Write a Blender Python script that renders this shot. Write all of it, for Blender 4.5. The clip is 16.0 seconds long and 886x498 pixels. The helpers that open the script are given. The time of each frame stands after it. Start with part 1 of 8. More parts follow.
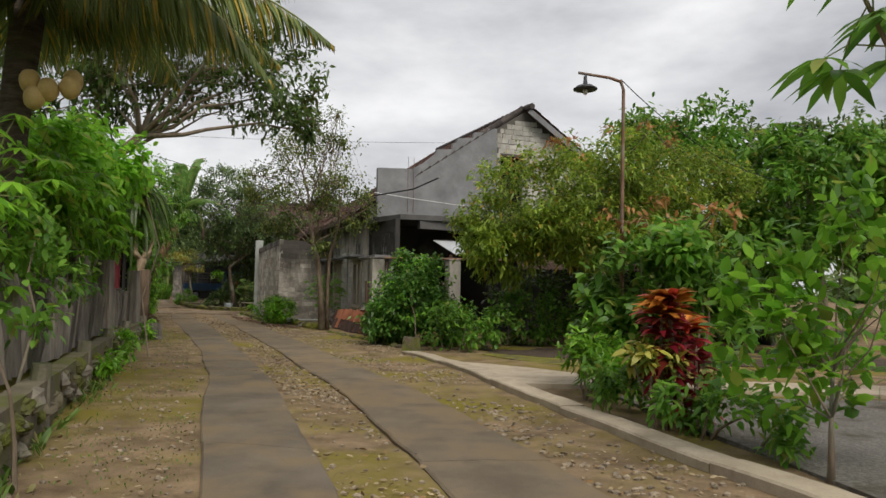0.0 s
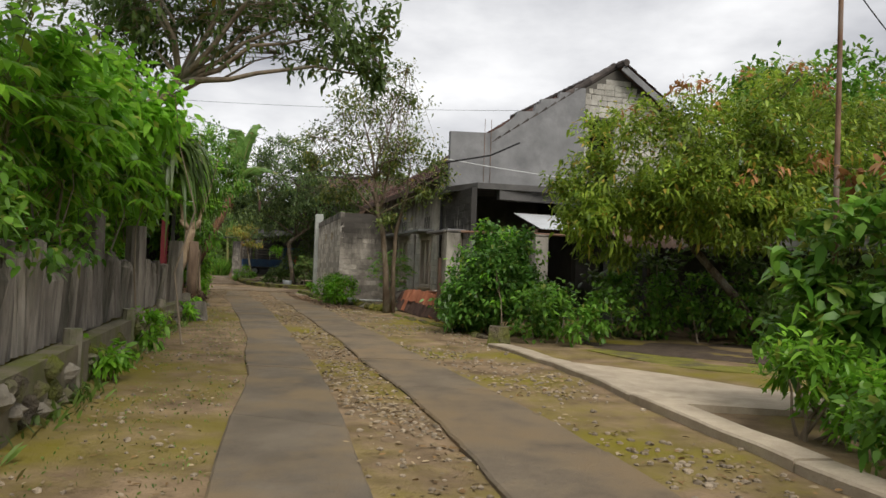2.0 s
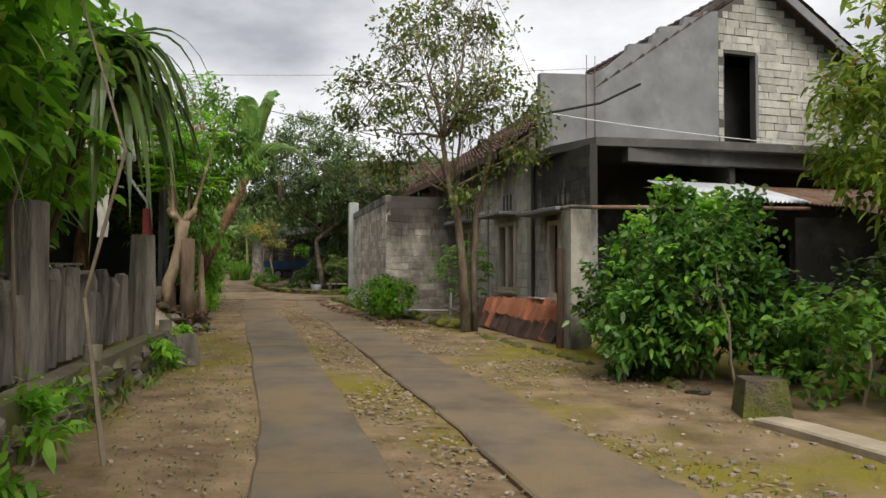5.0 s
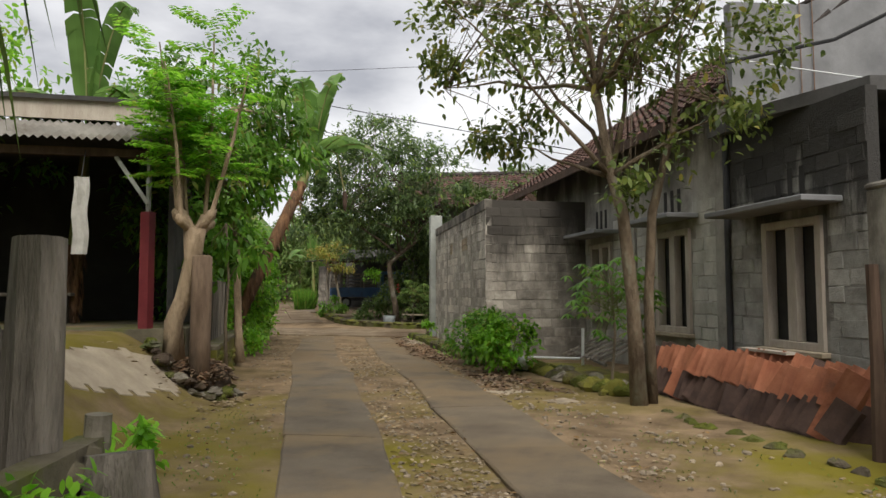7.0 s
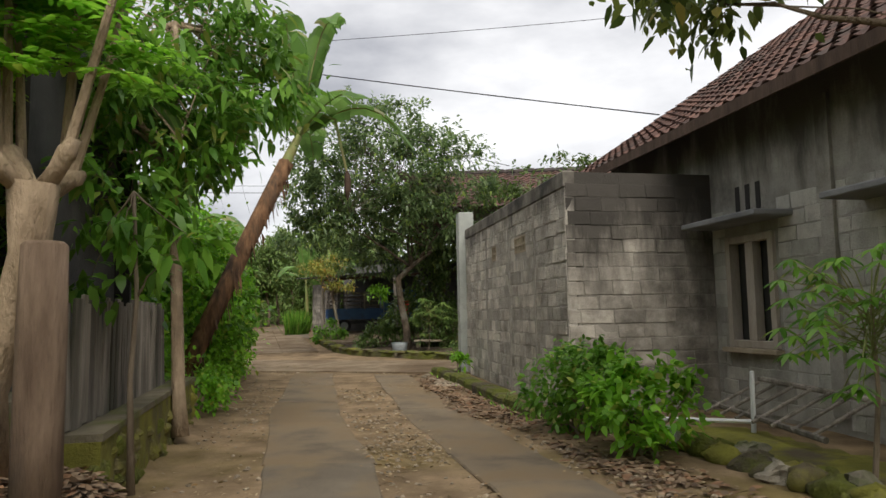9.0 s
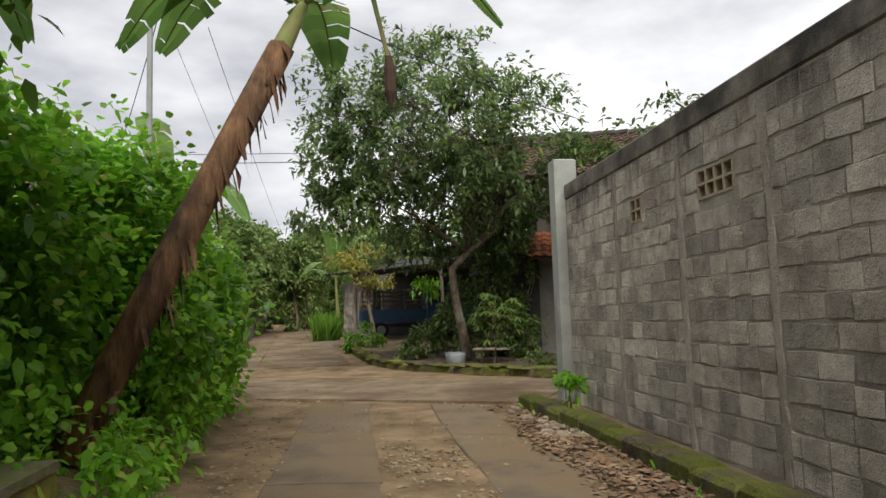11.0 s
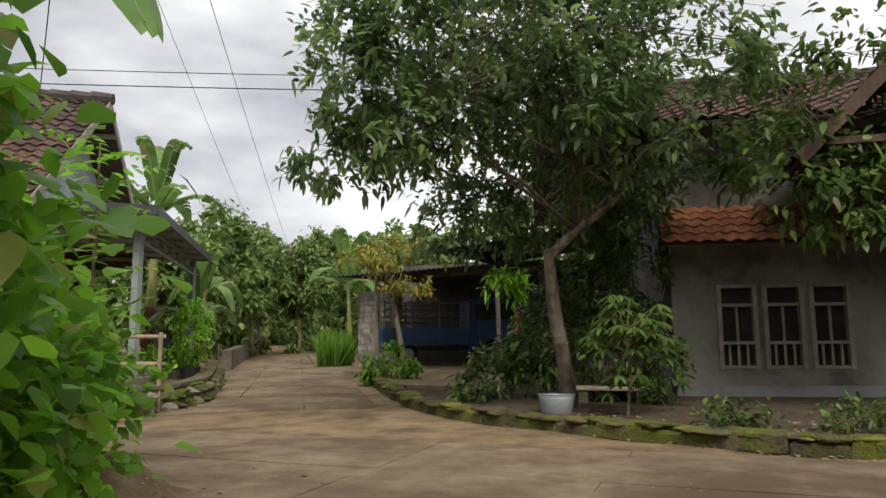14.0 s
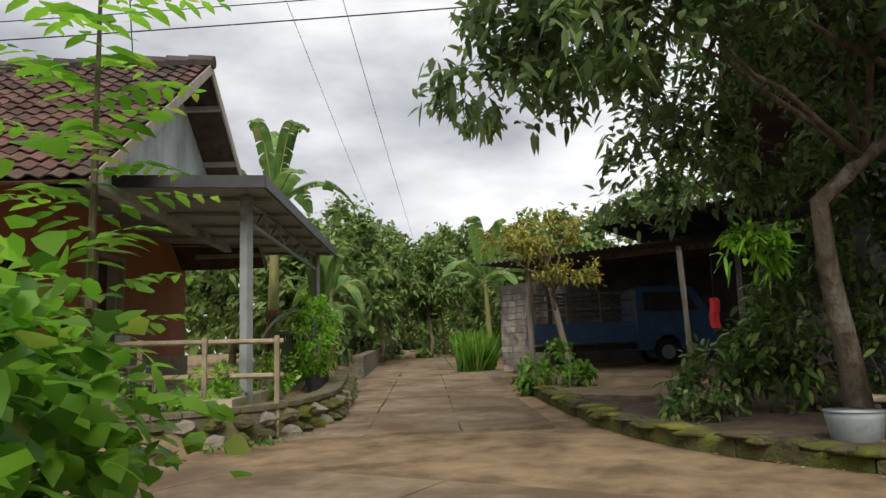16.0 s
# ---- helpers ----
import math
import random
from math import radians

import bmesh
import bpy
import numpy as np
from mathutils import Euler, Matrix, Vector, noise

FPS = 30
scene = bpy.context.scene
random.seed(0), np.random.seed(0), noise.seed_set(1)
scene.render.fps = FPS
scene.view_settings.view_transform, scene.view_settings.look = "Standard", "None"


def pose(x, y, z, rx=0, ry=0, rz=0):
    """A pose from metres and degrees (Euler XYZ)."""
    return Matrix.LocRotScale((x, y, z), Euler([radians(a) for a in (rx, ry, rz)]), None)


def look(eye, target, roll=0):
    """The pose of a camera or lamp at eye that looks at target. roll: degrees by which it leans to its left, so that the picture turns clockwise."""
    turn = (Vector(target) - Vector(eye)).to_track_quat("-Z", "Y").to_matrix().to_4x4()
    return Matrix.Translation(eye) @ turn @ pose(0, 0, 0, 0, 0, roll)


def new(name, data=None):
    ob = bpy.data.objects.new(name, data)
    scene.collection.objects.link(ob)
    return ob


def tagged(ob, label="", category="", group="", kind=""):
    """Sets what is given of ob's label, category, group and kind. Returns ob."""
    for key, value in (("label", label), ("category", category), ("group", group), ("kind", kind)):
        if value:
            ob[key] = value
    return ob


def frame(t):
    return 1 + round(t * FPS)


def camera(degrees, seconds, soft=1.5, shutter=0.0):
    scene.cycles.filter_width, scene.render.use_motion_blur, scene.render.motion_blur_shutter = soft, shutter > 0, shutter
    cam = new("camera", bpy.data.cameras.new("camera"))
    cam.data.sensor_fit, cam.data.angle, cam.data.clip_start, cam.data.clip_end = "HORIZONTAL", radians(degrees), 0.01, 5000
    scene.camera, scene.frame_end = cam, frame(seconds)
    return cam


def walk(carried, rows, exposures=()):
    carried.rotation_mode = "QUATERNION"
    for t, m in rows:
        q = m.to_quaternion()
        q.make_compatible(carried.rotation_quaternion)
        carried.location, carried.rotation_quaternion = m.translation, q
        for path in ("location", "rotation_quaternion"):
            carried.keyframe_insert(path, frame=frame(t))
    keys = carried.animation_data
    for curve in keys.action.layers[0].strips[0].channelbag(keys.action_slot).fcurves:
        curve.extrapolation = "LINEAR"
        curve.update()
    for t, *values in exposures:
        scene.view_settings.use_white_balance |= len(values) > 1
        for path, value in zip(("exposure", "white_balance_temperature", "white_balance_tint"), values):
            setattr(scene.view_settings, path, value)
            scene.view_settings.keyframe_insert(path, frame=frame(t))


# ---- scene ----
cam = camera(63.5, 16.0)
PATH = [
    (0, (0.683, 0.287, 1.148), (0.662, 2.283, 1.277), 0.9),
    (0.5, (0.594, 0.763, 1.123), (0.574, 2.762, 1.182), 1.8),
    (1, (0.462, 1.401, 1.119), (0.517, 3.4, 1.168), 0.8),
    (1.5, (0.277, 2.078, 1.107), (0.227, 4.076, 1.179), 1.6),
    (2, (0.044, 2.932, 1.112), (-0.139, 4.923, 1.184), 2.0),
    (2.5, (-0.192, 3.759, 1.116), (-0.422, 5.744, 1.203), 1.2),
    (3, (-0.477, 4.664, 1.143), (-0.704, 6.65, 1.215), 0.7),
    (3.5, (-0.83, 5.732, 1.157), (-1.068, 7.717, 1.164), 0.9),
    (3.7, (-0.938, 6.051, 1.165), (-1.19, 8.035, 1.158), 0.9),
    (5.8, (-2.562, 10.555, 1.215), (-2.808, 12.537, 1.316), -0.5),
    (6, (-2.689, 11.057, 1.238), (-2.96, 13.036, 1.343), -0.6),
    (6.5, (-3.091, 12.116, 1.235), (-3.496, 14.071, 1.352), -0.1),
    (7, (-3.518, 13.32, 1.268), (-3.95, 15.269, 1.399), -0.1),
    (7.5, (-3.934, 14.41, 1.266), (-4.349, 16.36, 1.419), -0.7),
    (8, (-4.334, 15.509, 1.265), (-4.705, 17.469, 1.417), -0.9),
    (8.5, (-4.791, 16.749, 1.275), (-5.161, 18.707, 1.442), -1.1),
    (9, (-5.337, 17.819, 1.331), (-5.752, 19.767, 1.516), -1.0),
    (9.2, (-5.589, 18.33, 1.343), (-6.072, 20.261, 1.531), -0.7),
    (11.3, (-7.424, 23.232, 1.328), (-7.927, 25.158, 1.52), -1.8),
    (11.5, (-7.607, 23.616, 1.299), (-8.109, 25.542, 1.492), -1.6),
    (12, (-8.147, 24.774, 1.259), (-8.648, 26.7, 1.454), -0.9),
    (12.5, (-8.616, 25.759, 1.233), (-9.117, 27.686, 1.427), -0.7),
    (13, (-8.997, 26.681, 1.204), (-9.507, 28.604, 1.407), -0.9),
    (13.5, (-9.546, 27.698, 1.221), (-10.065, 29.615, 1.46), -0.4),
    (14, (-9.965, 28.515, 1.236), (-10.483, 30.429, 1.499), -0.4),
    (14.5, (-10.423, 29.331, 1.205), (-10.972, 31.235, 1.474), -0.7),
    (15, (-10.821, 29.967, 1.237), (-11.526, 31.818, 1.509), -0.4),
    (15.5, (-11.244, 30.598, 1.234), (-11.986, 32.435, 1.507), -2.0),
    (16, (-11.578, 31.096, 1.215), (-12.41, 32.894, 1.49), -2.0),
]
walk(cam, [(t, look(eye, target, roll)) for t, eye, target, roll in PATH], [(0, -0.12), (1.5, 0), (3, 0.12), (6, 0.22), (9, 0.26), (11.5, 0.29), (14, 0.24), (16, 0.22)])


# ---- world and light ----
world = bpy.data.worlds.new("overcast_sky")
scene.world = world
world.use_nodes = True
wn, wl = world.node_tree.nodes, world.node_tree.links
wn.clear()
sky = wn.new("ShaderNodeTexSky")
sky.sky_type, sky.sun_disc, sky.sun_elevation, sky.sun_rotation = "NISHITA", False, radians(58), radians(150)
sky_dim = wn.new("ShaderNodeVectorMath")
sky_dim.operation = "SCALE"
sky_dim.inputs["Scale"].default_value = 0.10
coord = wn.new("ShaderNodeTexCoord")
squash = wn.new("ShaderNodeMapping")
squash.inputs["Scale"].default_value = (1.0, 1.0, 2.6)
cloud = wn.new("ShaderNodeTexNoise")
cloud.inputs["Scale"].default_value, cloud.inputs["Detail"].default_value = 2.2, 7.0
cloud.inputs["Roughness"].default_value = 0.52
ramp = wn.new("ShaderNodeValToRGB")
ramp.color_ramp.elements[0].position, ramp.color_ramp.elements[0].color = 0.36, (0.36, 0.365, 0.395, 1)
ramp.color_ramp.elements[1].position, ramp.color_ramp.elements[1].color = 0.64, (0.92, 0.915, 0.915, 1)
mix_sky = wn.new("ShaderNodeMix")
mix_sky.data_type = "RGBA"
mix_sky.inputs["Factor"].default_value = 0.93
back = wn.new("ShaderNodeBackground")
back.inputs["Strength"].default_value = 1.16
out = wn.new("ShaderNodeOutputWorld")
wl.new(sky.outputs["Color"], sky_dim.inputs[0])
wl.new(coord.outputs["Generated"], squash.inputs["Vector"])
wl.new(squash.outputs["Vector"], cloud.inputs["Vector"])
wl.new(cloud.outputs["Fac"], ramp.inputs["Fac"])
wl.new(sky_dim.outputs["Vector"], mix_sky.inputs["A"])
wl.new(ramp.outputs["Color"], mix_sky.inputs["B"])
wl.new(mix_sky.outputs["Result"], back.inputs["Color"])
wl.new(back.outputs["Background"], out.inputs["Surface"])
sun_data = bpy.data.lights.new("sun", "SUN")
sun_data.energy, sun_data.angle, sun_data.color = 3.1, radians(38), (1.0, 0.95, 0.86)
sun = new("sun", sun_data)
sun.matrix_world = look((6, -4, 20), (-2, 12, 0))


# ---- materials ----
def mat(name, dark, light, scale=8.0, rough=0.85, bump=0.3, fine=60.0, stain=None, stain_scale=0.7, stain_at=0.55,
        metal=0.0, island=0.0, random=0.0, spec=0.3, stretch=(1, 1, 1), bump_size=0.02, stain_y=None, streak=None):
    """A rough surface: two tones by noise, fine grain, large stains, optional variation from piece to piece."""
    m = bpy.data.materials.new(name)
    m.use_nodes = True
    n, l = m.node_tree.nodes, m.node_tree.links
    p = n["Principled BSDF"]
    p.inputs["Roughness"].default_value, p.inputs["Metallic"].default_value = rough, metal
    p.inputs["Specular IOR Level"].default_value = spec
    tc = n.new("ShaderNodeNewGeometry")
    mp = n.new("ShaderNodeMapping")
    mp.inputs["Scale"].default_value = stretch
    l.new(tc.outputs["Position"], mp.inputs["Vector"])

    def noise_at(s, detail=6.0, roughness=0.6):
        t = n.new("ShaderNodeTexNoise")
        t.inputs["Scale"].default_value, t.inputs["Detail"].default_value = s, detail
        t.inputs["Roughness"].default_value = roughness
        l.new(mp.outputs["Vector"], t.inputs["Vector"])
        return t.outputs["Fac"]

    def mixed(fac, a, b, kind="MIX"):
        x = n.new("ShaderNodeMix")
        x.data_type, x.blend_type = "RGBA", kind
        for socket, value in (("Factor", fac), ("A", a), ("B", b)):
            if isinstance(value, (float, int)):
                x.inputs[socket].default_value = value
            elif isinstance(value, tuple):
                x.inputs[socket].default_value = (*value, 1)
            else:
                l.new(value, x.inputs[socket])
        return x.outputs["Result"]

    def steps(fac, lo, hi):
        r = n.new("ShaderNodeMapRange")
        r.inputs["From Min"].default_value, r.inputs["From Max"].default_value = lo, hi
        l.new(fac, r.inputs["Value"])
        return r.outputs["Result"]

    broad = noise_at(scale)
    grain = noise_at(fine, 4.0, 0.7)
    col = mixed(steps(broad, 0.32, 0.68), dark, light)
    mid = tuple(0.5 * (a + b) for a, b in zip(dark, light))
    col = mixed(mixed_fac(n, l, grain, 0.55), col, tuple(c * 0.55 for c in mid))
    if stain:
        share = steps(noise_at(stain_scale, 8.0, 0.65), stain_at - 0.06, stain_at + 0.10)
        if stain_y:
            xyz = n.new("ShaderNodeSeparateXYZ")
            l.new(tc.outputs["Position"], xyz.inputs["Vector"])
            both = n.new("ShaderNodeMath")
            both.operation = "MULTIPLY"
            l.new(share, both.inputs[0])
            l.new(steps(xyz.outputs["Y"], stain_y[1], stain_y[0]), both.inputs[1])
            share = both.outputs["Value"]
        col = mixed(share, col, stain)
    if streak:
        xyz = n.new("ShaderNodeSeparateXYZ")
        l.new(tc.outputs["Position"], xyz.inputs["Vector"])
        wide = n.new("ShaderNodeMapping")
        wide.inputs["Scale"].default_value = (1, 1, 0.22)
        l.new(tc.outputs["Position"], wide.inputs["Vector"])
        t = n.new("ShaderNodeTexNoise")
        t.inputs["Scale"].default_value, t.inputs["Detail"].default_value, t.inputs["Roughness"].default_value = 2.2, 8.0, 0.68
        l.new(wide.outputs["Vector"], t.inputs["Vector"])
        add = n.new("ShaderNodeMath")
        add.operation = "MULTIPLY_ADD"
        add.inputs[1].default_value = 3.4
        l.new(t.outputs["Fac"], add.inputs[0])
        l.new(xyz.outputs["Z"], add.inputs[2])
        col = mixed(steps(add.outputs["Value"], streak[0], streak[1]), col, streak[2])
    if island or random:
        src = n.new("ShaderNodeNewGeometry").outputs["Random Per Island"] if island else n.new("ShaderNodeObjectInfo").outputs["Random"]
        hsv = n.new("ShaderNodeHueSaturation")
        amount = island or random
        r = n.new("ShaderNodeMapRange")
        r.inputs["To Min"].default_value, r.inputs["To Max"].default_value = 1 - amount, 1 + amount
        l.new(src, r.inputs["Value"])
        l.new(r.outputs["Result"], hsv.inputs["Value"])
        l.new(col, hsv.inputs["Color"])
        col = hsv.outputs["Color"]
    l.new(col, p.inputs["Base Color"])
    b = n.new("ShaderNodeBump")
    b.inputs["Strength"].default_value, b.inputs["Distance"].default_value = bump, bump_size
    l.new(grain, b.inputs["Height"])
    b2 = n.new("ShaderNodeBump")
    b2.inputs["Strength"].default_value, b2.inputs["Distance"].default_value = bump, bump_size * 2
    l.new(broad, b2.inputs["Height"])
    l.new(b.outputs["Normal"], b2.inputs["Normal"])
    l.new(b2.outputs["Normal"], p.inputs["Normal"])
    return m


def mixed_fac(n, l, fac, top):
    r = n.new("ShaderNodeMapRange")
    r.inputs["From Min"].default_value, r.inputs["From Max"].default_value = 0.5, 0.8
    r.inputs["To Min"].default_value, r.inputs["To Max"].default_value = 0.0, top
    l.new(fac, r.inputs["Value"])
    return r.outputs["Result"]


def leaf_mat(name, dark, light, rough=0.45, through_light=0.35, old=None, old_share=0.06):
    """Leaves: colour differs from leaf to leaf, some light shines through."""
    m = bpy.data.materials.new(name)
    m.use_nodes = True
    n, l = m.node_tree.nodes, m.node_tree.links
    p = n["Principled BSDF"]
    p.inputs["Roughness"].default_value = rough
    p.inputs["Specular IOR Level"].default_value = 0.35
    g = n.new("ShaderNodeNewGeometry")
    r = n.new("ShaderNodeValToRGB")
    e = r.color_ramp.elements
    e[0].position, e[0].color = 0.0, (*dark, 1)
    e[1].position, e[1].color = 1.0 - old_share - 0.02, (*light, 1)
    if old:
        x = e.new(1.0 - old_share)
        x.color = (*old, 1)
    l.new(g.outputs["Random Per Island"], r.inputs["Fac"])
    t = n.new("ShaderNodeTexNoise")
    t.inputs["Scale"].default_value = 1.3
    l.new(g.outputs["Position"], t.inputs["Vector"])
    hsv = n.new("ShaderNodeHueSaturation")
    mr = n.new("ShaderNodeMapRange")
    mr.inputs["From Min"].default_value, mr.inputs["From Max"].default_value = 0.3, 0.7
    mr.inputs["To Min"].default_value, mr.inputs["To Max"].default_value = 0.6, 1.4
    l.new(t.outputs["Fac"], mr.inputs["Value"])
    l.new(mr.outputs["Result"], hsv.inputs["Value"])
    l.new(r.outputs["Color"], hsv.inputs["Color"])
    l.new(hsv.outputs["Color"], p.inputs["Base Color"])
    tr = n.new("ShaderNodeBsdfTranslucent")
    l.new(hsv.outputs["Color"], tr.inputs["Color"])
    mx = n.new("ShaderNodeMixShader")
    mx.inputs["Fac"].default_value = through_light
    l.new(p.outputs["BSDF"], mx.inputs[1])
    l.new(tr.outputs["BSDF"], mx.inputs[2])
    l.new(mx.outputs["Shader"], n["Material Output"].inputs["Surface"])
    return m


M_DIRT = mat("dirt", (0.120, 0.084, 0.050), (0.31, 0.222, 0.136), 2.1, 0.95, 0.8, 38, (0.19, 0.160, 0.024), 0.36, 0.512, spec=0.1, stain_y=(19.0, 26.0))
M_SLAB = mat("track_concrete", (0.112, 0.092, 0.069), (0.195, 0.161, 0.121), 1.3, 0.9, 0.7, 55, (0.205, 0.153, 0.093), 0.9, 0.52, random=0.04, spec=0.15)
M_SLABDIRTY = mat("dirty_track_concrete", (0.135, 0.107, 0.077), (0.225, 0.182, 0.130), 1.6, 0.92, 0.8, 50, (0.215, 0.158, 0.096), 0.8, 0.50, random=0.06, spec=0.15)
M_ROADCON = mat("road_concrete", (0.155, 0.118, 0.078), (0.30, 0.232, 0.158), 2.6, 0.92, 0.9, 42, (0.135, 0.095, 0.060), 0.8, 0.50, random=0.06, spec=0.15)
M_WORNTRACK = mat("earth_worn_track", (0.130, 0.103, 0.073), (0.238, 0.190, 0.134), 1.8, 0.92, 0.8, 48, (0.19, 0.138, 0.084), 0.9, 0.50, random=0.05, spec=0.15)
M_KERB = mat("kerb_concrete", (0.32, 0.262, 0.19), (0.47, 0.395, 0.295), 3.0, 0.85, 0.35, 60, (0.20, 0.16, 0.11), 0.9, 0.60, random=0.06)
M_BLOCK = mat("cement_block", (0.345, 0.33, 0.292), (0.53, 0.508, 0.455), 4.0, 0.92, 0.6, 60, (0.26, 0.24, 0.205), 1.1, 0.57, random=0.18, bump_size=0.03, stretch=(1, 1, 0.6))
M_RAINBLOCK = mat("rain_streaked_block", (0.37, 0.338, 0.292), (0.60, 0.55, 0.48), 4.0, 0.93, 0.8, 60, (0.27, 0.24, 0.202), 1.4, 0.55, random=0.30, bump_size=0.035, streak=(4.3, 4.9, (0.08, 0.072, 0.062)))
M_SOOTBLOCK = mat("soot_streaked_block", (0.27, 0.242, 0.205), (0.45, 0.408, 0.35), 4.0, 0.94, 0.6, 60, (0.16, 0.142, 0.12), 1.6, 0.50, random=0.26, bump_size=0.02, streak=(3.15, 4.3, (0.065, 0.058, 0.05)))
M_MORTAR = mat("mortar", (0.265, 0.248, 0.218), (0.41, 0.388, 0.345), 3.0, 0.95, 0.8, 45, (0.14, 0.13, 0.115), 0.8, 0.58, streak=(4.55, 5.35, (0.10, 0.092, 0.08)))
M_PLASTER = mat("grey_plaster", (0.17, 0.17, 0.175), (0.25, 0.25, 0.255), 1.5, 0.85, 0.25, 70, (0.12, 0.12, 0.125), 0.45, 0.58)
# Near-black, for black surfaces and for walls with shade put into their colour.
M_BLACKWALL = mat("black_and_shade_plaster", (0.050, 0.048, 0.047), (0.120, 0.115, 0.112), 1.2, 0.9, 0.4, 60, (0.18, 0.172, 0.16), 0.9, 0.62)
M_WHITECON = mat("whitish_plaster", (0.27, 0.285, 0.265), (0.39, 0.405, 0.375), 2.0, 0.85, 0.4, 60, (0.22, 0.22, 0.20), 1.2, 0.56)
M_MOSSCON = mat("mossy_concrete", (0.10, 0.088, 0.062), (0.20, 0.17, 0.115), 3.5, 0.95, 0.7, 40, (0.115, 0.125, 0.03), 1.8, 0.53)
M_MOSSGREEN = mat("bright_moss", (0.11, 0.105, 0.020), (0.25, 0.235, 0.040), 3.0, 0.95, 0.9, 40, (0.10, 0.08, 0.05), 1.8, 0.54)
M_STAINED = mat("stained_cement", (0.075, 0.066, 0.055), (0.27, 0.245, 0.21), 2.4, 0.95, 0.6, 50, (0.05, 0.047, 0.042), 1.0, 0.52)
M_STONE = mat("stone", (0.13, 0.115, 0.09), (0.27, 0.24, 0.19), 5.0, 0.9, 0.6, 40, (0.09, 0.105, 0.035), 1.5, 0.55, random=0.2)
M_OLDTILE = mat("old_roof_tile", (0.058, 0.034, 0.028), (0.135, 0.070, 0.053), 2.2, 0.85, 0.3, 60, (0.05, 0.04, 0.035), 0.8, 0.56, island=0.35)
M_NEWTILE = mat("terracotta", (0.28, 0.10, 0.055), (0.42, 0.17, 0.095), 4.0, 0.8, 0.25, 60, (0.10, 0.055, 0.04), 1.5, 0.60, random=0.25)
M_DARKTILE = mat("weathered_terracotta", (0.06, 0.04, 0.035), (0.12, 0.075, 0.06), 4.0, 0.9, 0.3, 60, random=0.25)
M_PALEWOOD = mat("pale_wood", (0.33, 0.28, 0.23), (0.45, 0.40, 0.34), 6.0, 0.75, 0.2, 60, stretch=(1, 1, 0.2))
M_GREYWOOD = mat("weathered_wood", (0.125, 0.108, 0.090), (0.34, 0.300, 0.255), 9.0, 0.9, 0.8, 45, (0.06, 0.06, 0.04), 2.0, 0.58, random=0.35, stretch=(1, 1, 0.12), bump_size=0.035)
M_POSTWOOD = mat("brown_post_wood", (0.095, 0.062, 0.042), (0.235, 0.165, 0.115), 6.0, 0.9, 0.8, 40, (0.06, 0.05, 0.04), 2.2, 0.56, stretch=(1, 1, 0.2))
M_DARKWOOD = mat("dark_wood", (0.05, 0.03, 0.02), (0.11, 0.07, 0.05), 7.0, 0.8, 0.3, 50, stretch=(1, 1, 0.2))
M_BARK = mat("bark", (0.14, 0.105, 0.072), (0.30, 0.24, 0.175), 6.0, 0.95, 0.8, 35, (0.17, 0.18, 0.14), 2.5, 0.60, stretch=(1, 1, 0.3))
M_DARKBARK = mat("dark_mottled_bark", (0.055, 0.041, 0.029), (0.185, 0.142, 0.10), 8.0, 0.95, 0.9, 35, (0.19, 0.19, 0.155), 4.0, 0.58, stretch=(1, 1, 0.5), bump_size=0.035)
M_LANEBARK = mat("brown_lichen_bark", (0.095, 0.068, 0.045), (0.25, 0.19, 0.13), 7.0, 0.95, 0.9, 35, (0.20, 0.20, 0.15), 3.5, 0.60, stretch=(1, 1, 0.4), bump_size=0.035)
M_PALEBARK = mat("pale_bark", (0.23, 0.165, 0.105), (0.45, 0.34, 0.23), 6.0, 0.9, 0.7, 35, (0.15, 0.115, 0.08), 2.5, 0.58, stretch=(1, 1, 0.4), bump_size=0.04)
M_TIN = mat("corrugated_metal", (0.58, 0.60, 0.62), (0.74, 0.76, 0.78), 2.0, 0.45, 0.1, 50, (0.40, 0.36, 0.32), 1.0, 0.66, metal=0.3)
M_PALMBARK = mat("palm_bark", (0.055, 0.042, 0.030), (0.17, 0.135, 0.10), 9.0, 0.95, 0.9, 40, (0.09, 0.10, 0.05), 3.0, 0.56, stretch=(0.5, 0.5, 2.2), bump_size=0.04)
M_MOSSKERB = mat("kerb_under_moss", (0.060, 0.048, 0.034), (0.150, 0.122, 0.085), 5.0, 0.95, 0.9, 35, (0.125, 0.140, 0.022), 1.5, 0.46, random=0.2, bump_size=0.05)
M_KERBMOSS = mat("dark_kerb_moss", (0.062, 0.068, 0.018), (0.145, 0.150, 0.030), 4.0, 0.95, 0.9, 40, (0.08, 0.062, 0.04), 1.8, 0.52)
M_OLDTIN = mat("old_roof_sheet", (0.16, 0.15, 0.13), (0.30, 0.28, 0.25), 2.0, 0.8, 0.2, 50, (0.11, 0.09, 0.07), 1.2, 0.55)
M_RUST = mat("rusty_sheet", (0.13, 0.07, 0.045), (0.24, 0.15, 0.10), 3.0, 0.85, 0.3, 50, (0.25, 0.23, 0.21), 1.2, 0.58)
M_STEEL = mat("grey_steel", (0.24, 0.26, 0.26), (0.33, 0.35, 0.35), 5.0, 0.5, 0.1, 80, spec=0.4)
M_DARKSTEEL = mat("dark_steel", (0.025, 0.025, 0.028), (0.05, 0.05, 0.055), 5.0, 0.5, 0.1, 80, spec=0.4)
M_REDPAINT = mat("maroon_paint", (0.12, 0.015, 0.02), (0.18, 0.03, 0.035), 4.0, 0.6, 0.1, 60)
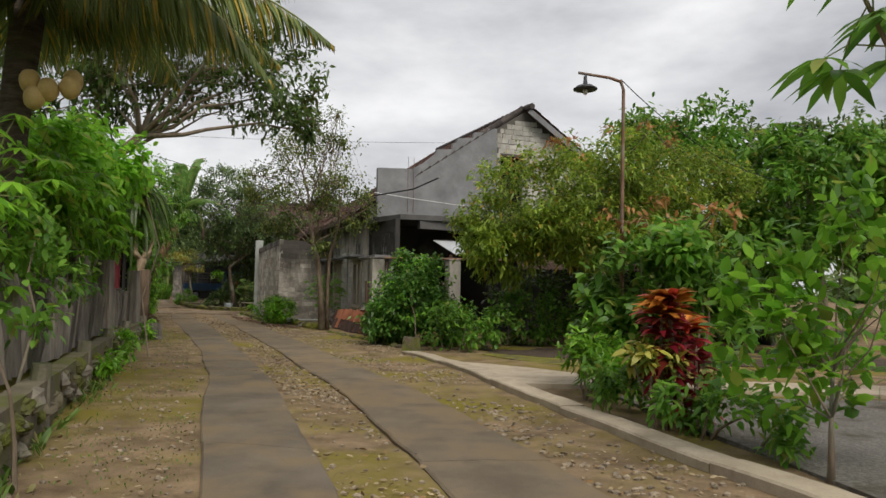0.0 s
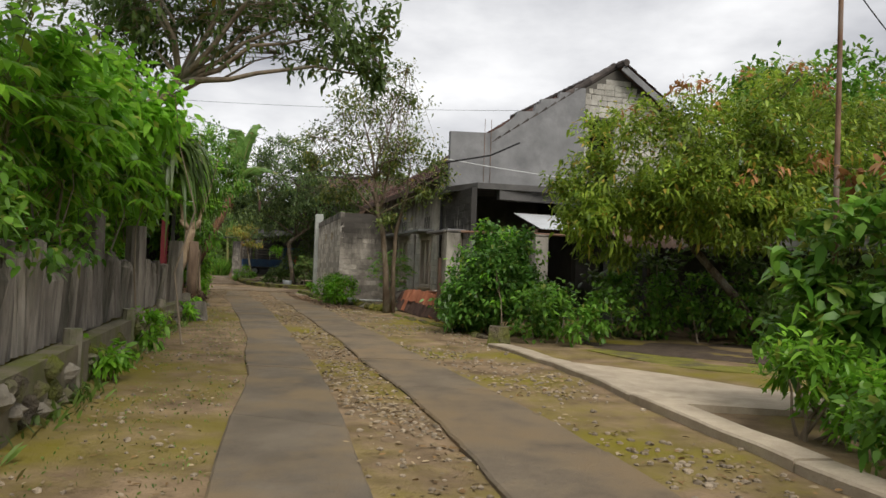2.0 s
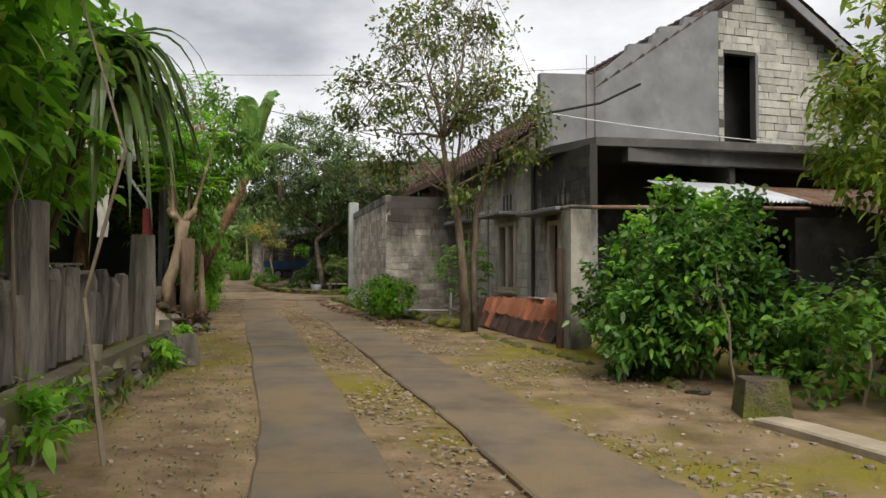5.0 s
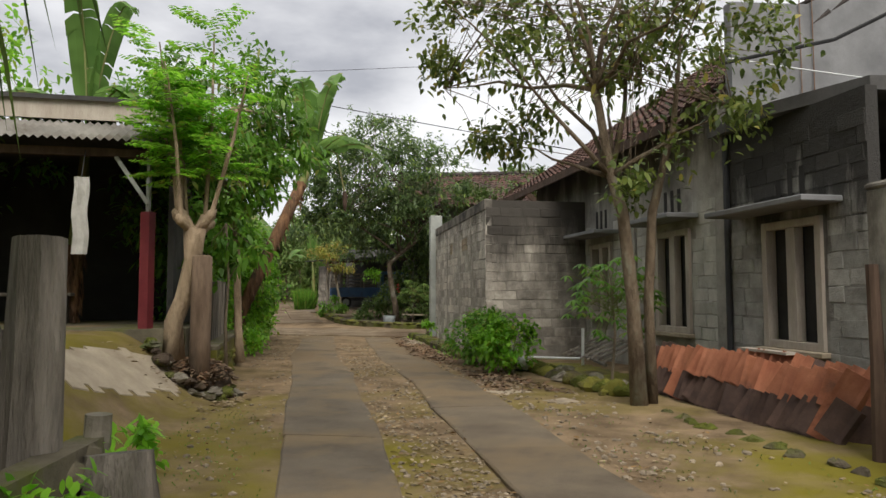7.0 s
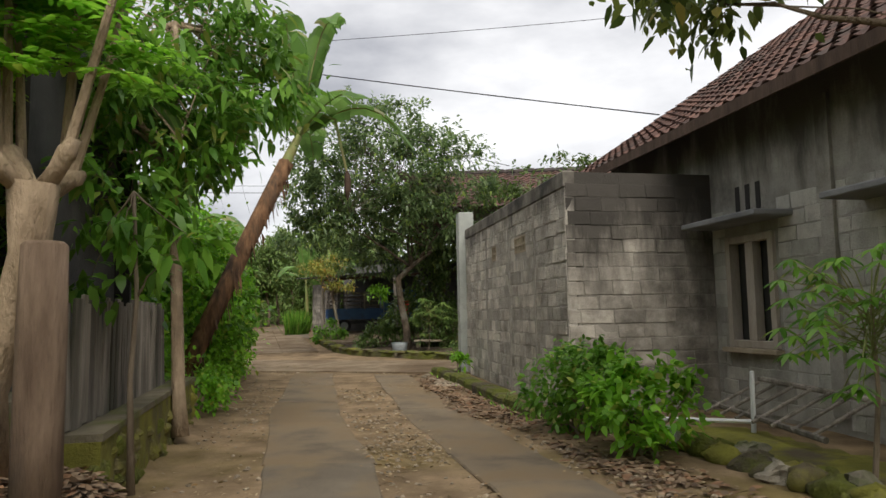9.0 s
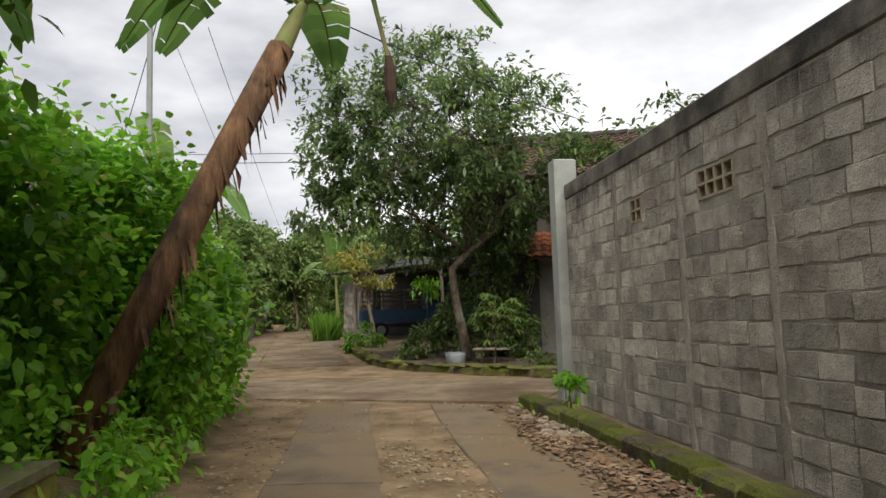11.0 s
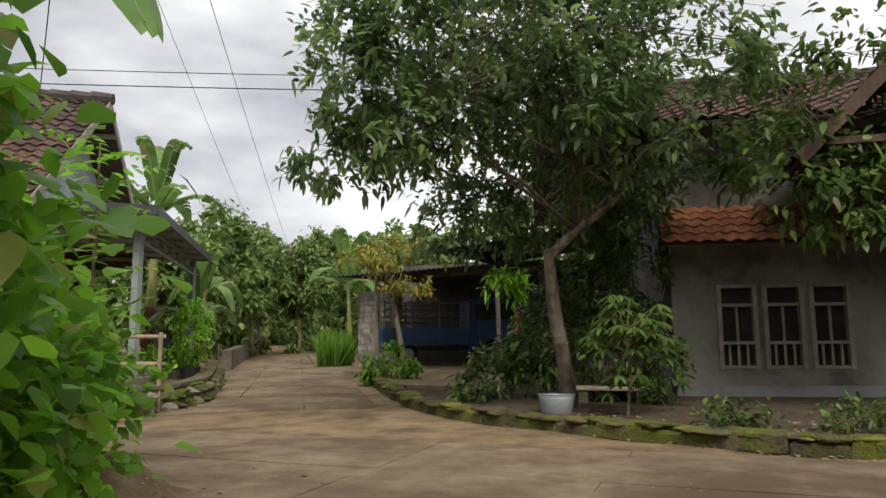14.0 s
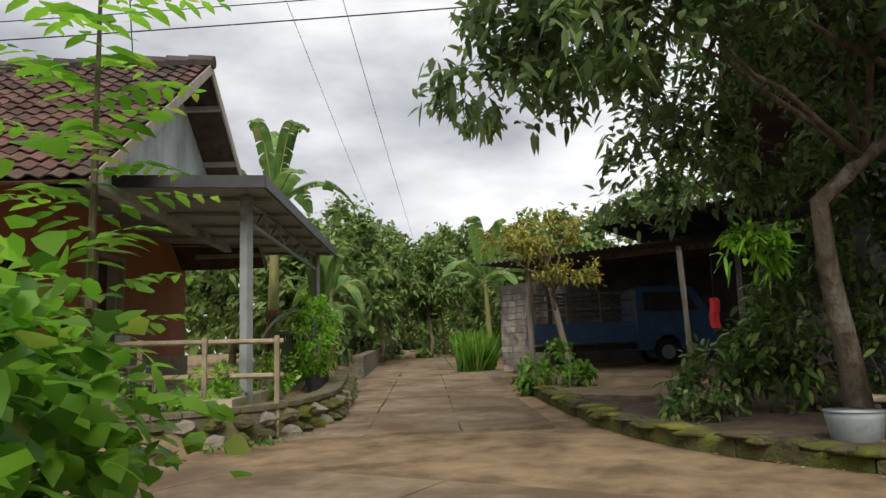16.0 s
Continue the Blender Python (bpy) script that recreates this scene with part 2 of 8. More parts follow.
M_CLOTH = mat("pale_cloth", (0.36, 0.35, 0.32), (0.52, 0.50, 0.47), 5.0, 0.95, 0.3, 80)
M_REDCLOTH = mat("red_cloth", (0.50, 0.02, 0.03), (0.65, 0.05, 0.06), 5.0, 0.9, 0.3, 80)
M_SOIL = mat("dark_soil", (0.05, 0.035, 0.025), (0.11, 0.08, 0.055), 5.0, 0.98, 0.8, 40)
M_GRAVEL = mat("grey_gravel", (0.15, 0.138, 0.122), (0.29, 0.268, 0.24), 30.0, 0.95, 0.9, 90, (0.10, 0.085, 0.06), 1.2, 0.55)
M_ORANGE = mat("orange_wall_paint", (0.40, 0.15, 0.085), (0.50, 0.20, 0.12), 1.5, 0.8, 0.1, 70, (0.34, 0.14, 0.09), 0.8, 0.6)
M_TILEBAND = mat("stone_tile_band", (0.22, 0.19, 0.15), (0.34, 0.30, 0.25), 5.0, 0.7, 0.2, 60)
M_GABLE = mat("stained_white_gable", (0.42, 0.46, 0.44), (0.60, 0.64, 0.62), 2.0, 0.85, 0.2, 60, (0.25, 0.28, 0.27), 1.3, 0.56, stretch=(1, 1, 0.3))
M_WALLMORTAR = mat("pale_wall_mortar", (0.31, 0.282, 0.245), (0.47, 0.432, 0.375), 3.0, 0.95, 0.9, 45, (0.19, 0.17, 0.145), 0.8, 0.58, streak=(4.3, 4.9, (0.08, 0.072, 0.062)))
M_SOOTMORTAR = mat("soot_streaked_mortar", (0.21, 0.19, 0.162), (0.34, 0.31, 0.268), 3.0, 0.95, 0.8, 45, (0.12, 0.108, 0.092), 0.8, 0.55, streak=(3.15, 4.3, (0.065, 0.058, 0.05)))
# The next two turn near-black towards the top of the wall.
M_EAVEBLOCK = mat("dark_topped_block", (0.27, 0.262, 0.238), (0.43, 0.415, 0.378), 4.0, 0.92, 0.6, 60, (0.20, 0.188, 0.165), 1.1, 0.54, random=0.2, bump_size=0.03, streak=(3.65, 4.4, (0.055, 0.052, 0.048)))
M_EAVEMORTAR = mat("dark_topped_mortar", (0.21, 0.200, 0.18), (0.34, 0.325, 0.295), 3.0, 0.95, 0.8, 45, (0.12, 0.11, 0.10), 0.8, 0.58, streak=(3.6, 4.3, (0.05, 0.047, 0.044)))
M_RIDGETILE = mat("blackened_ridge_tile", (0.040, 0.034, 0.032), (0.095, 0.078, 0.070), 4.0, 0.9, 0.4, 60, random=0.3)
M_TUB = mat("dull_grey_plastic", (0.26, 0.29, 0.30), (0.36, 0.39, 0.40), 4.0, 0.6, 0.05, 60, (0.18, 0.18, 0.17), 2.0, 0.58)
M_PILLAR = mat("worn_pillar_cement", (0.24, 0.222, 0.19), (0.43, 0.40, 0.345), 2.6, 0.9, 0.6, 50, (0.12, 0.108, 0.088), 1.4, 0.54, stretch=(1, 1, 0.5))
# Stained render, its tone also lowered for the tree shade on it.
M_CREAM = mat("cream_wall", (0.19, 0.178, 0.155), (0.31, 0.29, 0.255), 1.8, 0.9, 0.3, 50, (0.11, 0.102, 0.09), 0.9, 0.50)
M_BLUE = mat("blue_truck_paint", (0.045, 0.11, 0.25), (0.065, 0.15, 0.32), 3.0, 0.4, 0.05, 60, (0.06, 0.08, 0.11), 1.2, 0.62, spec=0.5)
M_RUBBER = mat("rubber", (0.015, 0.015, 0.016), (0.03, 0.03, 0.03), 8.0, 0.85, 0.2, 60)
M_WHITE = mat("white_plastic", (0.55, 0.56, 0.56), (0.68, 0.69, 0.68), 4.0, 0.5, 0.05, 60, (0.40, 0.39, 0.36), 2.0, 0.62)
M_CAR = mat("white_car_paint", (0.60, 0.61, 0.62), (0.68, 0.69, 0.70), 2.0, 0.3, 0.02, 60, spec=0.5)
# Puts the darkness of unlit rooms and openings into the colour.
M_DARK = mat("interior_shade", (0.026, 0.024, 0.023), (0.050, 0.047, 0.044), 2.0, 0.9, 0.1, 40)
M_BROWNFIBRE = mat("dry_banana_sheath", (0.10, 0.048, 0.024), (0.30, 0.165, 0.085), 11.0, 0.85, 0.9, 40, (0.055, 0.036, 0.024), 3.5, 0.54, stretch=(1, 1, 0.25))
M_GREENSTEM = mat("green_stem", (0.16, 0.20, 0.06), (0.28, 0.30, 0.11), 5.0, 0.6, 0.3, 45, (0.22, 0.15, 0.07), 2.0, 0.56, stretch=(1, 1, 0.3))
M_COCONUT = mat("coconut_husk", (0.42, 0.30, 0.10), (0.56, 0.42, 0.18), 6.0, 0.6, 0.2, 50)
M_BAMBOO = mat("bamboo", (0.22, 0.17, 0.11), (0.36, 0.29, 0.20), 6.0, 0.7, 0.2, 50)
M_CABLE = mat("black_cable", (0.012, 0.012, 0.012), (0.025, 0.025, 0.025), 5.0, 0.7, 0.1, 50)
M_LITTER = leaf_mat("dry_leaves", (0.17, 0.12, 0.06), (0.36, 0.28, 0.17), 0.8, 0.1, (0.22, 0.13, 0.05), 0.2)
M_BROWNLITTER = leaf_mat("rotting_leaves", (0.085, 0.055, 0.034), (0.29, 0.205, 0.13), 0.8, 0.1, (0.20, 0.11, 0.06), 0.25)
L_MANGO = leaf_mat("mango_leaf", (0.075, 0.132, 0.050), (0.235, 0.320, 0.135), 0.27, 0.60, (0.26, 0.36, 0.08), 0.08)
L_MANGODARK = leaf_mat("dark_leaf", (0.050, 0.095, 0.024), (0.160, 0.235, 0.060), 0.34, 0.44, (0.14, 0.13, 0.04), 0.04)
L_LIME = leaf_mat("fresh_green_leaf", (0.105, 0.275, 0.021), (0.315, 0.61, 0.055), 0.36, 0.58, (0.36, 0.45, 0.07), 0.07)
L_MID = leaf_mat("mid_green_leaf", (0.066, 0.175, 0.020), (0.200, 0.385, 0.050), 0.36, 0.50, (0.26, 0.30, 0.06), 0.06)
L_YELLOW = leaf_mat("yellow_green_leaf", (0.090, 0.165, 0.020), (0.33, 0.43, 0.055), 0.40, 0.48, (0.44, 0.32, 0.06), 0.04)
L_BANANA = leaf_mat("banana_leaf", (0.10, 0.20, 0.045), (0.18, 0.31, 0.075), 0.38, 0.45, (0.26, 0.27, 0.10), 0.1)
L_RED = leaf_mat("red_cordyline_leaf", (0.10, 0.008, 0.016), (0.34, 0.020, 0.030), 0.35, 0.3, (0.20, 0.03, 0.02), 0.2)
L_ORANGE = leaf_mat("orange_cordyline_leaf", (0.48, 0.15, 0.02), (0.66, 0.27, 0.04), 0.35, 0.4, (0.55, 0.06, 0.03), 0.3)
L_CROTON = leaf_mat("yellow_croton_leaf", (0.40, 0.38, 0.06), (0.62, 0.58, 0.12), 0.4, 0.35, (0.14, 0.22, 0.04), 0.3)
L_NEWRED = leaf_mat("young_red_leaf", (0.28, 0.12, 0.045), (0.44, 0.22, 0.08), 0.4, 0.4)
L_OLIVE = leaf_mat("olive_leaf", (0.058, 0.098, 0.022), (0.215, 0.265, 0.060), 0.38, 0.45, (0.34, 0.30, 0.07), 0.06)
L_BUSH = leaf_mat("deep_green_leaf", (0.042, 0.118, 0.018), (0.135, 0.285, 0.045), 0.33, 0.45, (0.20, 0.26, 0.05), 0.05)
L_OCHRE = leaf_mat("ochre_leaf", (0.15, 0.185, 0.03), (0.36, 0.335, 0.07), 0.5, 0.4, (0.40, 0.24, 0.06), 0.12)
L_PALM = leaf_mat("palm_leaflet", (0.07, 0.11, 0.03), (0.17, 0.21, 0.06), 0.4, 0.35, (0.42, 0.30, 0.05), 0.22)
L_FAR = leaf_mat("far_leaf", (0.085, 0.15, 0.038), (0.235, 0.335, 0.095), 0.5, 0.4, (0.22, 0.25, 0.09), 0.1)
L_GRASS = leaf_mat("grass_blade", (0.07, 0.13, 0.02), (0.17, 0.26, 0.05), 0.5, 0.4, (0.24, 0.22, 0.08), 0.15)


# ---- mesh helpers ----
class Mesh:
    """Collects vertices and faces in world metres."""

    def __init__(self):
        self.v, self.f = [], []

    def add(self, verts, faces):
        k = len(self.v)
        self.v.extend([tuple(p) for p in verts])
        self.f.extend([tuple(i + k for i in q) for q in faces])
        return self

    def hexa(self, low, high):
        """A solid between two rings of four corners."""
        return self.add([*low, *high], [(3, 2, 1, 0), (4, 5, 6, 7), (0, 1, 5, 4), (1, 2, 6, 5), (2, 3, 7, 6), (3, 0, 4, 7)])

    def box(self, centre, size, x=(1, 0, 0), y=(0, 1, 0), z=(0, 0, 1), bevel=0.0):
        c, x, y, z = Vector(centre), Vector(x), Vector(y), Vector(z)
        a, b, d = (s / 2 for s in size)
        if not bevel:
            ring = [(-a, -b), (a, -b), (a, b), (-a, b)]
            return self.hexa([c + x * i + y * j - z * d for i, j in ring], [c + x * i + y * j + z * d for i, j in ring])
        e = min(bevel, a * 0.9, b * 0.9, d * 0.9)
        rings = []
        for h, s in ((-d, e), (-d + e, 0), (d - e, 0), (d, e)):
            rings.append([c + x * i + y * j + z * h for i, j in ((-a + s, -b + s), (a - s, -b + s), (a - s, b - s), (-a + s, b - s))])
        return self.loft(rings)

    def loft(self, rings, caps=True, closed=True):
        n = len(rings[0])
        faces = []
        for r in range(len(rings) - 1):
            for i in range(n if closed else n - 1):
                j = (i + 1) % n
                faces.append((r * n + i, r * n + j, (r + 1) * n + j, (r + 1) * n + i))
        if caps:
            faces.append(tuple(range(n - 1, -1, -1)))
            faces.append(tuple((len(rings) - 1) * n + i for i in range(n)))
        return self.add([p for r in rings for p in r], faces)

    def tube(self, points, radii, sides=8, caps=True, rough=0.0, seed=0):
        pts = [Vector(p) for p in points]
        if isinstance(radii, (int, float)):
            radii = [radii] * len(pts)
        rng = random.Random(seed)
        rings, side = [], None
        for i, p in enumerate(pts):
            d = (pts[min(i + 1, len(pts) - 1)] - pts[max(i - 1, 0)]).normalized()
            if side is None:
                side = d.orthogonal().normalized()
            side = (side - d * side.dot(d)).normalized()
            other = d.cross(side)
            rings.append([p + (side * math.cos(a) + other * math.sin(a)) * radii[i] * (1 + rough * rng.uniform(-1, 1))
                          for a in (2 * math.pi * k / sides for k in range(sides))])
        return self.loft(rings, caps)

    def bar(self, a, b, w, h=None, up=(0, 0, 1)):
        """A square bar from a to b."""
        a, b = Vector(a), Vector(b)
        d = (b - a).normalized()
        s = d.cross(Vector(up))
        s = s.normalized() if s.length > 1e-4 else Vector((1, 0, 0))
        return self.box((a + b) / 2, ((b - a).length, w, h or w), d, s, s.cross(d))

    def prism(self, outline, low, high):
        """An upright solid over a plan outline; low and high are heights or functions of x, y."""
        lo = low if callable(low) else (lambda x, y: low)
        hi = high if callable(high) else (lambda x, y: high)
        return self.loft([[(x, y, lo(x, y)) for x, y in outline], [(x, y, hi(x, y)) for x, y in outline]])

    def lump(self, centre, size, seed=0, rough=0.22, rows=5, cols=7):
        """A rough stone or clod."""
        rng = random.Random(seed)
        ph = [rng.uniform(0, 6.28) for _ in range(4)]
        rings = []
        for r in range(rows + 1):
            a = math.pi * (0.06 + 0.88 * r / rows)
            ring = []
            for k in range(cols):
                t = 2 * math.pi * k / cols
                s = 1 + rough * (0.55 * math.sin(2 * t + ph[0] + a) + 0.45 * math.sin(3 * t + ph[1] - 2 * a) + 0.35 * math.sin(t + ph[2] + 3 * a)) + rough * rng.uniform(-0.25, 0.25)
                ring.append((centre[0] + size[0] * math.sin(a) * math.cos(t) * s, centre[1] + size[1] * math.sin(a) * math.sin(t) * s, centre[2] - size[2] * math.cos(a) * (1 + rough * 0.5 * math.sin(2 * t + ph[3]))))
            rings.append(ring)
        return self.loft(rings)


WORLD_OF = {}


def thing(name, base, label, category, group="", kind="", turn=0.0):
    """An Empty at a thing's base; its parts hang below it."""
    ob = new(name)
    m = pose(*base, 0, 0, turn)
    ob.matrix_world = m
    ob.empty_display_size = 0.2
    WORLD_OF[ob.name] = m
    return tagged(ob, label, category, group, kind)


def link_mesh(name, data, material, parent=None, smooth=False):
    data.materials.append(material)
    if smooth:
        data.polygons.foreach_set("use_smooth", [True] * len(data.polygons))
    ob = new(name, data)
    if parent:
        ob.parent = parent
        WORLD_OF[ob.name] = WORLD_OF[parent.name]
    else:
        WORLD_OF[ob.name] = Matrix()
    return ob


def part(name, mesh, material, parent=None, label="", smooth=False):
    """One mesh object, given in world metres, under a thing or a part."""
    verts = mesh.v
    if parent:
        inv = WORLD_OF[parent.name].inverted()
        verts = [inv @ Vector(p) for p in verts]
    data = bpy.data.meshes.new(name)
    data.from_pydata(verts, [], mesh.f)
    data.update()
    ob = link_mesh(name, data, material, parent, smooth)
    return tagged(ob, label)


def piece(name, data, parent, m):
    """A piece that shares its mesh with others, at the world pose m."""
    ob = new(name, data)
    if parent:
        ob.parent = parent
        m = WORLD_OF[parent.name].inverted() @ m
    ob.matrix_basis = m
    return ob


def shared(name, mesh, material, smooth=False):
    data = bpy.data.meshes.new(name)
    data.from_pydata(mesh.v, [], mesh.f)
    data.materials.append(material)
    if smooth:
        data.polygons.foreach_set("use_smooth", [True] * len(data.polygons))
    return data


RNG = np.random.default_rng(5)


def unit(a):
    return a / np.maximum(np.linalg.norm(a, axis=-1, keepdims=True), 1e-9)


def leaf_mesh(name, at, way, length, width, bend=0.25, material=None, parent=None, label="", roll=None):
    """Many small leaves in one mesh: arrays of bases, directions, lengths and widths; bend droops the tip."""
    at, way = np.asarray(at, float), unit(np.asarray(way, float))
    n = len(at)
    length, width = np.broadcast_to(length, n), np.broadcast_to(width, n)
    up = np.tile((0.0, 0.0, 1.0), (n, 1)) + RNG.normal(0, 0.35 if roll is None else roll, (n, 3))
    side = unit(np.cross(way, up))
    top = np.cross(side, way)
    rows = []
    for along, wide, drop in ((0.0, 0.0, 0.0), (0.3, -0.5, 0.10), (0.3, 0.5, 0.10), (0.68, -0.4, 0.45), (0.68, 0.4, 0.45), (1.0, 0.0, 1.0)):
        lift = 0.06 if wide else 0.0
        rows.append(at + way * (along * length)[:, None] + side * (wide * width)[:, None]
                    + top * (lift * width)[:, None] - np.array((0, 0, 1.0)) * (drop * bend * length)[:, None])
    verts = np.stack(rows, 1).reshape(-1, 3)
    if parent:
        inv = np.array(WORLD_OF[parent.name].inverted())
        verts = verts @ inv[:3, :3].T + inv[:3, 3]
    k = np.arange(n)[:, None] * 6
    loops = np.concatenate([k + np.array((0, 2, 1)), k + np.array((1, 2, 4, 3)), k + np.array((3, 4, 5))], 1).ravel()
    starts = (np.arange(n)[:, None] * 10 + np.array((0, 3, 7))).ravel()
    data = bpy.data.meshes.new(name)
    data.vertices.add(n * 6)
    data.vertices.foreach_set("co", verts.astype(np.float32).ravel())
    data.loops.add(n * 10)
    data.loops.foreach_set("vertex_index", loops.astype(np.int32))
    data.polygons.add(n * 3)
    data.polygons.foreach_set("loop_start", starts.astype(np.int32))
    data.update(calc_edges=True)
    ob = link_mesh(name, data, material, parent)
    return tagged(ob, label)


def in_blob(n, centre, size, shell=0.55):
    """Points in an ellipsoid, more of them near its skin."""
    d = unit(RNG.normal(size=(n, 3)))
    r = shell + (1 - shell) * RNG.random(n) ** 0.6
    p = d * r[:, None]
    hubs = p[:max(3, n // 9)]
    near = hubs[RNG.integers(0, len(hubs), n)] + RNG.normal(0, 0.11, (n, 3))
    p = np.where(RNG.random((n, 1)) < 0.3, p, near)
    return np.asarray(centre) + p * np.asarray(size), unit(p)


def clusters(n, blobs, shell=0.55):
    """Cluster centres shared out over several ellipsoids by their size."""
    w = np.array([b[1][0] * b[1][1] + b[1][0] * b[1][2] for b in blobs])
    share = np.maximum(1, (n * w / w.sum()).astype(int))
    c, d = zip(*(in_blob(k, b[0], b[1], shell) for k, b in zip(share, blobs)))
    return np.concatenate(c), np.concatenate(d)


def foliage(name, blobs, n_clusters, per, length, width, material, parent, spread=0.28, bend=0.3, droop=0.2, shell=0.55, label="", whorl=True):
    """A crown of twig-end clusters, each a whorl of leaves round a twig that points outwards."""
    c, d = clusters(n_clusters, blobs, shell)
    n = len(c)
    axis = unit(d + RNG.normal(0, 0.45, (n, 3)) + np.array((0, 0, 0.25)))
    at = np.repeat(c, per, 0) + RNG.normal(0, spread * 0.5, (n * per, 3))
    ax = np.repeat(axis, per, 0)
    way = unit(RNG.normal(size=(n * per, 3)) * (0.75 if whorl else 1.0) + ax * 0.7 - np.array((0, 0, droop)))
    k = n * per
    return leaf_mesh(name, at, way, length * RNG.uniform(0.65, 1.2, k), width * RNG.uniform(0.7, 1.2, k), bend, material, parent, label), c


def limbs(mesh, root, targets, r0, r1, seed=0, sag=0.12, steps=5, sides=6):
    """Tapered wavy limbs from a root to several ends."""
    rng = random.Random(seed)
    root = Vector(root)
    for t in targets:
        t = Vector(t)
        pts = []
        for i in range(steps + 1):
            f = i / steps
            p = root.lerp(t, f)
            wob = 0.10 * (t - root).length * math.sin(math.pi * f)
            p += Vector((rng.uniform(-1, 1), rng.uniform(-1, 1), rng.uniform(-0.3, 1))) * wob * 0.6
            pts.append(p)
        mesh.tube(pts, [r0 + (r1 - r0) * (i / steps) ** 0.8 for i in range(steps + 1)], sides, rough=0.08, seed=rng.randint(0, 9999))
    return mesh


# ---- lie of the land ----
def base_height(y):
    return np.interp(y, (-30, 0, 14, 20, 33, 38, 50, 75, 110, 300), (0, 0, 0, 0.04, 0.12, 0.17, 0.48, 1.05, 1.25, 1.4))


EDGE_Y = (-30, 0, 6.0, 8.6, 11.6, 15.5, 17.3, 21.0, 23.3, 26.0, 31.4, 33.2, 36.5, 38.8, 45.5, 62, 110, 300)
EDGE_X = (10.5, -0.6, -2.5, -3.45, -4.62, -5.95, -6.6, -7.65, -9.05, -10.2, -12.35, -13.2, -17.6, -17.2, -20.8, -30.2, -58, -160)


def left_edge(y):
    return np.interp(y, EDGE_Y, EDGE_X)


def smooth(t):
    t = np.clip(t, 0, 1)
    return t * t * (3 - 2 * t)


def height(x, y):
    """Ground height: the lane is nearly level, the plots on its far bank lie higher."""
    x, y = np.asarray(x, float), np.asarray(y, float)
    d = left_edge(y) - x
    bank = smooth(d / 0.5) * 0.32
    yard = smooth((d - 0.25) / 1.5) * 0.80
    lift = np.where((y > 17.0) & (y < 23.0), yard, np.where(y < 40, bank + smooth((d - 1.5) / 3) * 0.35, bank))
    cross = smooth((y - 33.2) / 0.4) * (1 - smooth((y - 36.2) / 0.4))
    lift = lift * (1 - cross * (d > 0) * (y < 36.7))
    bumps = 0.015 * np.sin(x * 3.1 + 1.7 * np.sin(y * 1.3)) * np.sin(y * 2.7 + x)
    return base_height(y) + lift + bumps


def ground_z(x, y):
    return float(height(x, y))


# ---- ground ----
def spaced(near0, near1, step, far0, far1):
    a = list(np.arange(near0, near1 + step / 2, step))
    g = step
    while a[-1] < far1:
        g *= 1.22
        a.append(a[-1] + g)
    g = step
    lo = [near0]
    while lo[-1] > far0:
        g *= 1.22
        lo.append(lo[-1] - g)
    return np.array(lo[:0:-1] + a)


def build_ground():
    xs, ys = spaced(-24, 9, 0.24, -900, 900), spaced(-3, 56, 0.24, -900, 900)
    gx, gy = np.meshgrid(xs, ys)
    z = height(gx, gy)
    verts = np.stack([gx, gy, z], -1).reshape(-1, 3)
    w, h = len(xs), len(ys)
    i = (np.arange(h - 1)[:, None] * w + np.arange(w - 1)).ravel()
    data = bpy.data.meshes.new("ground")
    data.from_pydata(verts.tolist(), [], np.stack([i, i + 1, i + w + 1, i + w], -1).tolist())
    tagged(link_mesh("ground", data, M_DIRT, None, True), "brown packed earth with mossy patches and fallen leaves", "ground", kind="structure")


build_ground()


def resample(points, step):
    pts = [Vector((*p, 0)) for p in points]
    out_pts = [pts[0]]
    for a, b in zip(pts, pts[1:]):
        n = max(1, round((b - a).length / step))
        out_pts += [a.lerp(b, k / n) for k in range(1, n + 1)]
    for _ in range(3):
        out_pts = [out_pts[0]] + [(p + q * 2 + r) / 4 for p, q, r in zip(out_pts, out_pts[1:], out_pts[2:])] + [out_pts[-1]]
    return out_pts


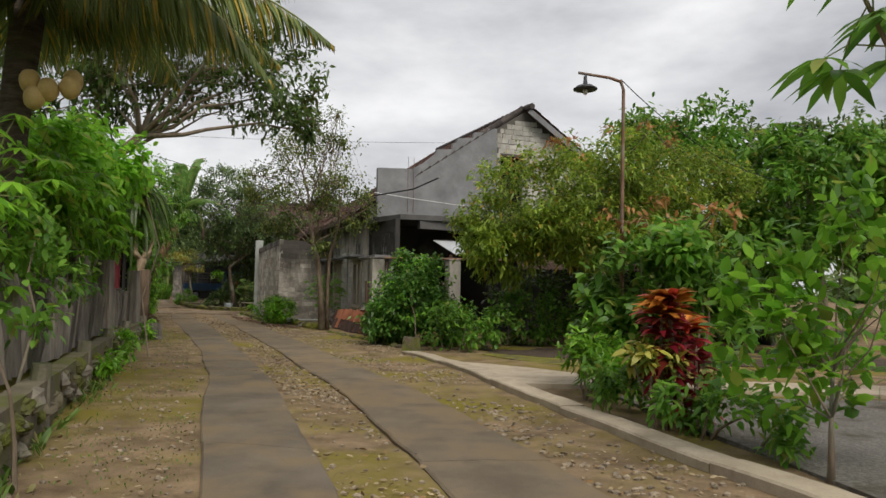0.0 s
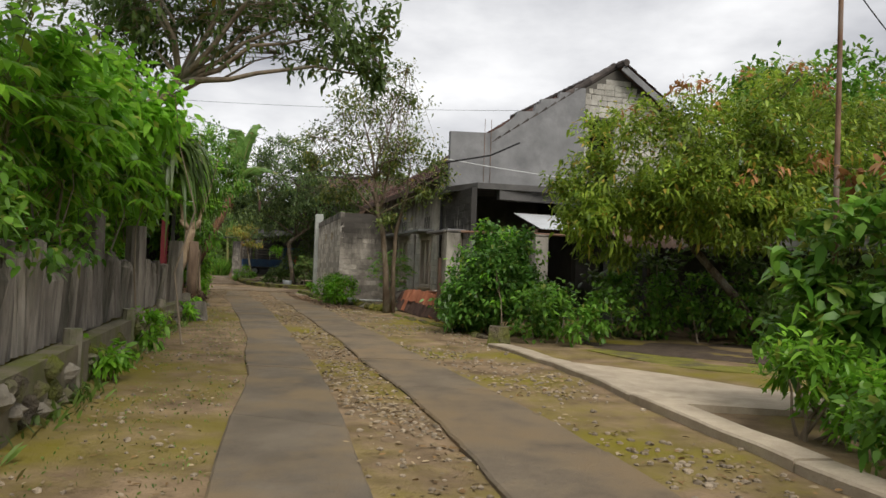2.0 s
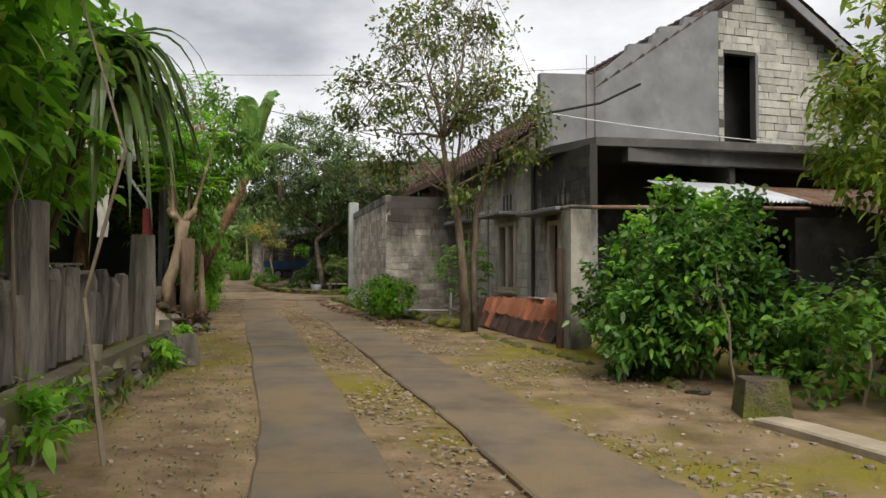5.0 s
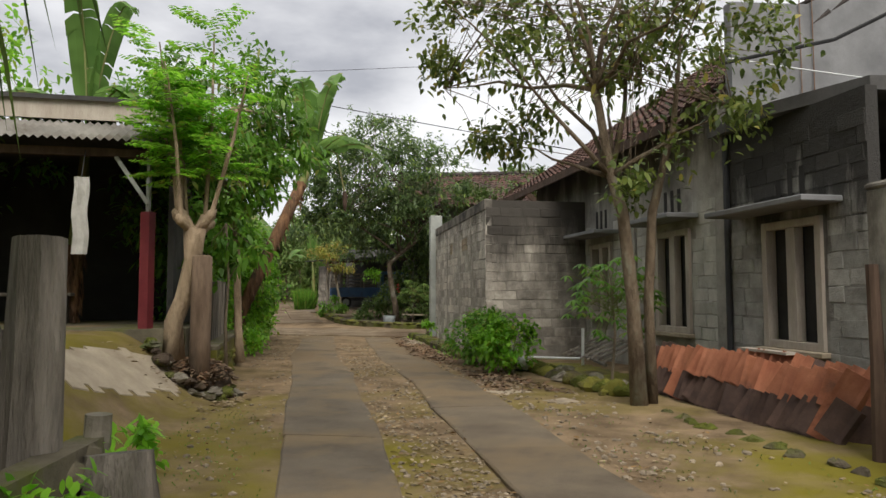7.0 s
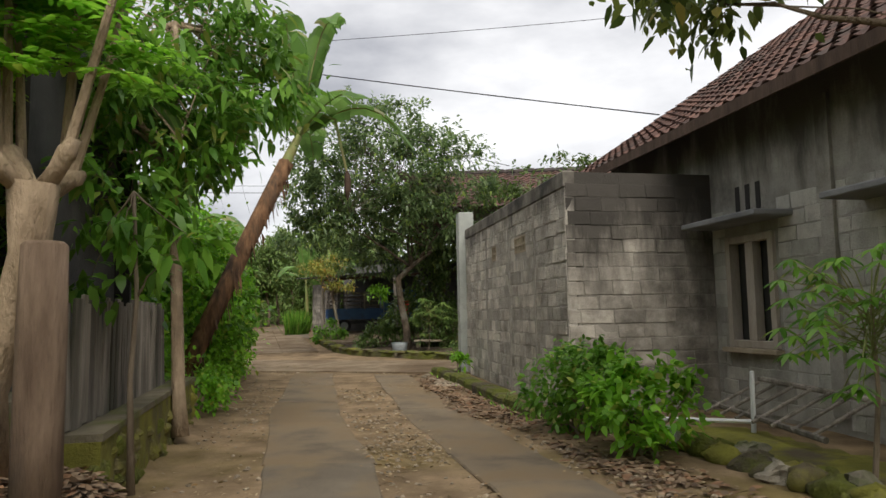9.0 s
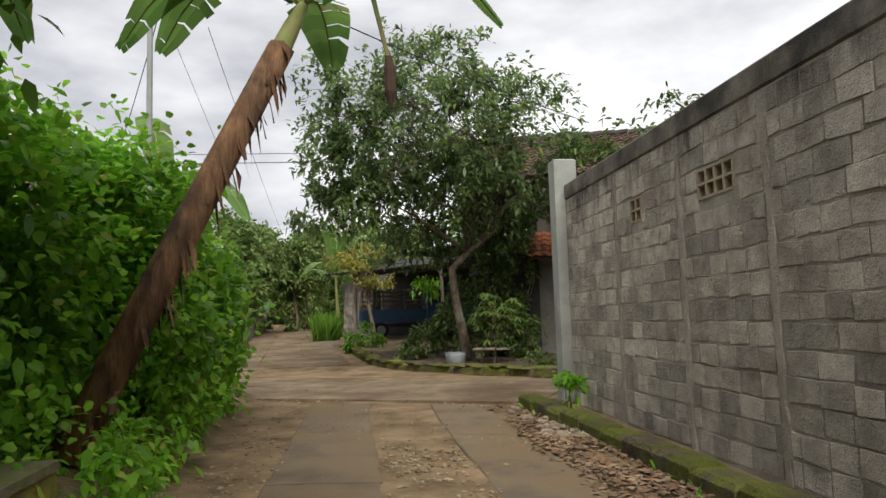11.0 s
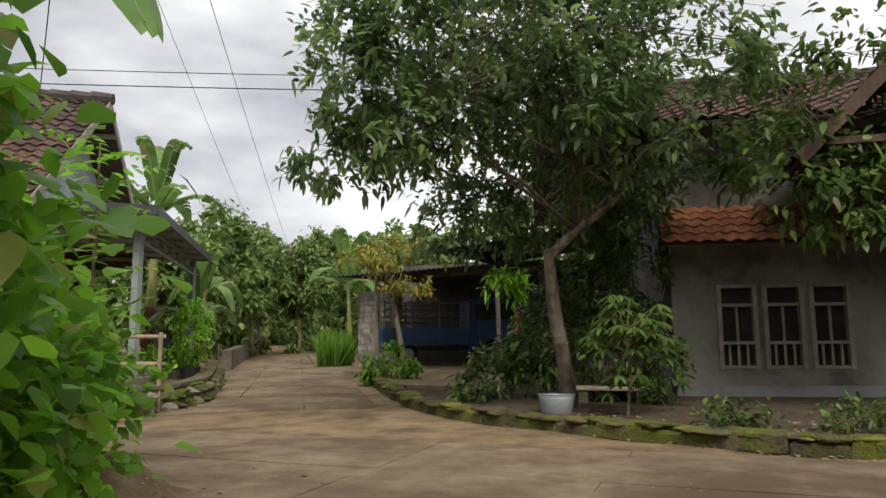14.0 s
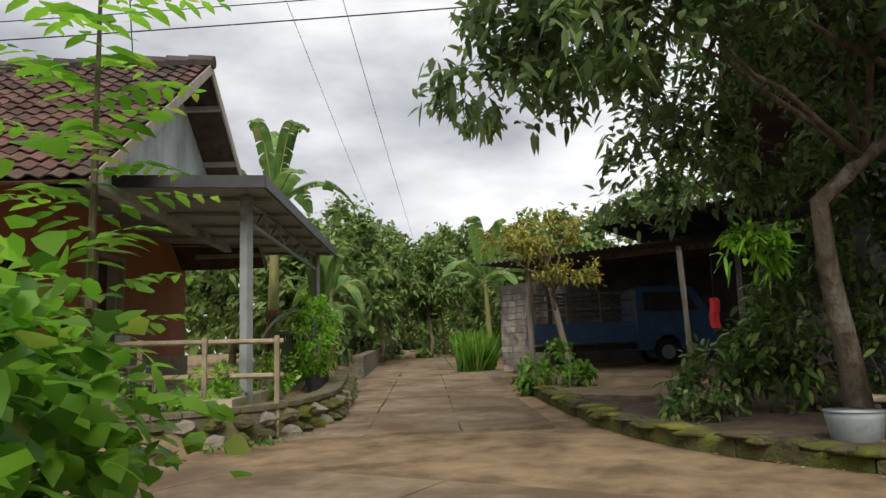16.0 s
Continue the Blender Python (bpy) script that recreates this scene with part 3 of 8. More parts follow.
def strip(name, label, left, right, slab, thick=0.016, gap=0.02, material=M_SLAB, seed=1):
    """A concrete wheel track of cast slabs between two edges."""
    rng = random.Random(seed)
    a, b = resample(left, 0.35), resample(right, 0.35)
    n = min(len(a), len(b))
    a = [a[round(i * (len(a) - 1) / (n - 1))] for i in range(n)]
    b = [b[round(i * (len(b) - 1) / (n - 1))] for i in range(n)]
    road = thing(name, (a[0].x, a[0].y, 0), label, "road", kind="structure")
    k = 0
    while k < n - 1:
        e = min(n - 1, k + max(2, round(slab / 0.35) + rng.randint(-1, 1)))
        m, rise = Mesh(), rng.uniform(0, 0.006)
        rings = []
        for i in range(k, e + 1):
            p, q = a[i].copy(), b[i].copy()
            d = (a[min(i + 1, n - 1)] - a[max(i - 1, 0)]).normalized()
            if i == k:
                p, q = p + d * gap / 2, q + d * gap / 2
            if i == e:
                p, q = p - d * gap / 2, q - d * gap / 2
            p += Vector((rng.uniform(-0.012, 0.012) + 0.022 * math.sin(i * 0.45), 0, 0))
            q += Vector((rng.uniform(-0.012, 0.012) + 0.022 * math.sin(i * 0.37 + 2), 0, 0))
            zp, zq = ground_z(p.x, p.y), ground_z(q.x, q.y)
            top = max(zp, zq) * 0.5 + min(zp, zq) * 0.5 + thick + rise
            mid = (p + q) / 2
            rings.append([(p.x, p.y, top - thick - 0.12), (q.x, q.y, top - thick - 0.12), (q.x, q.y, top - 0.012), (q.x + (p.x - q.x) * 0.02, q.y + (p.y - q.y) * 0.02, top),
                          (mid.x, mid.y, top + 0.006), (p.x + (q.x - p.x) * 0.02, p.y + (q.y - p.y) * 0.02, top), (p.x, p.y, top - 0.012)])
        m.loft(rings)
        part("slab", m, material, road)
        k = e
    return road


def inside(x, y, ring):
    hit = False
    for (ax, ay), (bx, by) in zip(ring, ring[1:] + ring[:1]):
        if (ay > y) != (by > y) and x < ax + (bx - ax) * (y - ay) / (by - ay):
            hit = not hit
    return hit


def laid_skin(outline, step, lift):
    """A thin cast layer that follows the lie of the land inside an outline."""
    m = Mesh()
    xs = np.arange(min(p[0] for p in outline), max(p[0] for p in outline), step)
    ys = np.arange(min(p[1] for p in outline), max(p[1] for p in outline), step)
    for x in xs:
        for y in ys:
            if inside(x + step / 2, y + step / 2, outline):
                ring = [(x, y), (x + step, y), (x + step, y + step), (x, y + step)]
                m.hexa([(a, b, ground_z(a, b) - 0.05) for a, b in ring], [(a, b, ground_z(a, b) + lift) for a, b in ring])
    return m


TRACK_LL = [(0.75, -1.5), (-0.05, 2), (-0.72, 4.36), (-1.77, 7.51), (-2.71, 10.44), (-3.64, 12.9), (-4.9, 16.07), (-6.57, 19.89), (-7.18, 21.37), (-8.2, 23.62), (-9.5, 26.5), (-10.6, 29.3)]
TRACK_LR = [(1.5, -1.4), (0.7, 2.1), (0.02, 4.53), (-1.02, 7.9), (-1.89, 10.35), (-2.82, 12.98), (-4.2, 16.3), (-5.36, 19.31), (-6.33, 21.45), (-7.23, 23.8), (-8.6, 26.7), (-9.75, 29.5)]
TRACK_RL = [(2.1, -1.2), (1.35, 2.1), (0.67, 4.46), (-0.2, 7.6), (-1.11, 10.13), (-1.77, 11.9), (-3.35, 16.1), (-4.3, 18.4), (-5.3, 20.9), (-6.2, 23.2), (-7.6, 26.3), (-8.85, 29.4)]
TRACK_RR = [(3.1, -1.0), (2.25, 2.3), (1.55, 4.6), (0.75, 7.6), (-0.3, 10.4), (-1.0, 12.3), (-2.55, 16.3), (-3.5, 18.6), (-4.5, 21.2), (-5.4, 23.4), (-6.8, 26.5), (-8.05, 29.4)]
strip("wheel_track", "worn grey brown concrete wheel track with open joints", TRACK_LL[:10], TRACK_LR[:10], 2.6, 0.018, 0.012, seed=2)
strip("wheel_track", "earth stained concrete wheel track with open joints", TRACK_RL[:10], TRACK_RR[:10], 2.6, 0.028, 0.012, material=M_SLABDIRTY, seed=3)
strip("wheel_track", "wheel track worn down to brown earth stained concrete", TRACK_LL[9:] + [(-11.75, 32.4)], TRACK_LR[9:] + [(-10.9, 32.5)], 2.6, 0.012, 0.012, material=M_WORNTRACK, seed=12)
strip("wheel_track", "wheel track worn down to brown earth stained concrete", TRACK_RL[9:] + [(-10.0, 32.5)], TRACK_RR[9:] + [(-9.2, 32.4)], 2.6, 0.012, 0.012, material=M_WORNTRACK, seed=13)


def kerb_line(name, label, points, width, tall, material, length=1.6, seed=0):
    rng = random.Random(seed)
    pts = resample(points, 0.4)
    k = thing(name, (pts[0].x, pts[0].y, 0), label, "kerb", kind="structure")
    i, step = 0, max(1, round(length / 0.4))
    while i < len(pts) - 1:
        e = min(len(pts) - 1, i + step)
        rings = []
        jit = rng.uniform(-0.012, 0.012)
        for j in range(i, e + 1):
            p = pts[j]
            d = (pts[min(j + 1, len(pts) - 1)] - pts[max(j - 1, 0)]).normalized()
            p = p + d * (0.006 if j == i else -0.006 if j == e else 0)
            s = Vector((d.y, -d.x, 0)) * width / 2
            z = ground_z(*(p - s * 1.6).xy)
            t = tall + jit + rng.uniform(-0.006, 0.006)
            rings.append([(*(p - s).xy, z - 0.15), (*(p + s).xy, z - 0.15), (*(p + s).xy, z + t - 0.015), (*(p + s * 0.88).xy, z + t), (*(p - s * 0.88).xy, z + t), (*(p - s).xy, z + t - 0.015)])
        part("kerb_stone", Mesh().loft(rings), material, k)
        i = e
    return k


kerb_line("kerb", "pale flush concrete kerb beam along the lane", [(4.6, -1.5), (3.75, 1.6), (2.78, 4.45), (2.12, 6.7), (1.42, 9.45), (1.0, 11.3), (0.45, 13.0), (-0.12, 14.45)], 0.27, 0.07, M_KERB, 2.4, 4)
tagged(part("driveway", Mesh().prism([(1.56, 9.45), (2.7, 9.35), (5.2, 9.0), (8.5, 8.3), (8.8, 9.5), (5.4, 9.95), (3.6, 10.2), (2.62, 10.65), (1.95, 11.45), (1.36, 11.95), (0.86, 12.25), (1.25, 10.75)], -0.1, 0.055), M_KERB),
               "pale concrete driveway slab leading off the lane", "driveway", kind="structure")
gravel = tagged(part("gravel_yard", Mesh().prism([(3.35, 3.0), (5.0, -3), (16, -3), (16, 8.0), (5.0, 8.6), (2.6, 8.6), (2.95, 6.0)], -0.1, 0.03), M_GRAVEL),
                "grey gravel yard beside the lane", "gravel", kind="structure")

# crossing lane and the lane beyond it: cast slabs with crooked joints
def slab_field(name, label, corner, along, across, n_a, n_c, size_a, size_c, seed, skew=0.12, thick=0.03):
    rng = random.Random(seed)
    a, c, o = Vector((*along, 0)).normalized(), Vector((*across, 0)).normalized(), Vector((*corner, 0))
    field = thing(name, (corner[0], corner[1], 0), label, "road", kind="structure")
    for j in range(n_c):
        shift = rng.uniform(0, 0.4)
        for i in range(n_a):
            q = [o + a * ((i + s) * size_a + shift) + c * ((j + t) * size_c) for s, t in ((0.004, 0.004), (0.996, 0.004), (0.996, 0.996), (0.004, 0.996))]
            q = [p + Vector((rng.uniform(-skew, skew) * 0.12, rng.uniform(-skew, skew) * 0.12, 0)) for p in q]
            mids = []
            for p, r in zip(q, q[1:] + q[:1]):
                mids += [p, p.lerp(r, 0.5) + Vector((rng.uniform(-0.02, 0.02), rng.uniform(-0.02, 0.02), 0))]
            lift = thick + rng.uniform(0, 0.012)
            part("slab", Mesh().prism([(p.x, p.y) for p in mids], lambda x, y: ground_z(x, y) - 0.1, lambda x, y: float(base_height(y)) + lift), M_ROADCON, field)
    return field


slab_field("cross_lane", "brown grey concrete lane of cracked cast slabs", (-24.5, 34.15), (1, -0.10), (0.1, 1), 12, 2, 2.0, 1.6, 7)
FAR_DIR = (-0.445, 0.895)
slab_field("lane_beyond", "worn concrete lane slabs leading between gardens", (-17.1, 37.9), FAR_DIR, (0.895, 0.445), 9, 3, 2.3, 1.15, 9)
strip("wheel_track", "distant worn concrete wheel track", [(-20.9, 46.6), (-24.0, 54), (-26.0, 61), (-25.4, 70)], [(-19.9, 47.0), (-23.0, 54.4), (-25.0, 61.2), (-24.4, 70)], 3.0, 0.02, seed=5)
strip("wheel_track", "distant worn concrete wheel track", [(-18.9, 47.5), (-22.0, 54.9), (-24.1, 61.4), (-23.4, 70)], [(-17.9, 47.9), (-21.0, 55.3), (-23.1, 61.6), (-22.4, 70)], 3.0, 0.02, seed=6)


# ---- block house on the near side of the crossing ----
F0, FV, FU = Vector((-1.29, 21.9, 0)), Vector((-0.40, 0.9165, 0)), Vector((0.9165, 0.40, 0))
UP = Vector((0, 0, 1))


def H(v, u, z):
    """House frame: v along the street front, u into the house."""
    return F0 + FV * v + FU * u + UP * z


def wall_boxes(mesh, p, d, nrm, length, z0, z1, thick, holes=()):
    """A wall from p along d with rectangular openings (a0, a1, z0, z1) right through it."""
    p, d, nrm = Vector(p), Vector(d), Vector(nrm)
    xs = sorted({0.0, length, *(h[0] for h in holes), *(h[1] for h in holes)})
    zs = sorted({z0, z1, *(h[2] for h in holes), *(h[3] for h in holes)})
    for a, b in zip(xs, xs[1:]):
        run = None
        for lo, hi in zip(zs, zs[1:]):
            free = not any(h[0] <= a and b <= h[1] and h[2] <= lo and hi <= h[3] for h in holes)
            if free:
                run = (run[0] if run else lo, hi)
            if run and (not free or hi == zs[-1]):
                c = p + d * (a + b) / 2 + nrm * thick / 2 + UP * (run[0] + run[1]) / 2
                mesh.box(c, (b - a, thick, run[1] - run[0]), d, nrm, UP)
                run = None
    return mesh


def wall_panels(name, material, parent, p, d, nrm, length, z0, z1, thick, holes=(), label=""):
    """The same wall, each panel between openings a part of its own."""
    m = wall_boxes(Mesh(), p, d, nrm, length, z0, z1, thick, holes)
    for k in range(0, len(m.v), 8):
        one = Mesh()
        one.v, one.f = m.v[k:k + 8], [tuple(i - k for i in q) for q in m.f[k // 8 * 6:k // 8 * 6 + 6]]
        part(name, one, material, parent, label)


house = thing("block_house", H(0, 0, 0.1), "unfinished grey cement block house with tiled roof", "house")
WIN = [(-0.25, 0.75, 0.66, 2.13), (2.42, 3.42, 0.72, 2.24), (5.08, 6.0, 0.88, 2.24)]
V_END = 9.3
wall_panels("front_wall", M_EAVEMORTAR, house, H(-0.9, 0, 0), FV, FU, 2.6, -0.1, 3.365, 0.14, [(WIN[0][0] + 0.9, WIN[0][1] + 0.9, WIN[0][2], WIN[0][3])])
wall_panels("front_wall", M_MORTAR, house, H(1.7, 0, 0), FV, FU, V_END - 1.7, -0.1, 3.95, 0.14, [(a - 1.7, b - 1.7, c, d) for a, b, c, d in WIN[1:]])
# Side wall coloured near-black as the shaded recess under the terrace slab.
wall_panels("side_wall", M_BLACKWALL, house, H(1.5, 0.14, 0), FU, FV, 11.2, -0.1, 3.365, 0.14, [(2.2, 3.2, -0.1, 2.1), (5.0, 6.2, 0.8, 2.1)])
part("side_wall", wall_boxes(Mesh(), H(V_END - 0.14, 0.14, 0), FU, FV, 11.2, -0.1, 4.1, 0.14), M_MORTAR, house)
part("back_wall", wall_boxes(Mesh(), H(-0.9, 11.34, 0), FV, FU, V_END + 0.9, -0.1, 4.1, 0.14), M_MORTAR, house)
# Inner wall and floor added in near-black as the rooms' darkness.
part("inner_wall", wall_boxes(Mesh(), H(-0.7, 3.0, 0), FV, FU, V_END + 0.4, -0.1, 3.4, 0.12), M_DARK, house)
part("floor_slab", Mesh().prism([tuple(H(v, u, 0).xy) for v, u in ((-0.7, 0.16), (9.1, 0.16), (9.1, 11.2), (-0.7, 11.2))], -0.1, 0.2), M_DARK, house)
slab_plan = [(1.68, -0.16), (0.35, -0.14), (-0.75, 0.2), (-1.0, 2.2), (-1.15, 6.0), (-1.2, 11.3), (2.9, 11.3), (2.9, 0.2), (1.68, 0.2)]
part("terrace_slab", Mesh().prism([tuple(H(v, u, 0).xy) for v, u in slab_plan], 3.37, 3.52), M_BLACKWALL, house, "near-black concrete terrace slab")
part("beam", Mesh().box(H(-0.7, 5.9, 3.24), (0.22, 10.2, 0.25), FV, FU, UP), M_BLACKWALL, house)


def gable_wall():
    """Upper wall over the terrace: stepped plastered half, bare block half with an open window."""
    m = Mesh()

    outline = [(0.25, 3.525), (0.25, 5.3), (1.45, 5.36), (1.9, 5.62), (2.3, 5.95), (2.34, 6.1), (2.9, 6.16), (2.95, 6.38), (3.08, 6.4), (3.12, 6.56), (3.7, 6.64), (3.75, 6.84), (4.22, 6.88), (4.26, 7.02), (4.62, 7.06), (4.62, 3.525)]
    m.loft([[H(v, u, z) for u, z in outline] for v in (1.85, 1.69)])
    part("stepped_wall", m, M_PLASTER, house, "smooth grey cement render, stepped top edge")
    roof = lambda u: 7.80 - 0.655 * abs(u - 5.76)
    for u0, u1, lo in ((4.62, 4.78, 3.66), (4.78, 5.62, 6.12), (5.62, 5.9, 3.66), (5.9, 7.4, 3.66), (7.4, 9.4, 3.66), (9.4, 11.3, 3.66)):
        slices = [u0, u1] if not u0 < 5.76 < u1 else [u0, 5.76, u1]
        for s0, s1 in zip(slices, slices[1:]):
            a, b, c, d = H(1.69, s0, 0), H(1.69, s1, 0), H(1.85, s1, 0), H(1.85, s0, 0)
            part("gable_panel", Mesh().hexa([(*q.xy, lo) for q in (a, b, c, d)], [(*a.xy, roof(s0)), (*b.xy, roof(s1)), (*c.xy, roof(s1)), (*d.xy, roof(s0))]), M_MORTAR, house)
    part("back_gable", Mesh().add([H(9.2, -0.3, 3.8), H(9.2, 11.3, 4.0), H(9.2, 5.76, 7.7), H(9.1, -0.3, 3.8), H(9.1, 11.3, 4.0), H(9.1, 5.76, 7.7)],
                                  [(0, 1, 2), (5, 4, 3), (0, 3, 4, 1), (1, 4, 5, 2), (2, 5, 3, 0)]), M_MORTAR, house)
    part("window_lining", Mesh().box(H(1.77, 5.66, 5.2), (0.2, 0.07, 1.9), FV, FU, UP), M_PLASTER, house)
    # Near-black panel added behind the open window as the loft's darkness.
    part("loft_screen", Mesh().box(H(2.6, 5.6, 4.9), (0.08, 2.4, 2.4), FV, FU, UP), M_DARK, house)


gable_wall()


def tile_roof(name, parent, eave0, eave1, ridge0, ridge1, material, rows=None, pitch=0.235, lap=0.27, sides=True):
    """A clay tile slope: wavy courses, each lapping over the one below; ends at eave and ridge."""
    e0, e1, r0, r1 = (Vector(p) for p in (eave0, eave1, ridge0, ridge1))
    n_c = max(2, round((r0 - e0).length / lap))
    n_t = max(2, round((e1 - e0).length / pitch))
    nrm = (e1 - e0).cross(r0 - e0).normalized()
    if nrm.z < 0:
        nrm = -nrm
    rng = random.Random(n_c * 31 + n_t)
    m = Mesh()
    sub = 5
    for c in range(n_c):
        f0, f1 = c / n_c, min(1.0, (c + 1.12) / n_c)
        a0, a1, b0, b1 = e0.lerp(r0, f0), e1.lerp(r1, f0), e0.lerp(r0, f1), e1.lerp(r1, f1)
        for t in range(n_t):
            jig = rng.uniform(-0.008, 0.008)
            lower, upper = [], []
            for k in range(sub + 1):
                s = (t + k / sub) / n_t
                w = 0.022 * math.cos(2 * math.pi * k / sub + 0.6)
                lower.append(a0.lerp(a1, s) + nrm * (0.045 + w + jig))
                upper.append(b0.lerp(b1, s) + nrm * (0.012 + w + jig))
            under = [p - nrm * 0.016 for p in lower]
            q = len(under)
            faces = [(k, k + 1, q + k + 1, q + k) for k in range(sub)] + [(q + k, q + k + 1, 2 * q + k + 1, 2 * q + k) for k in range(sub)]
            m.add(under + lower + upper, faces)
    return part(name, m, material, parent, "weathered brown clay roof tiles")


def roof_board(mesh, corners, thick):
    up = (Vector(corners[1]) - Vector(corners[0])).cross(Vector(corners[3]) - Vector(corners[0])).normalized()
    if up.z < 0:
        up = -up
    low = [Vector(c) - up * thick for c in corners]
    return mesh.hexa(low, [Vector(c) for c in corners])


EAVE_Z, RIDGE_Z = 3.62, 7.86
tile_roof("roof_slope", house, H(1.88, -0.62, EAVE_Z), H(9.9, -0.62, EAVE_Z), H(1.88, 5.76, RIDGE_Z), H(9.9, 5.76, RIDGE_Z), M_OLDTILE)
tile_roof("roof_slope", house, H(1.25, 12.0, 3.75), H(9.9, 12.0, 3.75), H(1.25, 5.76, RIDGE_Z), H(9.9, 5.76, RIDGE_Z), M_OLDTILE, pitch=0.4, lap=0.45)
part("roof_board", roof_board(Mesh(), [H(1.9, -0.6, EAVE_Z - 0.02), H(9.85, -0.6, EAVE_Z - 0.02), H(9.85, 5.76, RIDGE_Z - 0.03), H(1.9, 5.76, RIDGE_Z - 0.03)], 0.05), M_DARKWOOD, house)
part("roof_board", roof_board(Mesh(), [H(1.3, 12.0, 3.72), H(9.85, 12.0, 3.72), H(9.85, 5.76, RIDGE_Z - 0.03), H(1.3, 5.76, RIDGE_Z - 0.03)], 0.05), M_DARKWOOD, house)
part("fascia", Mesh().bar(H(1.9, -0.66, EAVE_Z - 0.06), H(9.9, -0.66, EAVE_Z - 0.06), 0.03, 0.14), M_DARKWOOD, house)
part("verge_board", Mesh().bar(H(1.3, 5.7, RIDGE_Z - 0.12), H(1.3, 12.0, 3.7), 0.04, 0.2), M_PLASTER, house)
part("verge_board", Mesh().bar(H(9.92, -0.66, EAVE_Z - 0.05), H(9.92, 5.76, RIDGE_Z - 0.1), 0.03, 0.16), M_DARKWOOD, house)
RIDGE_TILE = shared("ridge_tile", Mesh().tube([(0, 0, 0), (0.39, 0, 0.02)], [0.11, 0.125], 8), M_RIDGETILE)


def ridge_tiles(parent, a, b):
    a, b = Vector(a), Vector(b)
    n = round((b - a).length / 0.36)
    d = (b - a).normalized()
    s = UP.cross(d).normalized()
    rot = Matrix((d, s, d.cross(s))).transposed().to_4x4()
    for k in range(n):
        piece("ridge_tile", RIDGE_TILE, parent, Matrix.Translation(a.lerp(b, k / n)) @ rot)


ridge_tiles(house, H(1.2, 5.76, RIDGE_Z + 0.03), H(9.9, 5.76, RIDGE_Z + 0.03))
ridge_tiles(house, H(1.8, 1.5, EAVE_Z + 0.03 + 0.6646 * 2.12), H(1.8, 5.7, RIDGE_Z + 0.03))


def window(parent, v0, v1, z0, z1, canopy):
    """Pale timber casement with a centre mullion, dark panes set back, concrete hood on top."""
    w = tagged(part("window", Mesh().box(H((v0 + v1) / 2, 0.11, (z0 + z1) / 2), (v1 - v0, 0.01, z1 - z0), FV, FU, UP), M_DARK, parent), "dark unlit window with pale timber frame")
    fr = Mesh()
    for a in (v0 + 0.045, v1 - 0.045):
        fr.box(H(a, 0.02, (z0 + z1) / 2), (0.09, 0.13, z1 - z0), FV, FU, UP, 0.008)
    for a in (z0 + 0.045, z1 - 0.045):
        fr.box(H((v0 + v1) / 2, 0.02, a), (v1 - v0 - 0.18, 0.12, 0.09), FV, FU, UP, 0.008)
    part("frame", fr, M_PALEWOOD, w)
    part("mullion", Mesh().box(H((v0 + v1) / 2, 0.025, (z0 + z1) / 2), (0.15, 0.11, z1 - z0 - 0.18), FV, FU, UP, 0.008), M_PALEWOOD, w)
    part("sill", Mesh().box(H((v0 + v1) / 2, -0.05, z0 - 0.03), (v1 - v0 + 0.12, 0.14, 0.06), FV, FU, UP, 0.01), M_KERB, w)
    a, b, z = canopy
    part("hood", Mesh().box(H((a + b) / 2, -0.24, z), (b - a, 0.50, 0.07), FV, FU, UP, 0.012), M_PLASTER, w, "thin grey concrete window hood")
    for k in range(3):
        x = (v0 + v1) / 2 + (k - 1) * 0.2
        part("vent_slot", Mesh().box(H(x, 0.0, z + 0.28), (0.08, 0.02, 0.34), FV, FU, UP), M_DARK, w)


for (a, b, c, d), hood in zip(WIN, ((-0.55, 1.25, 2.27), (2.2, 3.75, 2.40), (4.75, 6.25, 2.40))):
    window(house, a, b, c, d, hood)
part("downpipe", Mesh().tube([H(1.45, -0.04, 3.4), H(1.45, -0.04, 0.3)], 0.04, 8), M_DARKSTEEL, house, "black downpipe")
part("pilaster", Mesh().box(H(1.62, -0.02, 1.9), (0.2, 0.05, 3.3), FV, FU, UP), M_MORTAR, house)
part("pilaster", Mesh().box(H(4.2, -0.02, 1.9), (0.18, 0.05, 3.3), FV, FU, UP), M_MORTAR, house)

# garden wall in front of the house, with a return to it and a whitish end column
WK, WE = Vector((-5.69, 26.89, 0)), Vector((-8.03, 32.74, 0))
WD = (WE - WK).normalized()
WN = Vector((WD.y, -WD.x, 0))
garden_wall = thing("garden_wall", (WK.x, WK.y, 0.1), "grey cement block garden wall with soot-dark stained top", "wall", kind="structure")
W_LEN = (WE - WK).length
VENTS = [(1.80, 2.38, 2.28, 2.52), (3.62, 3.90, 2.28, 2.52)]
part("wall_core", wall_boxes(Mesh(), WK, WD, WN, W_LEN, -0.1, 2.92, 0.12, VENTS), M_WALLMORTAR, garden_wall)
ret = H(6.33, 0, 0) - WK
RET_L = ret.length
RD = ret.normalized()
RN = Vector((-RD.y, RD.x, 0))
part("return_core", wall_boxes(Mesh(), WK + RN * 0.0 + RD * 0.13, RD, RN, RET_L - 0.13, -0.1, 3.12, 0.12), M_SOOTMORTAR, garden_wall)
part("coping", Mesh().box(WK + WD * (W_LEN / 2) + WN * 0.06 + UP * 3.03, (W_LEN, 0.15, 0.22), WD, WN, UP, 0.02), M_STAINED, garden_wall, "dark stained cement band")
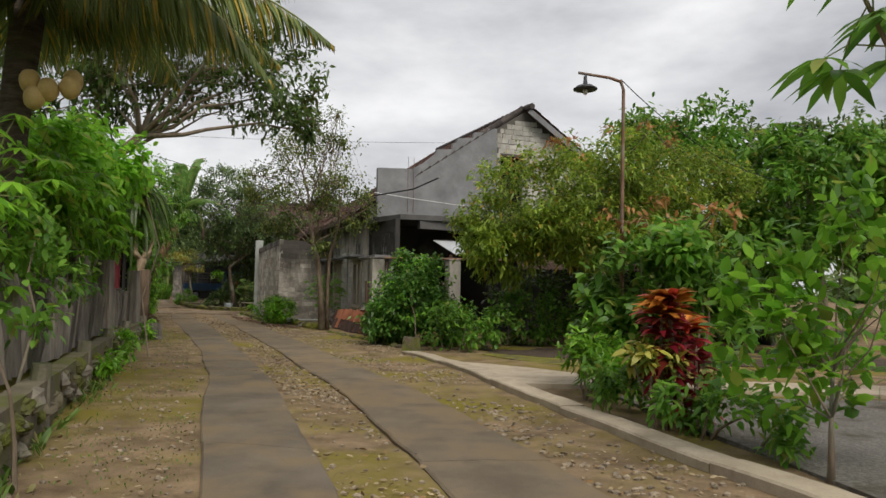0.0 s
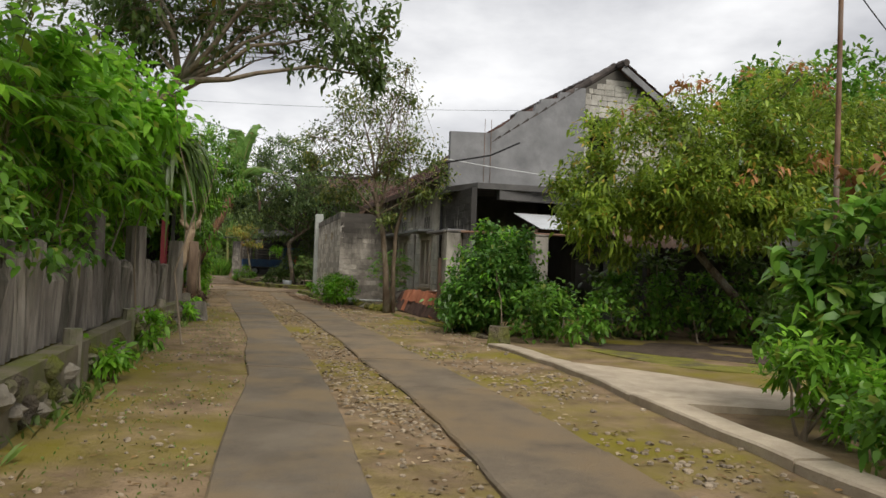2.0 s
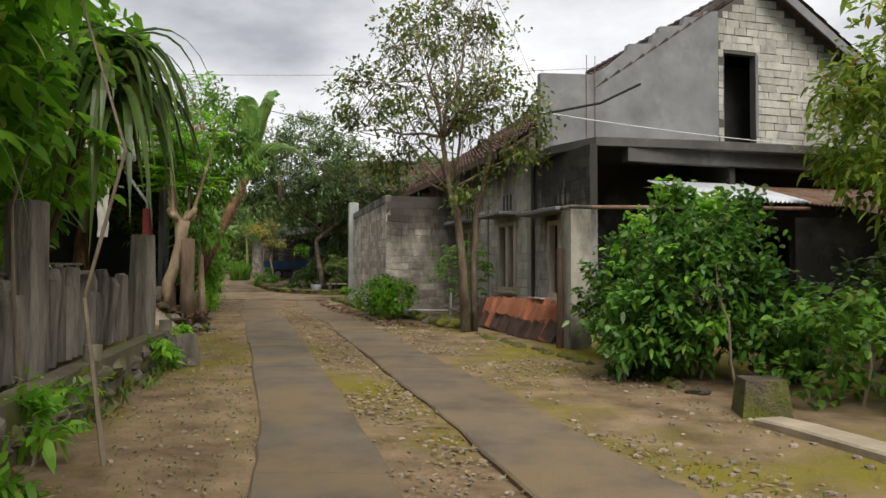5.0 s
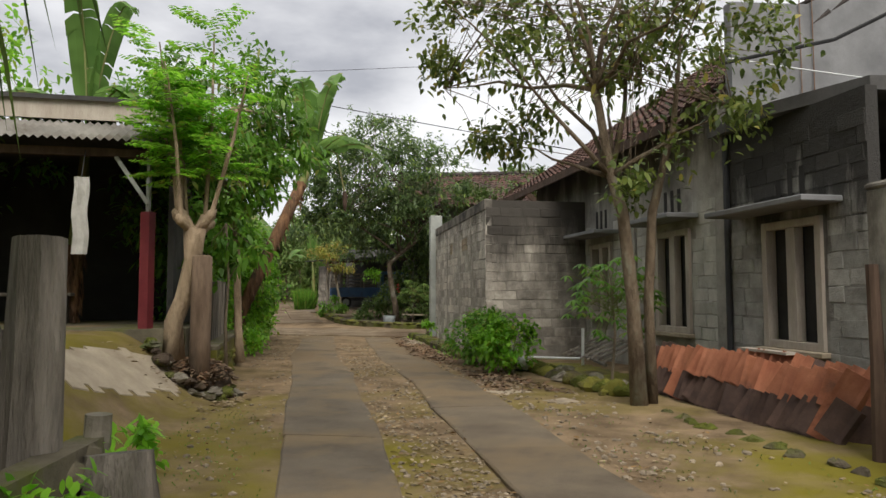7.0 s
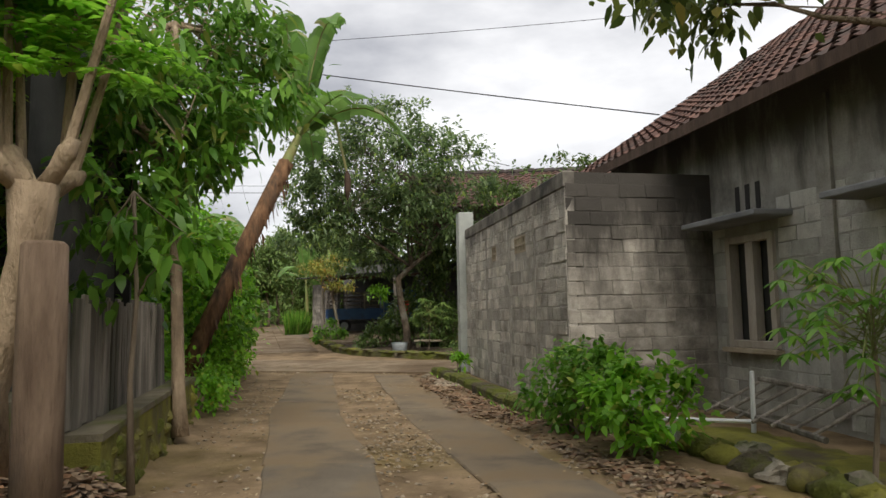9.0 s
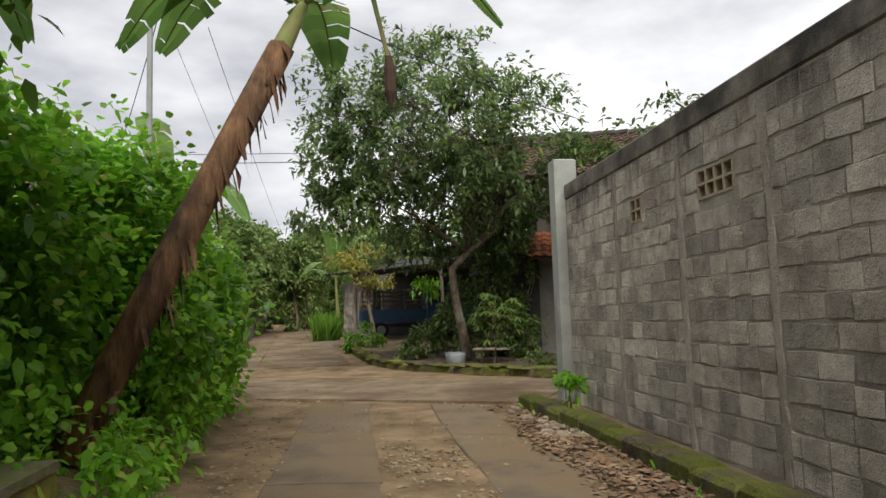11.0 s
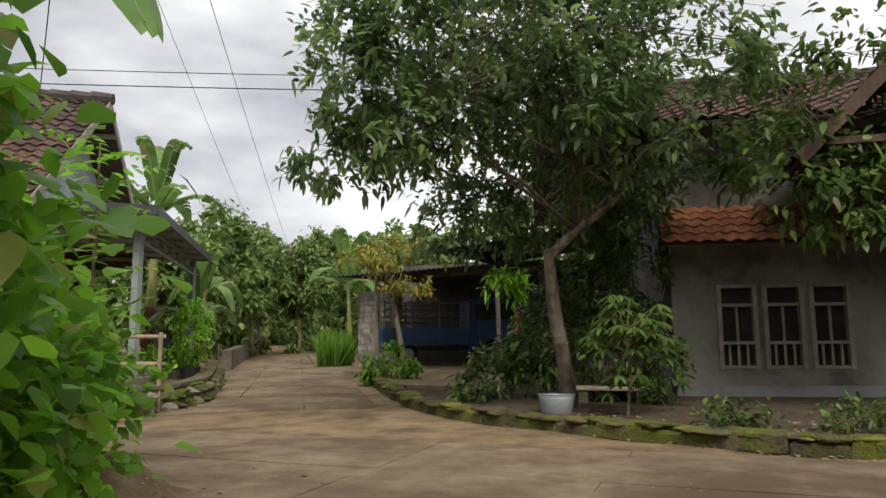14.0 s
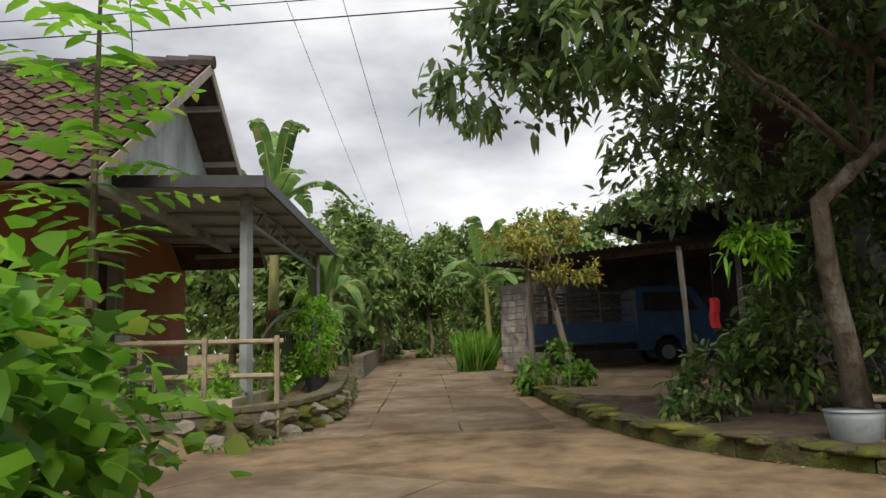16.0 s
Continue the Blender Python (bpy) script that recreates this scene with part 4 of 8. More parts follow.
col = part("end_column", Mesh().box(WE + WD * 0.07 + WN * 0.01 + UP * 1.76, (0.28, 0.32, 3.5), WD, WN, UP, 0.02), M_WHITECON, garden_wall, "whitish plastered end column")
for a in (1.35, 2.75, 4.35):
    rib_rng = random.Random(int(a * 100))
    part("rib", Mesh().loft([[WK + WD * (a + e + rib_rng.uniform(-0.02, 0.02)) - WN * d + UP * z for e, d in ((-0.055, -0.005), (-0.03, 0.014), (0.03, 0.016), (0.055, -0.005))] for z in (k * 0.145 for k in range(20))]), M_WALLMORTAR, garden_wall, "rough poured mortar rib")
for a, b, c, d in VENTS:
    vm = Mesh()
    n = 4 if b - a > 0.4 else 2
    for k in range(n + 1):
        vm.box(WK + WD * (a + (b - a) * k / n) + WN * 0.05 + UP * (c + d) / 2, (0.024, 0.12, d - c), WD, WN, UP)
    for z in (c, (c + d) / 2, d):
        vm.box(WK + WD * (a + b) / 2 + WN * 0.05 + UP * z, (b - a, 0.115, 0.022), WD, WN, UP)
    part("vent_grille", vm, M_KERB, garden_wall)
    # Near-black plate added behind the grille so that its holes look dark.
    part("vent_backing", Mesh().box(WK + WD * (a + b) / 2 + WN * 0.135 + UP * (c + d) / 2, (b - a + 0.1, 0.02, d - c + 0.1), WD, WN, UP), M_DARK, garden_wall)


# ---- block courses as single pieces ----
def block_variants(name, material, length, tall, deep, n, seed):
    rng = random.Random(seed)
    made = []
    for _ in range(n):
        m = Mesh()
        j = lambda: rng.uniform(-0.012, 0.012)
        a, d = length / 2, tall / 2
        back = [(-a, deep, -d), (a, deep, -d), (a, deep, d), (-a, deep, d)]
        rim = [(-a + j(), 0.005, -d + j()), (a + j(), 0.005, -d + j()), (a + j(), 0.005, d + j()), (-a + j(), 0.005, d + j())]
        face = [(x * 0.965, rng.uniform(-0.003, 0.002), z * 0.95) for x, _, z in rim]
        m.loft([back, rim, face])
        made.append(shared(name, m, material))
    return made


BLOCKS = block_variants("block", M_BLOCK, 0.375, 0.168, 0.05, 8, 11)
SOOT_BLOCKS = block_variants("block", M_SOOTBLOCK, 0.375, 0.168, 0.05, 8, 13)
EAVE_BLOCKS = block_variants("block", M_EAVEBLOCK, 0.375, 0.168, 0.05, 8, 14)
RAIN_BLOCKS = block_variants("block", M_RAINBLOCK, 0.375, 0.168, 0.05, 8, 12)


def lay_blocks(parent, p, d, out_dir, length, z0, z1, holes, most, seed, tall=0.178, long=0.385, kinds=BLOCKS):
    """Courses of cement blocks set a little proud of the mortar, leaving out openings."""
    rng = random.Random(seed)
    p, d, o = Vector(p), Vector(d), Vector(out_dir)
    spots = []
    for r in range(int((z1 - z0) / tall)):
        x = -long * (0.5 if r % 2 else 0.0) + rng.uniform(-0.08, 0.08)
        z = z0 + (r + 0.5) * tall
        cuts = [(h[0], h[1]) for h in holes if h[2] - 0.08 <= z <= h[3] + 0.08]
        while x < length - 0.05:
            w = long * rng.uniform(0.78, 1.2)
            runs = [(max(0.0, x), min(length, x + w))]
            for c0, c1 in cuts:
                runs = [q for a, b in runs for q in ((a, min(b, c0)), (max(a, c1), b)) if q[1] > q[0]]
            spots += [(a, b, z) for a, b in runs if b - a > 0.09]
            x += w
    if len(spots) > most:
        rng.shuffle(spots)
    rot = Matrix((d, -o, UP)).transposed().to_4x4()
    for a, b, z in spots[:most]:
        size = Matrix.Diagonal(((b - a - 0.012) / 0.375, 1, 1, 1))
        piece("block", rng.choice(kinds), parent, Matrix.Translation(p + d * (a + b) / 2 + o * rng.uniform(0.001, 0.012) + UP * (z + rng.uniform(-0.006, 0.006))) @ rot @ pose(0, 0, 0, rng.uniform(-0.5, 0.5), rng.uniform(-0.8, 0.8), 0) @ size)


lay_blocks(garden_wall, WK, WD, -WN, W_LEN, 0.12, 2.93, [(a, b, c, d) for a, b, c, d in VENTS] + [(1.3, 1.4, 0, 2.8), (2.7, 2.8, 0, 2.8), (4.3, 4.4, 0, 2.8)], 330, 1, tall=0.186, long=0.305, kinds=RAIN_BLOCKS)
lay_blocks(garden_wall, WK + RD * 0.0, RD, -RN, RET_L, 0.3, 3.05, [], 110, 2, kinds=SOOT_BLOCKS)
lay_blocks(house, H(-0.9, 0, 0), FV, -FU, 2.4, 0.12, 3.2, [(a + 0.9 - 0.05, b + 0.9 + 0.05, c - 0.1, d + 0.3) for a, b, c, d in WIN], 120, 3, kinds=EAVE_BLOCKS)
lay_blocks(house, H(1.72, 0, 0), FV, -FU, 4.6, 0.12, 2.75, [(a - 1.72 - 0.05, b - 1.72 + 0.05, c - 0.1, d + 0.3) for a, b, c, d in WIN] + [(2.38, 2.58, 0, 4)], 180, 5)
verge = []
for r in range(22):
    z = 3.7 + (r + 0.5) * 0.178
    half = (7.66 - z) / 0.655
    verge += [(-1.0, 5.76 - half - 4.62, z - 0.005, z + 0.005), (5.76 + half - 4.62, 9.0, z - 0.005, z + 0.005)]
lay_blocks(house, H(1.688, 4.62, 0), FU, -FV, 4.4, 3.7, 7.6, [(0.14, 1.02, 3.6, 6.14)] + [(a, b, c + 0.08, d - 0.08) for a, b, c, d in verge if b > a], 230, 4)

# ---- in front of the house ----
for x, y, tall in ((-1.28, 19.35, 2.1), (0.75, 20.0, 2.1)):
    gp = thing("gate_pillar", (x, y, 0), "weathered cement gate pillar with worn top", "pillar", "gate pillars")
    part("shaft", Mesh().box((x, y, tall / 2 - 0.1), (0.33, 0.33, tall + 0.2), FV, FU, UP, 0.03), M_PILLAR, gp)
    part("cap", Mesh().box((x, y, tall + 0.01), (0.35, 0.35, 0.06), FV, FU, UP, 0.02), M_STAINED, gp, "dark stained cement cap")
    part("timber_post", Mesh().tube([(x - 0.25, y - 0.06, -0.1), (x - 0.24, y - 0.06, 0.8), (x - 0.25, y - 0.06, 1.5)], [0.055, 0.05, 0.045], 8, rough=0.15, seed=4), M_DARKWOOD, gp)
rail = thing("pipe_rail", (-1.2, 19.4, 2.08), "rusty pipe lying across the gate pillars", "pipe")
part("pipe", Mesh().tube([(-1.3, 19.35, 2.12), (0.8, 20.0, 2.15), (2.4, 20.4, 2.15)], 0.03, 8), M_RUST, rail)


def corrugated(mesh, p, across, down, width, length, wave=0.09, depth=0.02):
    p, a, d = Vector(p), Vector(across).normalized(), Vector(down).normalized()
    n = a.cross(d).normalized()
    if n.z < 0:
        n = -n
    k = int(width / wave * 4)
    top, low = [], []
    for i in range(k + 1):
        w = n * depth * math.sin(i * math.pi / 2)
        top.append(p + a * (i * wave / 4) + w)
        low.append(p + a * (i * wave / 4) + d * length + w)
    t2, l2 = [q - n * 0.004 for q in top], [q - n * 0.004 for q in low]
    return mesh.loft([top, low, l2, t2], False, False)


awning = thing("tin_awning", H(-0.7, 1.2, 2.5), "shiny corrugated metal awning with rusty neighbour sheets", "awning")
down = (FV * -1.0 + UP * -0.30)
part("sheet", corrugated(Mesh(), H(-0.62, 1.3, 2.80), FU, down, 2.1, 1.7), M_TIN, awning)
part("sheet", corrugated(Mesh(), H(-0.6, 3.42, 2.77), FU, down, 2.5, 1.7), M_RUST, awning, "rusty brown metal sheet")
part("sheet", corrugated(Mesh(), H(-0.6, 5.9, 2.79), FU, down, 4.3, 1.7), M_OLDTIN, awning, "dull grey metal sheet")
for u in (1.3, 4.2, 7.4):
    part("post", Mesh().bar(H(-2.0, u, 0), H(-2.0, u, 2.30), 0.09), M_DARKWOOD, awning)
part("beam", Mesh().bar(H(-2.0, 1.32, 2.29), H(-2.0, 10, 2.29), 0.06), M_DARKWOOD, awning)

pile = thing("roof_tile_pile", H(0.2, -0.95, 0.05), "stack of spare clay roof tiles, orange over dark", "tile stack")


def tile_shape(material):
    """A flat clay tile with one raised roll along its side."""
    wave = ((-0.125, 0.0), (-0.09, 0.022), (-0.05, 0.006), (0.03, 0.0), (0.09, 0.004), (0.125, 0.016))
    ring = [(x, -y) for x, y in wave] + [(x, -y + 0.016) for x, y in wave[::-1]]
    return shared("roof_tile", Mesh().loft([[(x, y, z) for x, y in ring] for z in (-0.165, 0.165)]), material)


tile_lo, tile_hi = tile_shape(M_DARKTILE), tile_shape(M_NEWTILE)
prng = random.Random(8)
rot = Matrix((FV, FU, UP)).transposed().to_4x4()
for row, (zc, step, u) in enumerate(((0.19, 0.135, -1.12), (0.47, 0.128, -1.03), (0.20, 0.135, -0.88), (0.48, 0.15, -0.80))):
    for k in range(int(3.6 / step)):
        v = -1.75 + k * step
        dark = row % 2 == 0 if prng.random() < 0.97 else row % 2 == 1
        dark = dark or (row % 2 == 1 and v > 1.45)
        sag = 0.035 * math.sin(v * 2.1 + row) + prng.uniform(-0.018, 0.018)
        piece("roof_tile", tile_lo if dark else tile_hi, pile, Matrix.Translation(H(v, u + prng.uniform(-0.02, 0.02), zc + sag)) @ rot
              @ pose(0, 0, 0, -10 + prng.uniform(-6, 6), -24 + prng.uniform(-9, 9), -30 + prng.uniform(-12, 12)))
plank = thing("loose_plank", H(-0.1, -0.78, 0.68), "short pale plank lying on the tile stack", "plank")
part("board", Mesh().bar(H(-0.75, -0.80, 0.70), H(0.15, -0.72, 0.69), 0.13, 0.025), M_PALEWOOD, plank)

lad = thing("wooden_ladder", H(4.0, -0.35, 0.15), "old grey ladder lying against the wall foot", "ladder")
part("rail", Mesh().tube([H(3.3, -0.95, 0.22), H(5.3, -0.75, 0.3)], 0.03, 7), M_GREYWOOD, lad)
part("rail", Mesh().tube([H(3.3, -0.3, 0.5), H(5.3, -0.15, 0.55)], 0.03, 7), M_GREYWOOD, lad)
for k in range(7):
    part("rung", Mesh().tube([H(3.45 + 0.28 * k, -0.96, 0.235), H(3.5 + 0.28 * k, -0.25, 0.52)], 0.02, 6), M_GREYWOOD, lad)
pv = thing("white_pipe", (-3.85, 25.6, 0.1), "thin white plastic pipe standing by the wall", "pipe")
part("riser", Mesh().tube([(-3.85, 25.6, 0.05), (-3.84, 25.6, 0.72)], 0.025, 8), M_WHITE, pv)
part("ground_run", Mesh().tube([(-3.85, 25.6, 0.22), (-5.0, 25.9, 0.2)], 0.022, 8), M_WHITE, pv)
bottle = thing("white_jug", (-4.75, 24.55, 0.2), "small white plastic jug lying on moss", "jug")
part("body", Mesh().lump((-4.75, 24.55, 0.25), (0.09, 0.11, 0.08), 3, 0.08, 6, 9), M_WHITE, bottle, smooth=True)

mossy = thing("mossy_edging", (-4.5, 24.6, 0.1), "low mossy concrete edging round the house bed", "edging", kind="structure")
edge_rng = random.Random(33)
bed_edge = resample([(-3.3, 22.3), (-4.15, 23.9), (-4.75, 25.2), (-5.2, 26.1), (-5.7, 27.0)], 0.3)
for a, b in zip(bed_edge, bed_edge[1:]):
    c = (a + b) / 2
    part("edging_stone", Mesh().lump((c.x + edge_rng.uniform(-.03, .03), c.y, 0.10 + edge_rng.uniform(-.02, .03)), (0.15, 0.17, edge_rng.uniform(0.09, 0.14)), edge_rng.randint(0, 9999), 0.35, 6, 10), M_MOSSGREEN if edge_rng.random() < 0.75 else M_MOSSKERB, mossy, smooth=True)
tagged(part("moss_bed", laid_skin([(-3.3, 22.5), (-4.1, 23.9), (-4.7, 25.2), (-5.1, 26.1), (-3.9, 26.0), (-3.0, 24.2), (-2.6, 22.9)], 0.14, 0.03), M_MOSSGREEN), "green mossy ground of the house bed", "moss", kind="structure")
erng = random.Random(31)
for k in range(11):
    c = Vector((-6.0, 26.5, 0)).lerp(Vector((-8.6, 32.5, 0)), (k + 0.5) / 11)
    part("edging_block", Mesh().box((c.x + erng.uniform(-.03, .03), c.y, 0.14 + 0.004 * k + erng.uniform(-.02, .02)), (0.58, 0.28, 0.2), (-0.397, 0.918, 0), (-0.918, -0.397, 0), UP, 0.04), M_MOSSKERB, mossy)
tagged(part("cement_patch", Mesh().prism([(-5.1, 22.5), (-4.5, 22.0), (-4.0, 21.6), (-3.8, 21.8), (-4.1, 22.2), (-4.6, 22.7)], 0, 0.058), M_KERB), "pale spilled cement patch at the lane edge", "paving", kind="structure")
edge_stones = thing("edge_stones", (-1.6, 18.4, 0), "mossy stones edging the lane by the house", "stones", kind="structure")
for k in range(22):
    f = k / 21
    x, y = -0.35 - 2.55 * f + erng.uniform(-.06, .06), 15.7 + 5.5 * f
    part("stone", Mesh().lump((x, y, 0.03), (erng.uniform(0.05, 0.11), erng.uniform(0.05, 0.11), 0.055), 700 + k, 0.45, 5, 9), M_MOSSKERB, edge_stones)
mark = thing("marker_block", (-0.1, 14.75, 0), "squat dark concrete marker block", "block")
part("body", Mesh().hexa([(-0.27, 14.6, -0.05), (0.13, 14.6, -0.05), (0.13, 14.95, -0.05), (-0.27, 14.95, -0.05)], [(-0.23, 14.63, 0.3), (0.09, 14.63, 0.3), (0.09, 14.92, 0.3), (-0.23, 14.92, 0.3)]), M_MOSSKERB, mark)

# ---- log fence on its low wall ----
FENCE = [(-1.35, 2.0), (-2.95, 6.0), (-3.95, 8.8), (-5.1, 11.7), (-6.45, 15.6), (-6.75, 16.6)]
low_wall = thing("retaining_wall", (-3.4, 8.5, 0), "low mossy cement wall under the fence", "wall", kind="structure")
wall_pts = resample([(-0.35, 0.5), (-2.55, 6.0), (-3.5, 8.6), (-4.68, 11.6), (-6.0, 15.5), (-6.5, 17.2)], 1.3)
for a, b in zip(wall_pts, wall_pts[1:]):
    part("wall_course", Mesh().bar((a.x - 0.08, a.y, 0.17), (b.x - 0.08, b.y, 0.17), 0.18, 0.5), M_MOSSCON, low_wall)
for i, a in enumerate(wall_pts[1::2]):
    part("stub_post", Mesh().tube([(a.x - 0.05, a.y, 0.0), (a.x - 0.05, a.y, 0.35), (a.x - 0.04, a.y, 0.55)], [0.085, 0.08, 0.075], 9, rough=0.08, seed=i), M_STONE, low_wall)
low_rng = random.Random(52)
for a, b in zip(wall_pts, wall_pts[1:]):
    for k in range(9):
        c = a.lerp(b, low_rng.random())
        r = low_rng.uniform(0.06, 0.13)
        part("stone", Mesh().lump((c.x + 0.02, c.y, low_rng.uniform(0.04, 0.36)), (0.06, r, r * 0.7), low_rng.randint(0, 9999), 0.42, 5, 8), (M_MOSSCON, M_STONE, M_MOSSKERB)[k % 3], low_wall)
fence = thing("log_fence", (-4.0, 9.0, 0.4), "grey weathered split log fence", "fence")
frng = random.Random(21)
logs = resample(FENCE, 0.178)
log_data = []
for k in range(7):
    m = Mesh()
    r = frng.uniform(0.062, 0.088)
    m.tube([(0, 0, 0), (frng.uniform(-.02, .02), frng.uniform(-.02, .02), 0.45), (frng.uniform(-.03, .03), frng.uniform(-.02, .02), 0.85), (frng.uniform(-.03, .03), 0, 0.95)], [r, r * 1.03, r * 0.92, r * 0.7], 7, rough=0.16, seed=k)
    log_data.append(shared("log", m, M_GREYWOOD))
for i, q in enumerate(logs):
    tall = frng.uniform(0.60, 0.95)
    piece("log", frng.choice(log_data), fence, Matrix.Translation((q.x + frng.uniform(-.03, .03), q.y, 0.38)) @ pose(0, 0, 0, frng.uniform(-6, 6), frng.uniform(-6, 6), frng.uniform(0, 360)) @ Matrix.Diagonal((1, 1, tall, 1)))
for z in (0.75, 1.15):
    for a, b in zip(logs[::12], logs[12::12]):
        part("rail", Mesh().tube([(a.x - 0.1, a.y, z), (b.x - 0.1, b.y, z)], 0.028, 6), M_GREYWOOD, fence)
for x, y, t in ((-6.62, 16.75, 1.6), (-4.9, 11.0, 1.75), (-5.75, 13.6, 1.7)):
    part("end_post", Mesh().tube([(x, y, 0.1), (x + 0.02, y, 0.9), (x, y + 0.02, t)], [0.17, 0.16, 0.15], 8, rough=0.1, seed=int(t * 10)), M_GREYWOOD, fence)
stump = thing("tree_stump", (-6.2, 16.55, 0), "cut dark tree stump at the lane edge", "stump")
part("trunk", Mesh().tube([(-6.2, 16.95, -0.05), (-6.2, 16.95, 0.2), (-6.22, 16.97, 0.38)], [0.23, 0.2, 0.19], 9, rough=0.12, seed=2), M_GREYWOOD, stump)
part("root", Mesh().tube([(-6.2, 16.95, 0.12), (-5.95, 16.75, 0.0)], [0.12, 0.06], 7, rough=0.1), M_GREYWOOD, stump)


# ---- plants ----
def simple_tree(name, label, base, trunk, r0, blobs, n_clusters, per, length, width, leaf, bark=M_BARK, n_limbs=9, spread=0.3, bend=0.3, droop=0.2, shell=0.5, seed=0, category="tree", group="", r1=None, twigs=0):
    t = thing(name, base, label, category, group)
    pts = [Vector(p) for p in trunk]
    k = len(pts)
    r1 = r1 or r0 * 0.5
    m = Mesh().tube(pts, [r0 * 1.25] + [r0 + (r1 - r0) * i / (k - 1) for i in range(1, k)], 9, rough=0.06, seed=seed)
    part("trunk", m, bark, t, smooth=True)
    crown, c = foliage("crown", blobs, n_clusters, per, length, width, leaf, t, spread, bend, droop, shell)
    rng = random.Random(seed)
    ends = [c[rng.randrange(len(c))] for _ in range(n_limbs)]
    for e in ends:
        part("limb", limbs(Mesh(), pts[-1] if rng.random() < 0.7 else pts[-2], [e], r1 * 0.75, r1 * 0.12, seed=rng.randint(0, 999)), bark, t, smooth=True)
    if twigs:
        tw = Mesh()
        for _ in range(twigs):
            a, b = Vector(ends[rng.randrange(len(ends))]), Vector(c[rng.randrange(len(c))])
            tw.tube([a, a.lerp(b, 0.5) + Vector((0, 0, 0.1)), b], [r1 * 0.16, r1 * 0.11, r1 * 0.05], 4)
        tagged(part("twigwork", tw, bark, t), kind="stuff")
    return t


def bush(name, label, base, blobs, n_clusters, per, length, width, leaf, stems=7, spread=0.16, bend=0.3, droop=0.1, shell=0.45, seed=0, group="", category="bush"):
    b = thing(name, base, label, category, group)
    crown, c = foliage("leaves", blobs, n_clusters, per, length, width, leaf, b, spread, bend, droop, shell)
    rng = random.Random(seed)
    for _ in range(stems):
        e = Vector(c[rng.randrange(len(c))])
        root = Vector(base) + Vector((rng.uniform(-.15, .15), rng.uniform(-.15, .15), -0.02))
        if (e - root).xy.length > 0.8:
            rx, ry = e.x + rng.uniform(-.2, .2), e.y + rng.uniform(-.2, .2)
            root = Vector((rx, ry, ground_z(rx, ry) - 0.02))
        part("stem", limbs(Mesh(), root, [e], 0.018, 0.005, rng.randint(0, 999), steps=4, sides=5), M_BARK, b)
    return b


def blob(x, y, z, a, b, c):
    return ((x, y, z), (a, b, c))


# mango over the crossing
simple_tree("mango_tree", "large dark green mango tree with bent grey trunk", (-10.95, 38.95, 0.3),
            [(-10.95, 38.95, 0.2), (-11.0, 38.9, 0.9), (-11.12, 38.7, 1.8), (-11.14, 38.56, 2.45), (-10.75, 38.55, 2.8), (-10.1, 38.65, 3.3)], 0.12,
            [blob(-11.6, 38.1, 5.6, 2.3, 2.2, 2.1), blob(-12.9, 37.5, 4.9, 1.5, 1.5, 1.5), blob(-10.2, 38.3, 5.2, 2.0, 1.8, 1.8), blob(-9.4, 38.4, 5.3, 1.4, 1.3, 1.1),
             blob(-11.2, 38.2, 7.0, 1.4, 1.4, 0.9), blob(-13.8, 37.3, 3.8, 0.8, 0.8, 0.6), blob(-11.0, 39.3, 3.7, 2.0, 1.2, 1.1), blob(-13.2, 37.2, 6.0, 1.2, 1.1, 1.4), blob(-10.3, 39.6, 3.6, 1.0, 0.8, 0.9), blob(-12.4, 39.6, 3.2, 1.2, 0.9, 0.7), blob(-12.6, 37.6, 3.9, 1.2, 1.0, 0.8)],
            1950, 13, 0.178, 0.066, L_MANGO, n_limbs=18, spread=0.16, bend=0.3, droop=0.05, shell=0.5, seed=3, r1=0.06, twigs=160, bark=M_DARKBARK)
simple_tree("garden_tree", "dark leaved tree beside the cream house", (-6.3, 39.2, 0.3), [(-6.3, 39.2, 0.2), (-6.35, 39.2, 1.5), (-6.6, 39.1, 3.0)], 0.09,
            [blob(-7.0, 38.9, 4.6, 1.5, 1.2, 1.2), blob(-7.9, 38.6, 3.5, 1.1, 0.8, 0.7), blob(-6.0, 39.0, 3.6, 1.3, 1.0, 0.9), blob(-7.0, 38.5, 2.95, 1.1, 0.6, 0.45), blob(-6.0, 38.4, 5.3, 0.9, 0.8, 0.6)], 380, 12, 0.19, 0.08, L_MANGODARK, n_limbs=8, spread=0.22, droop=0.3, seed=4, twigs=60, bark=M_DARKBARK)
# tree at the lane by the block house
st2 = simple_tree("street_tree", "slender twin stemmed tree with sparse leaves", (-3.13, 21.75, 0.05),
            [(-3.13, 21.7, 0.0), (-3.18, 21.65, 1.2), (-3.28, 21.55, 2.2), (-3.4, 21.5, 2.6), (-3.55, 21.5, 3.6)], 0.085,
            [blob(-3.6, 21.5, 4.6, 1.7, 1.7, 1.5), blob(-4.8, 21.2, 4.3, 1.0, 1.0, 0.7), blob(-2.4, 21.7, 3.9, 1.1, 1.1, 1.0), blob(-3.4, 21.8, 6.0, 0.9, 0.9, 0.8), blob(-3.0, 21.4, 2.7, 0.6, 0.6, 0.5), blob(-4.6, 22.4, 3.4, .7, .7, .4)],
            720, 10, 0.105, 0.055, L_OLIVE, n_limbs=18, spread=0.2, droop=0.15, shell=0.25, seed=6, r1=0.045, twigs=200, bark=M_LANEBARK)
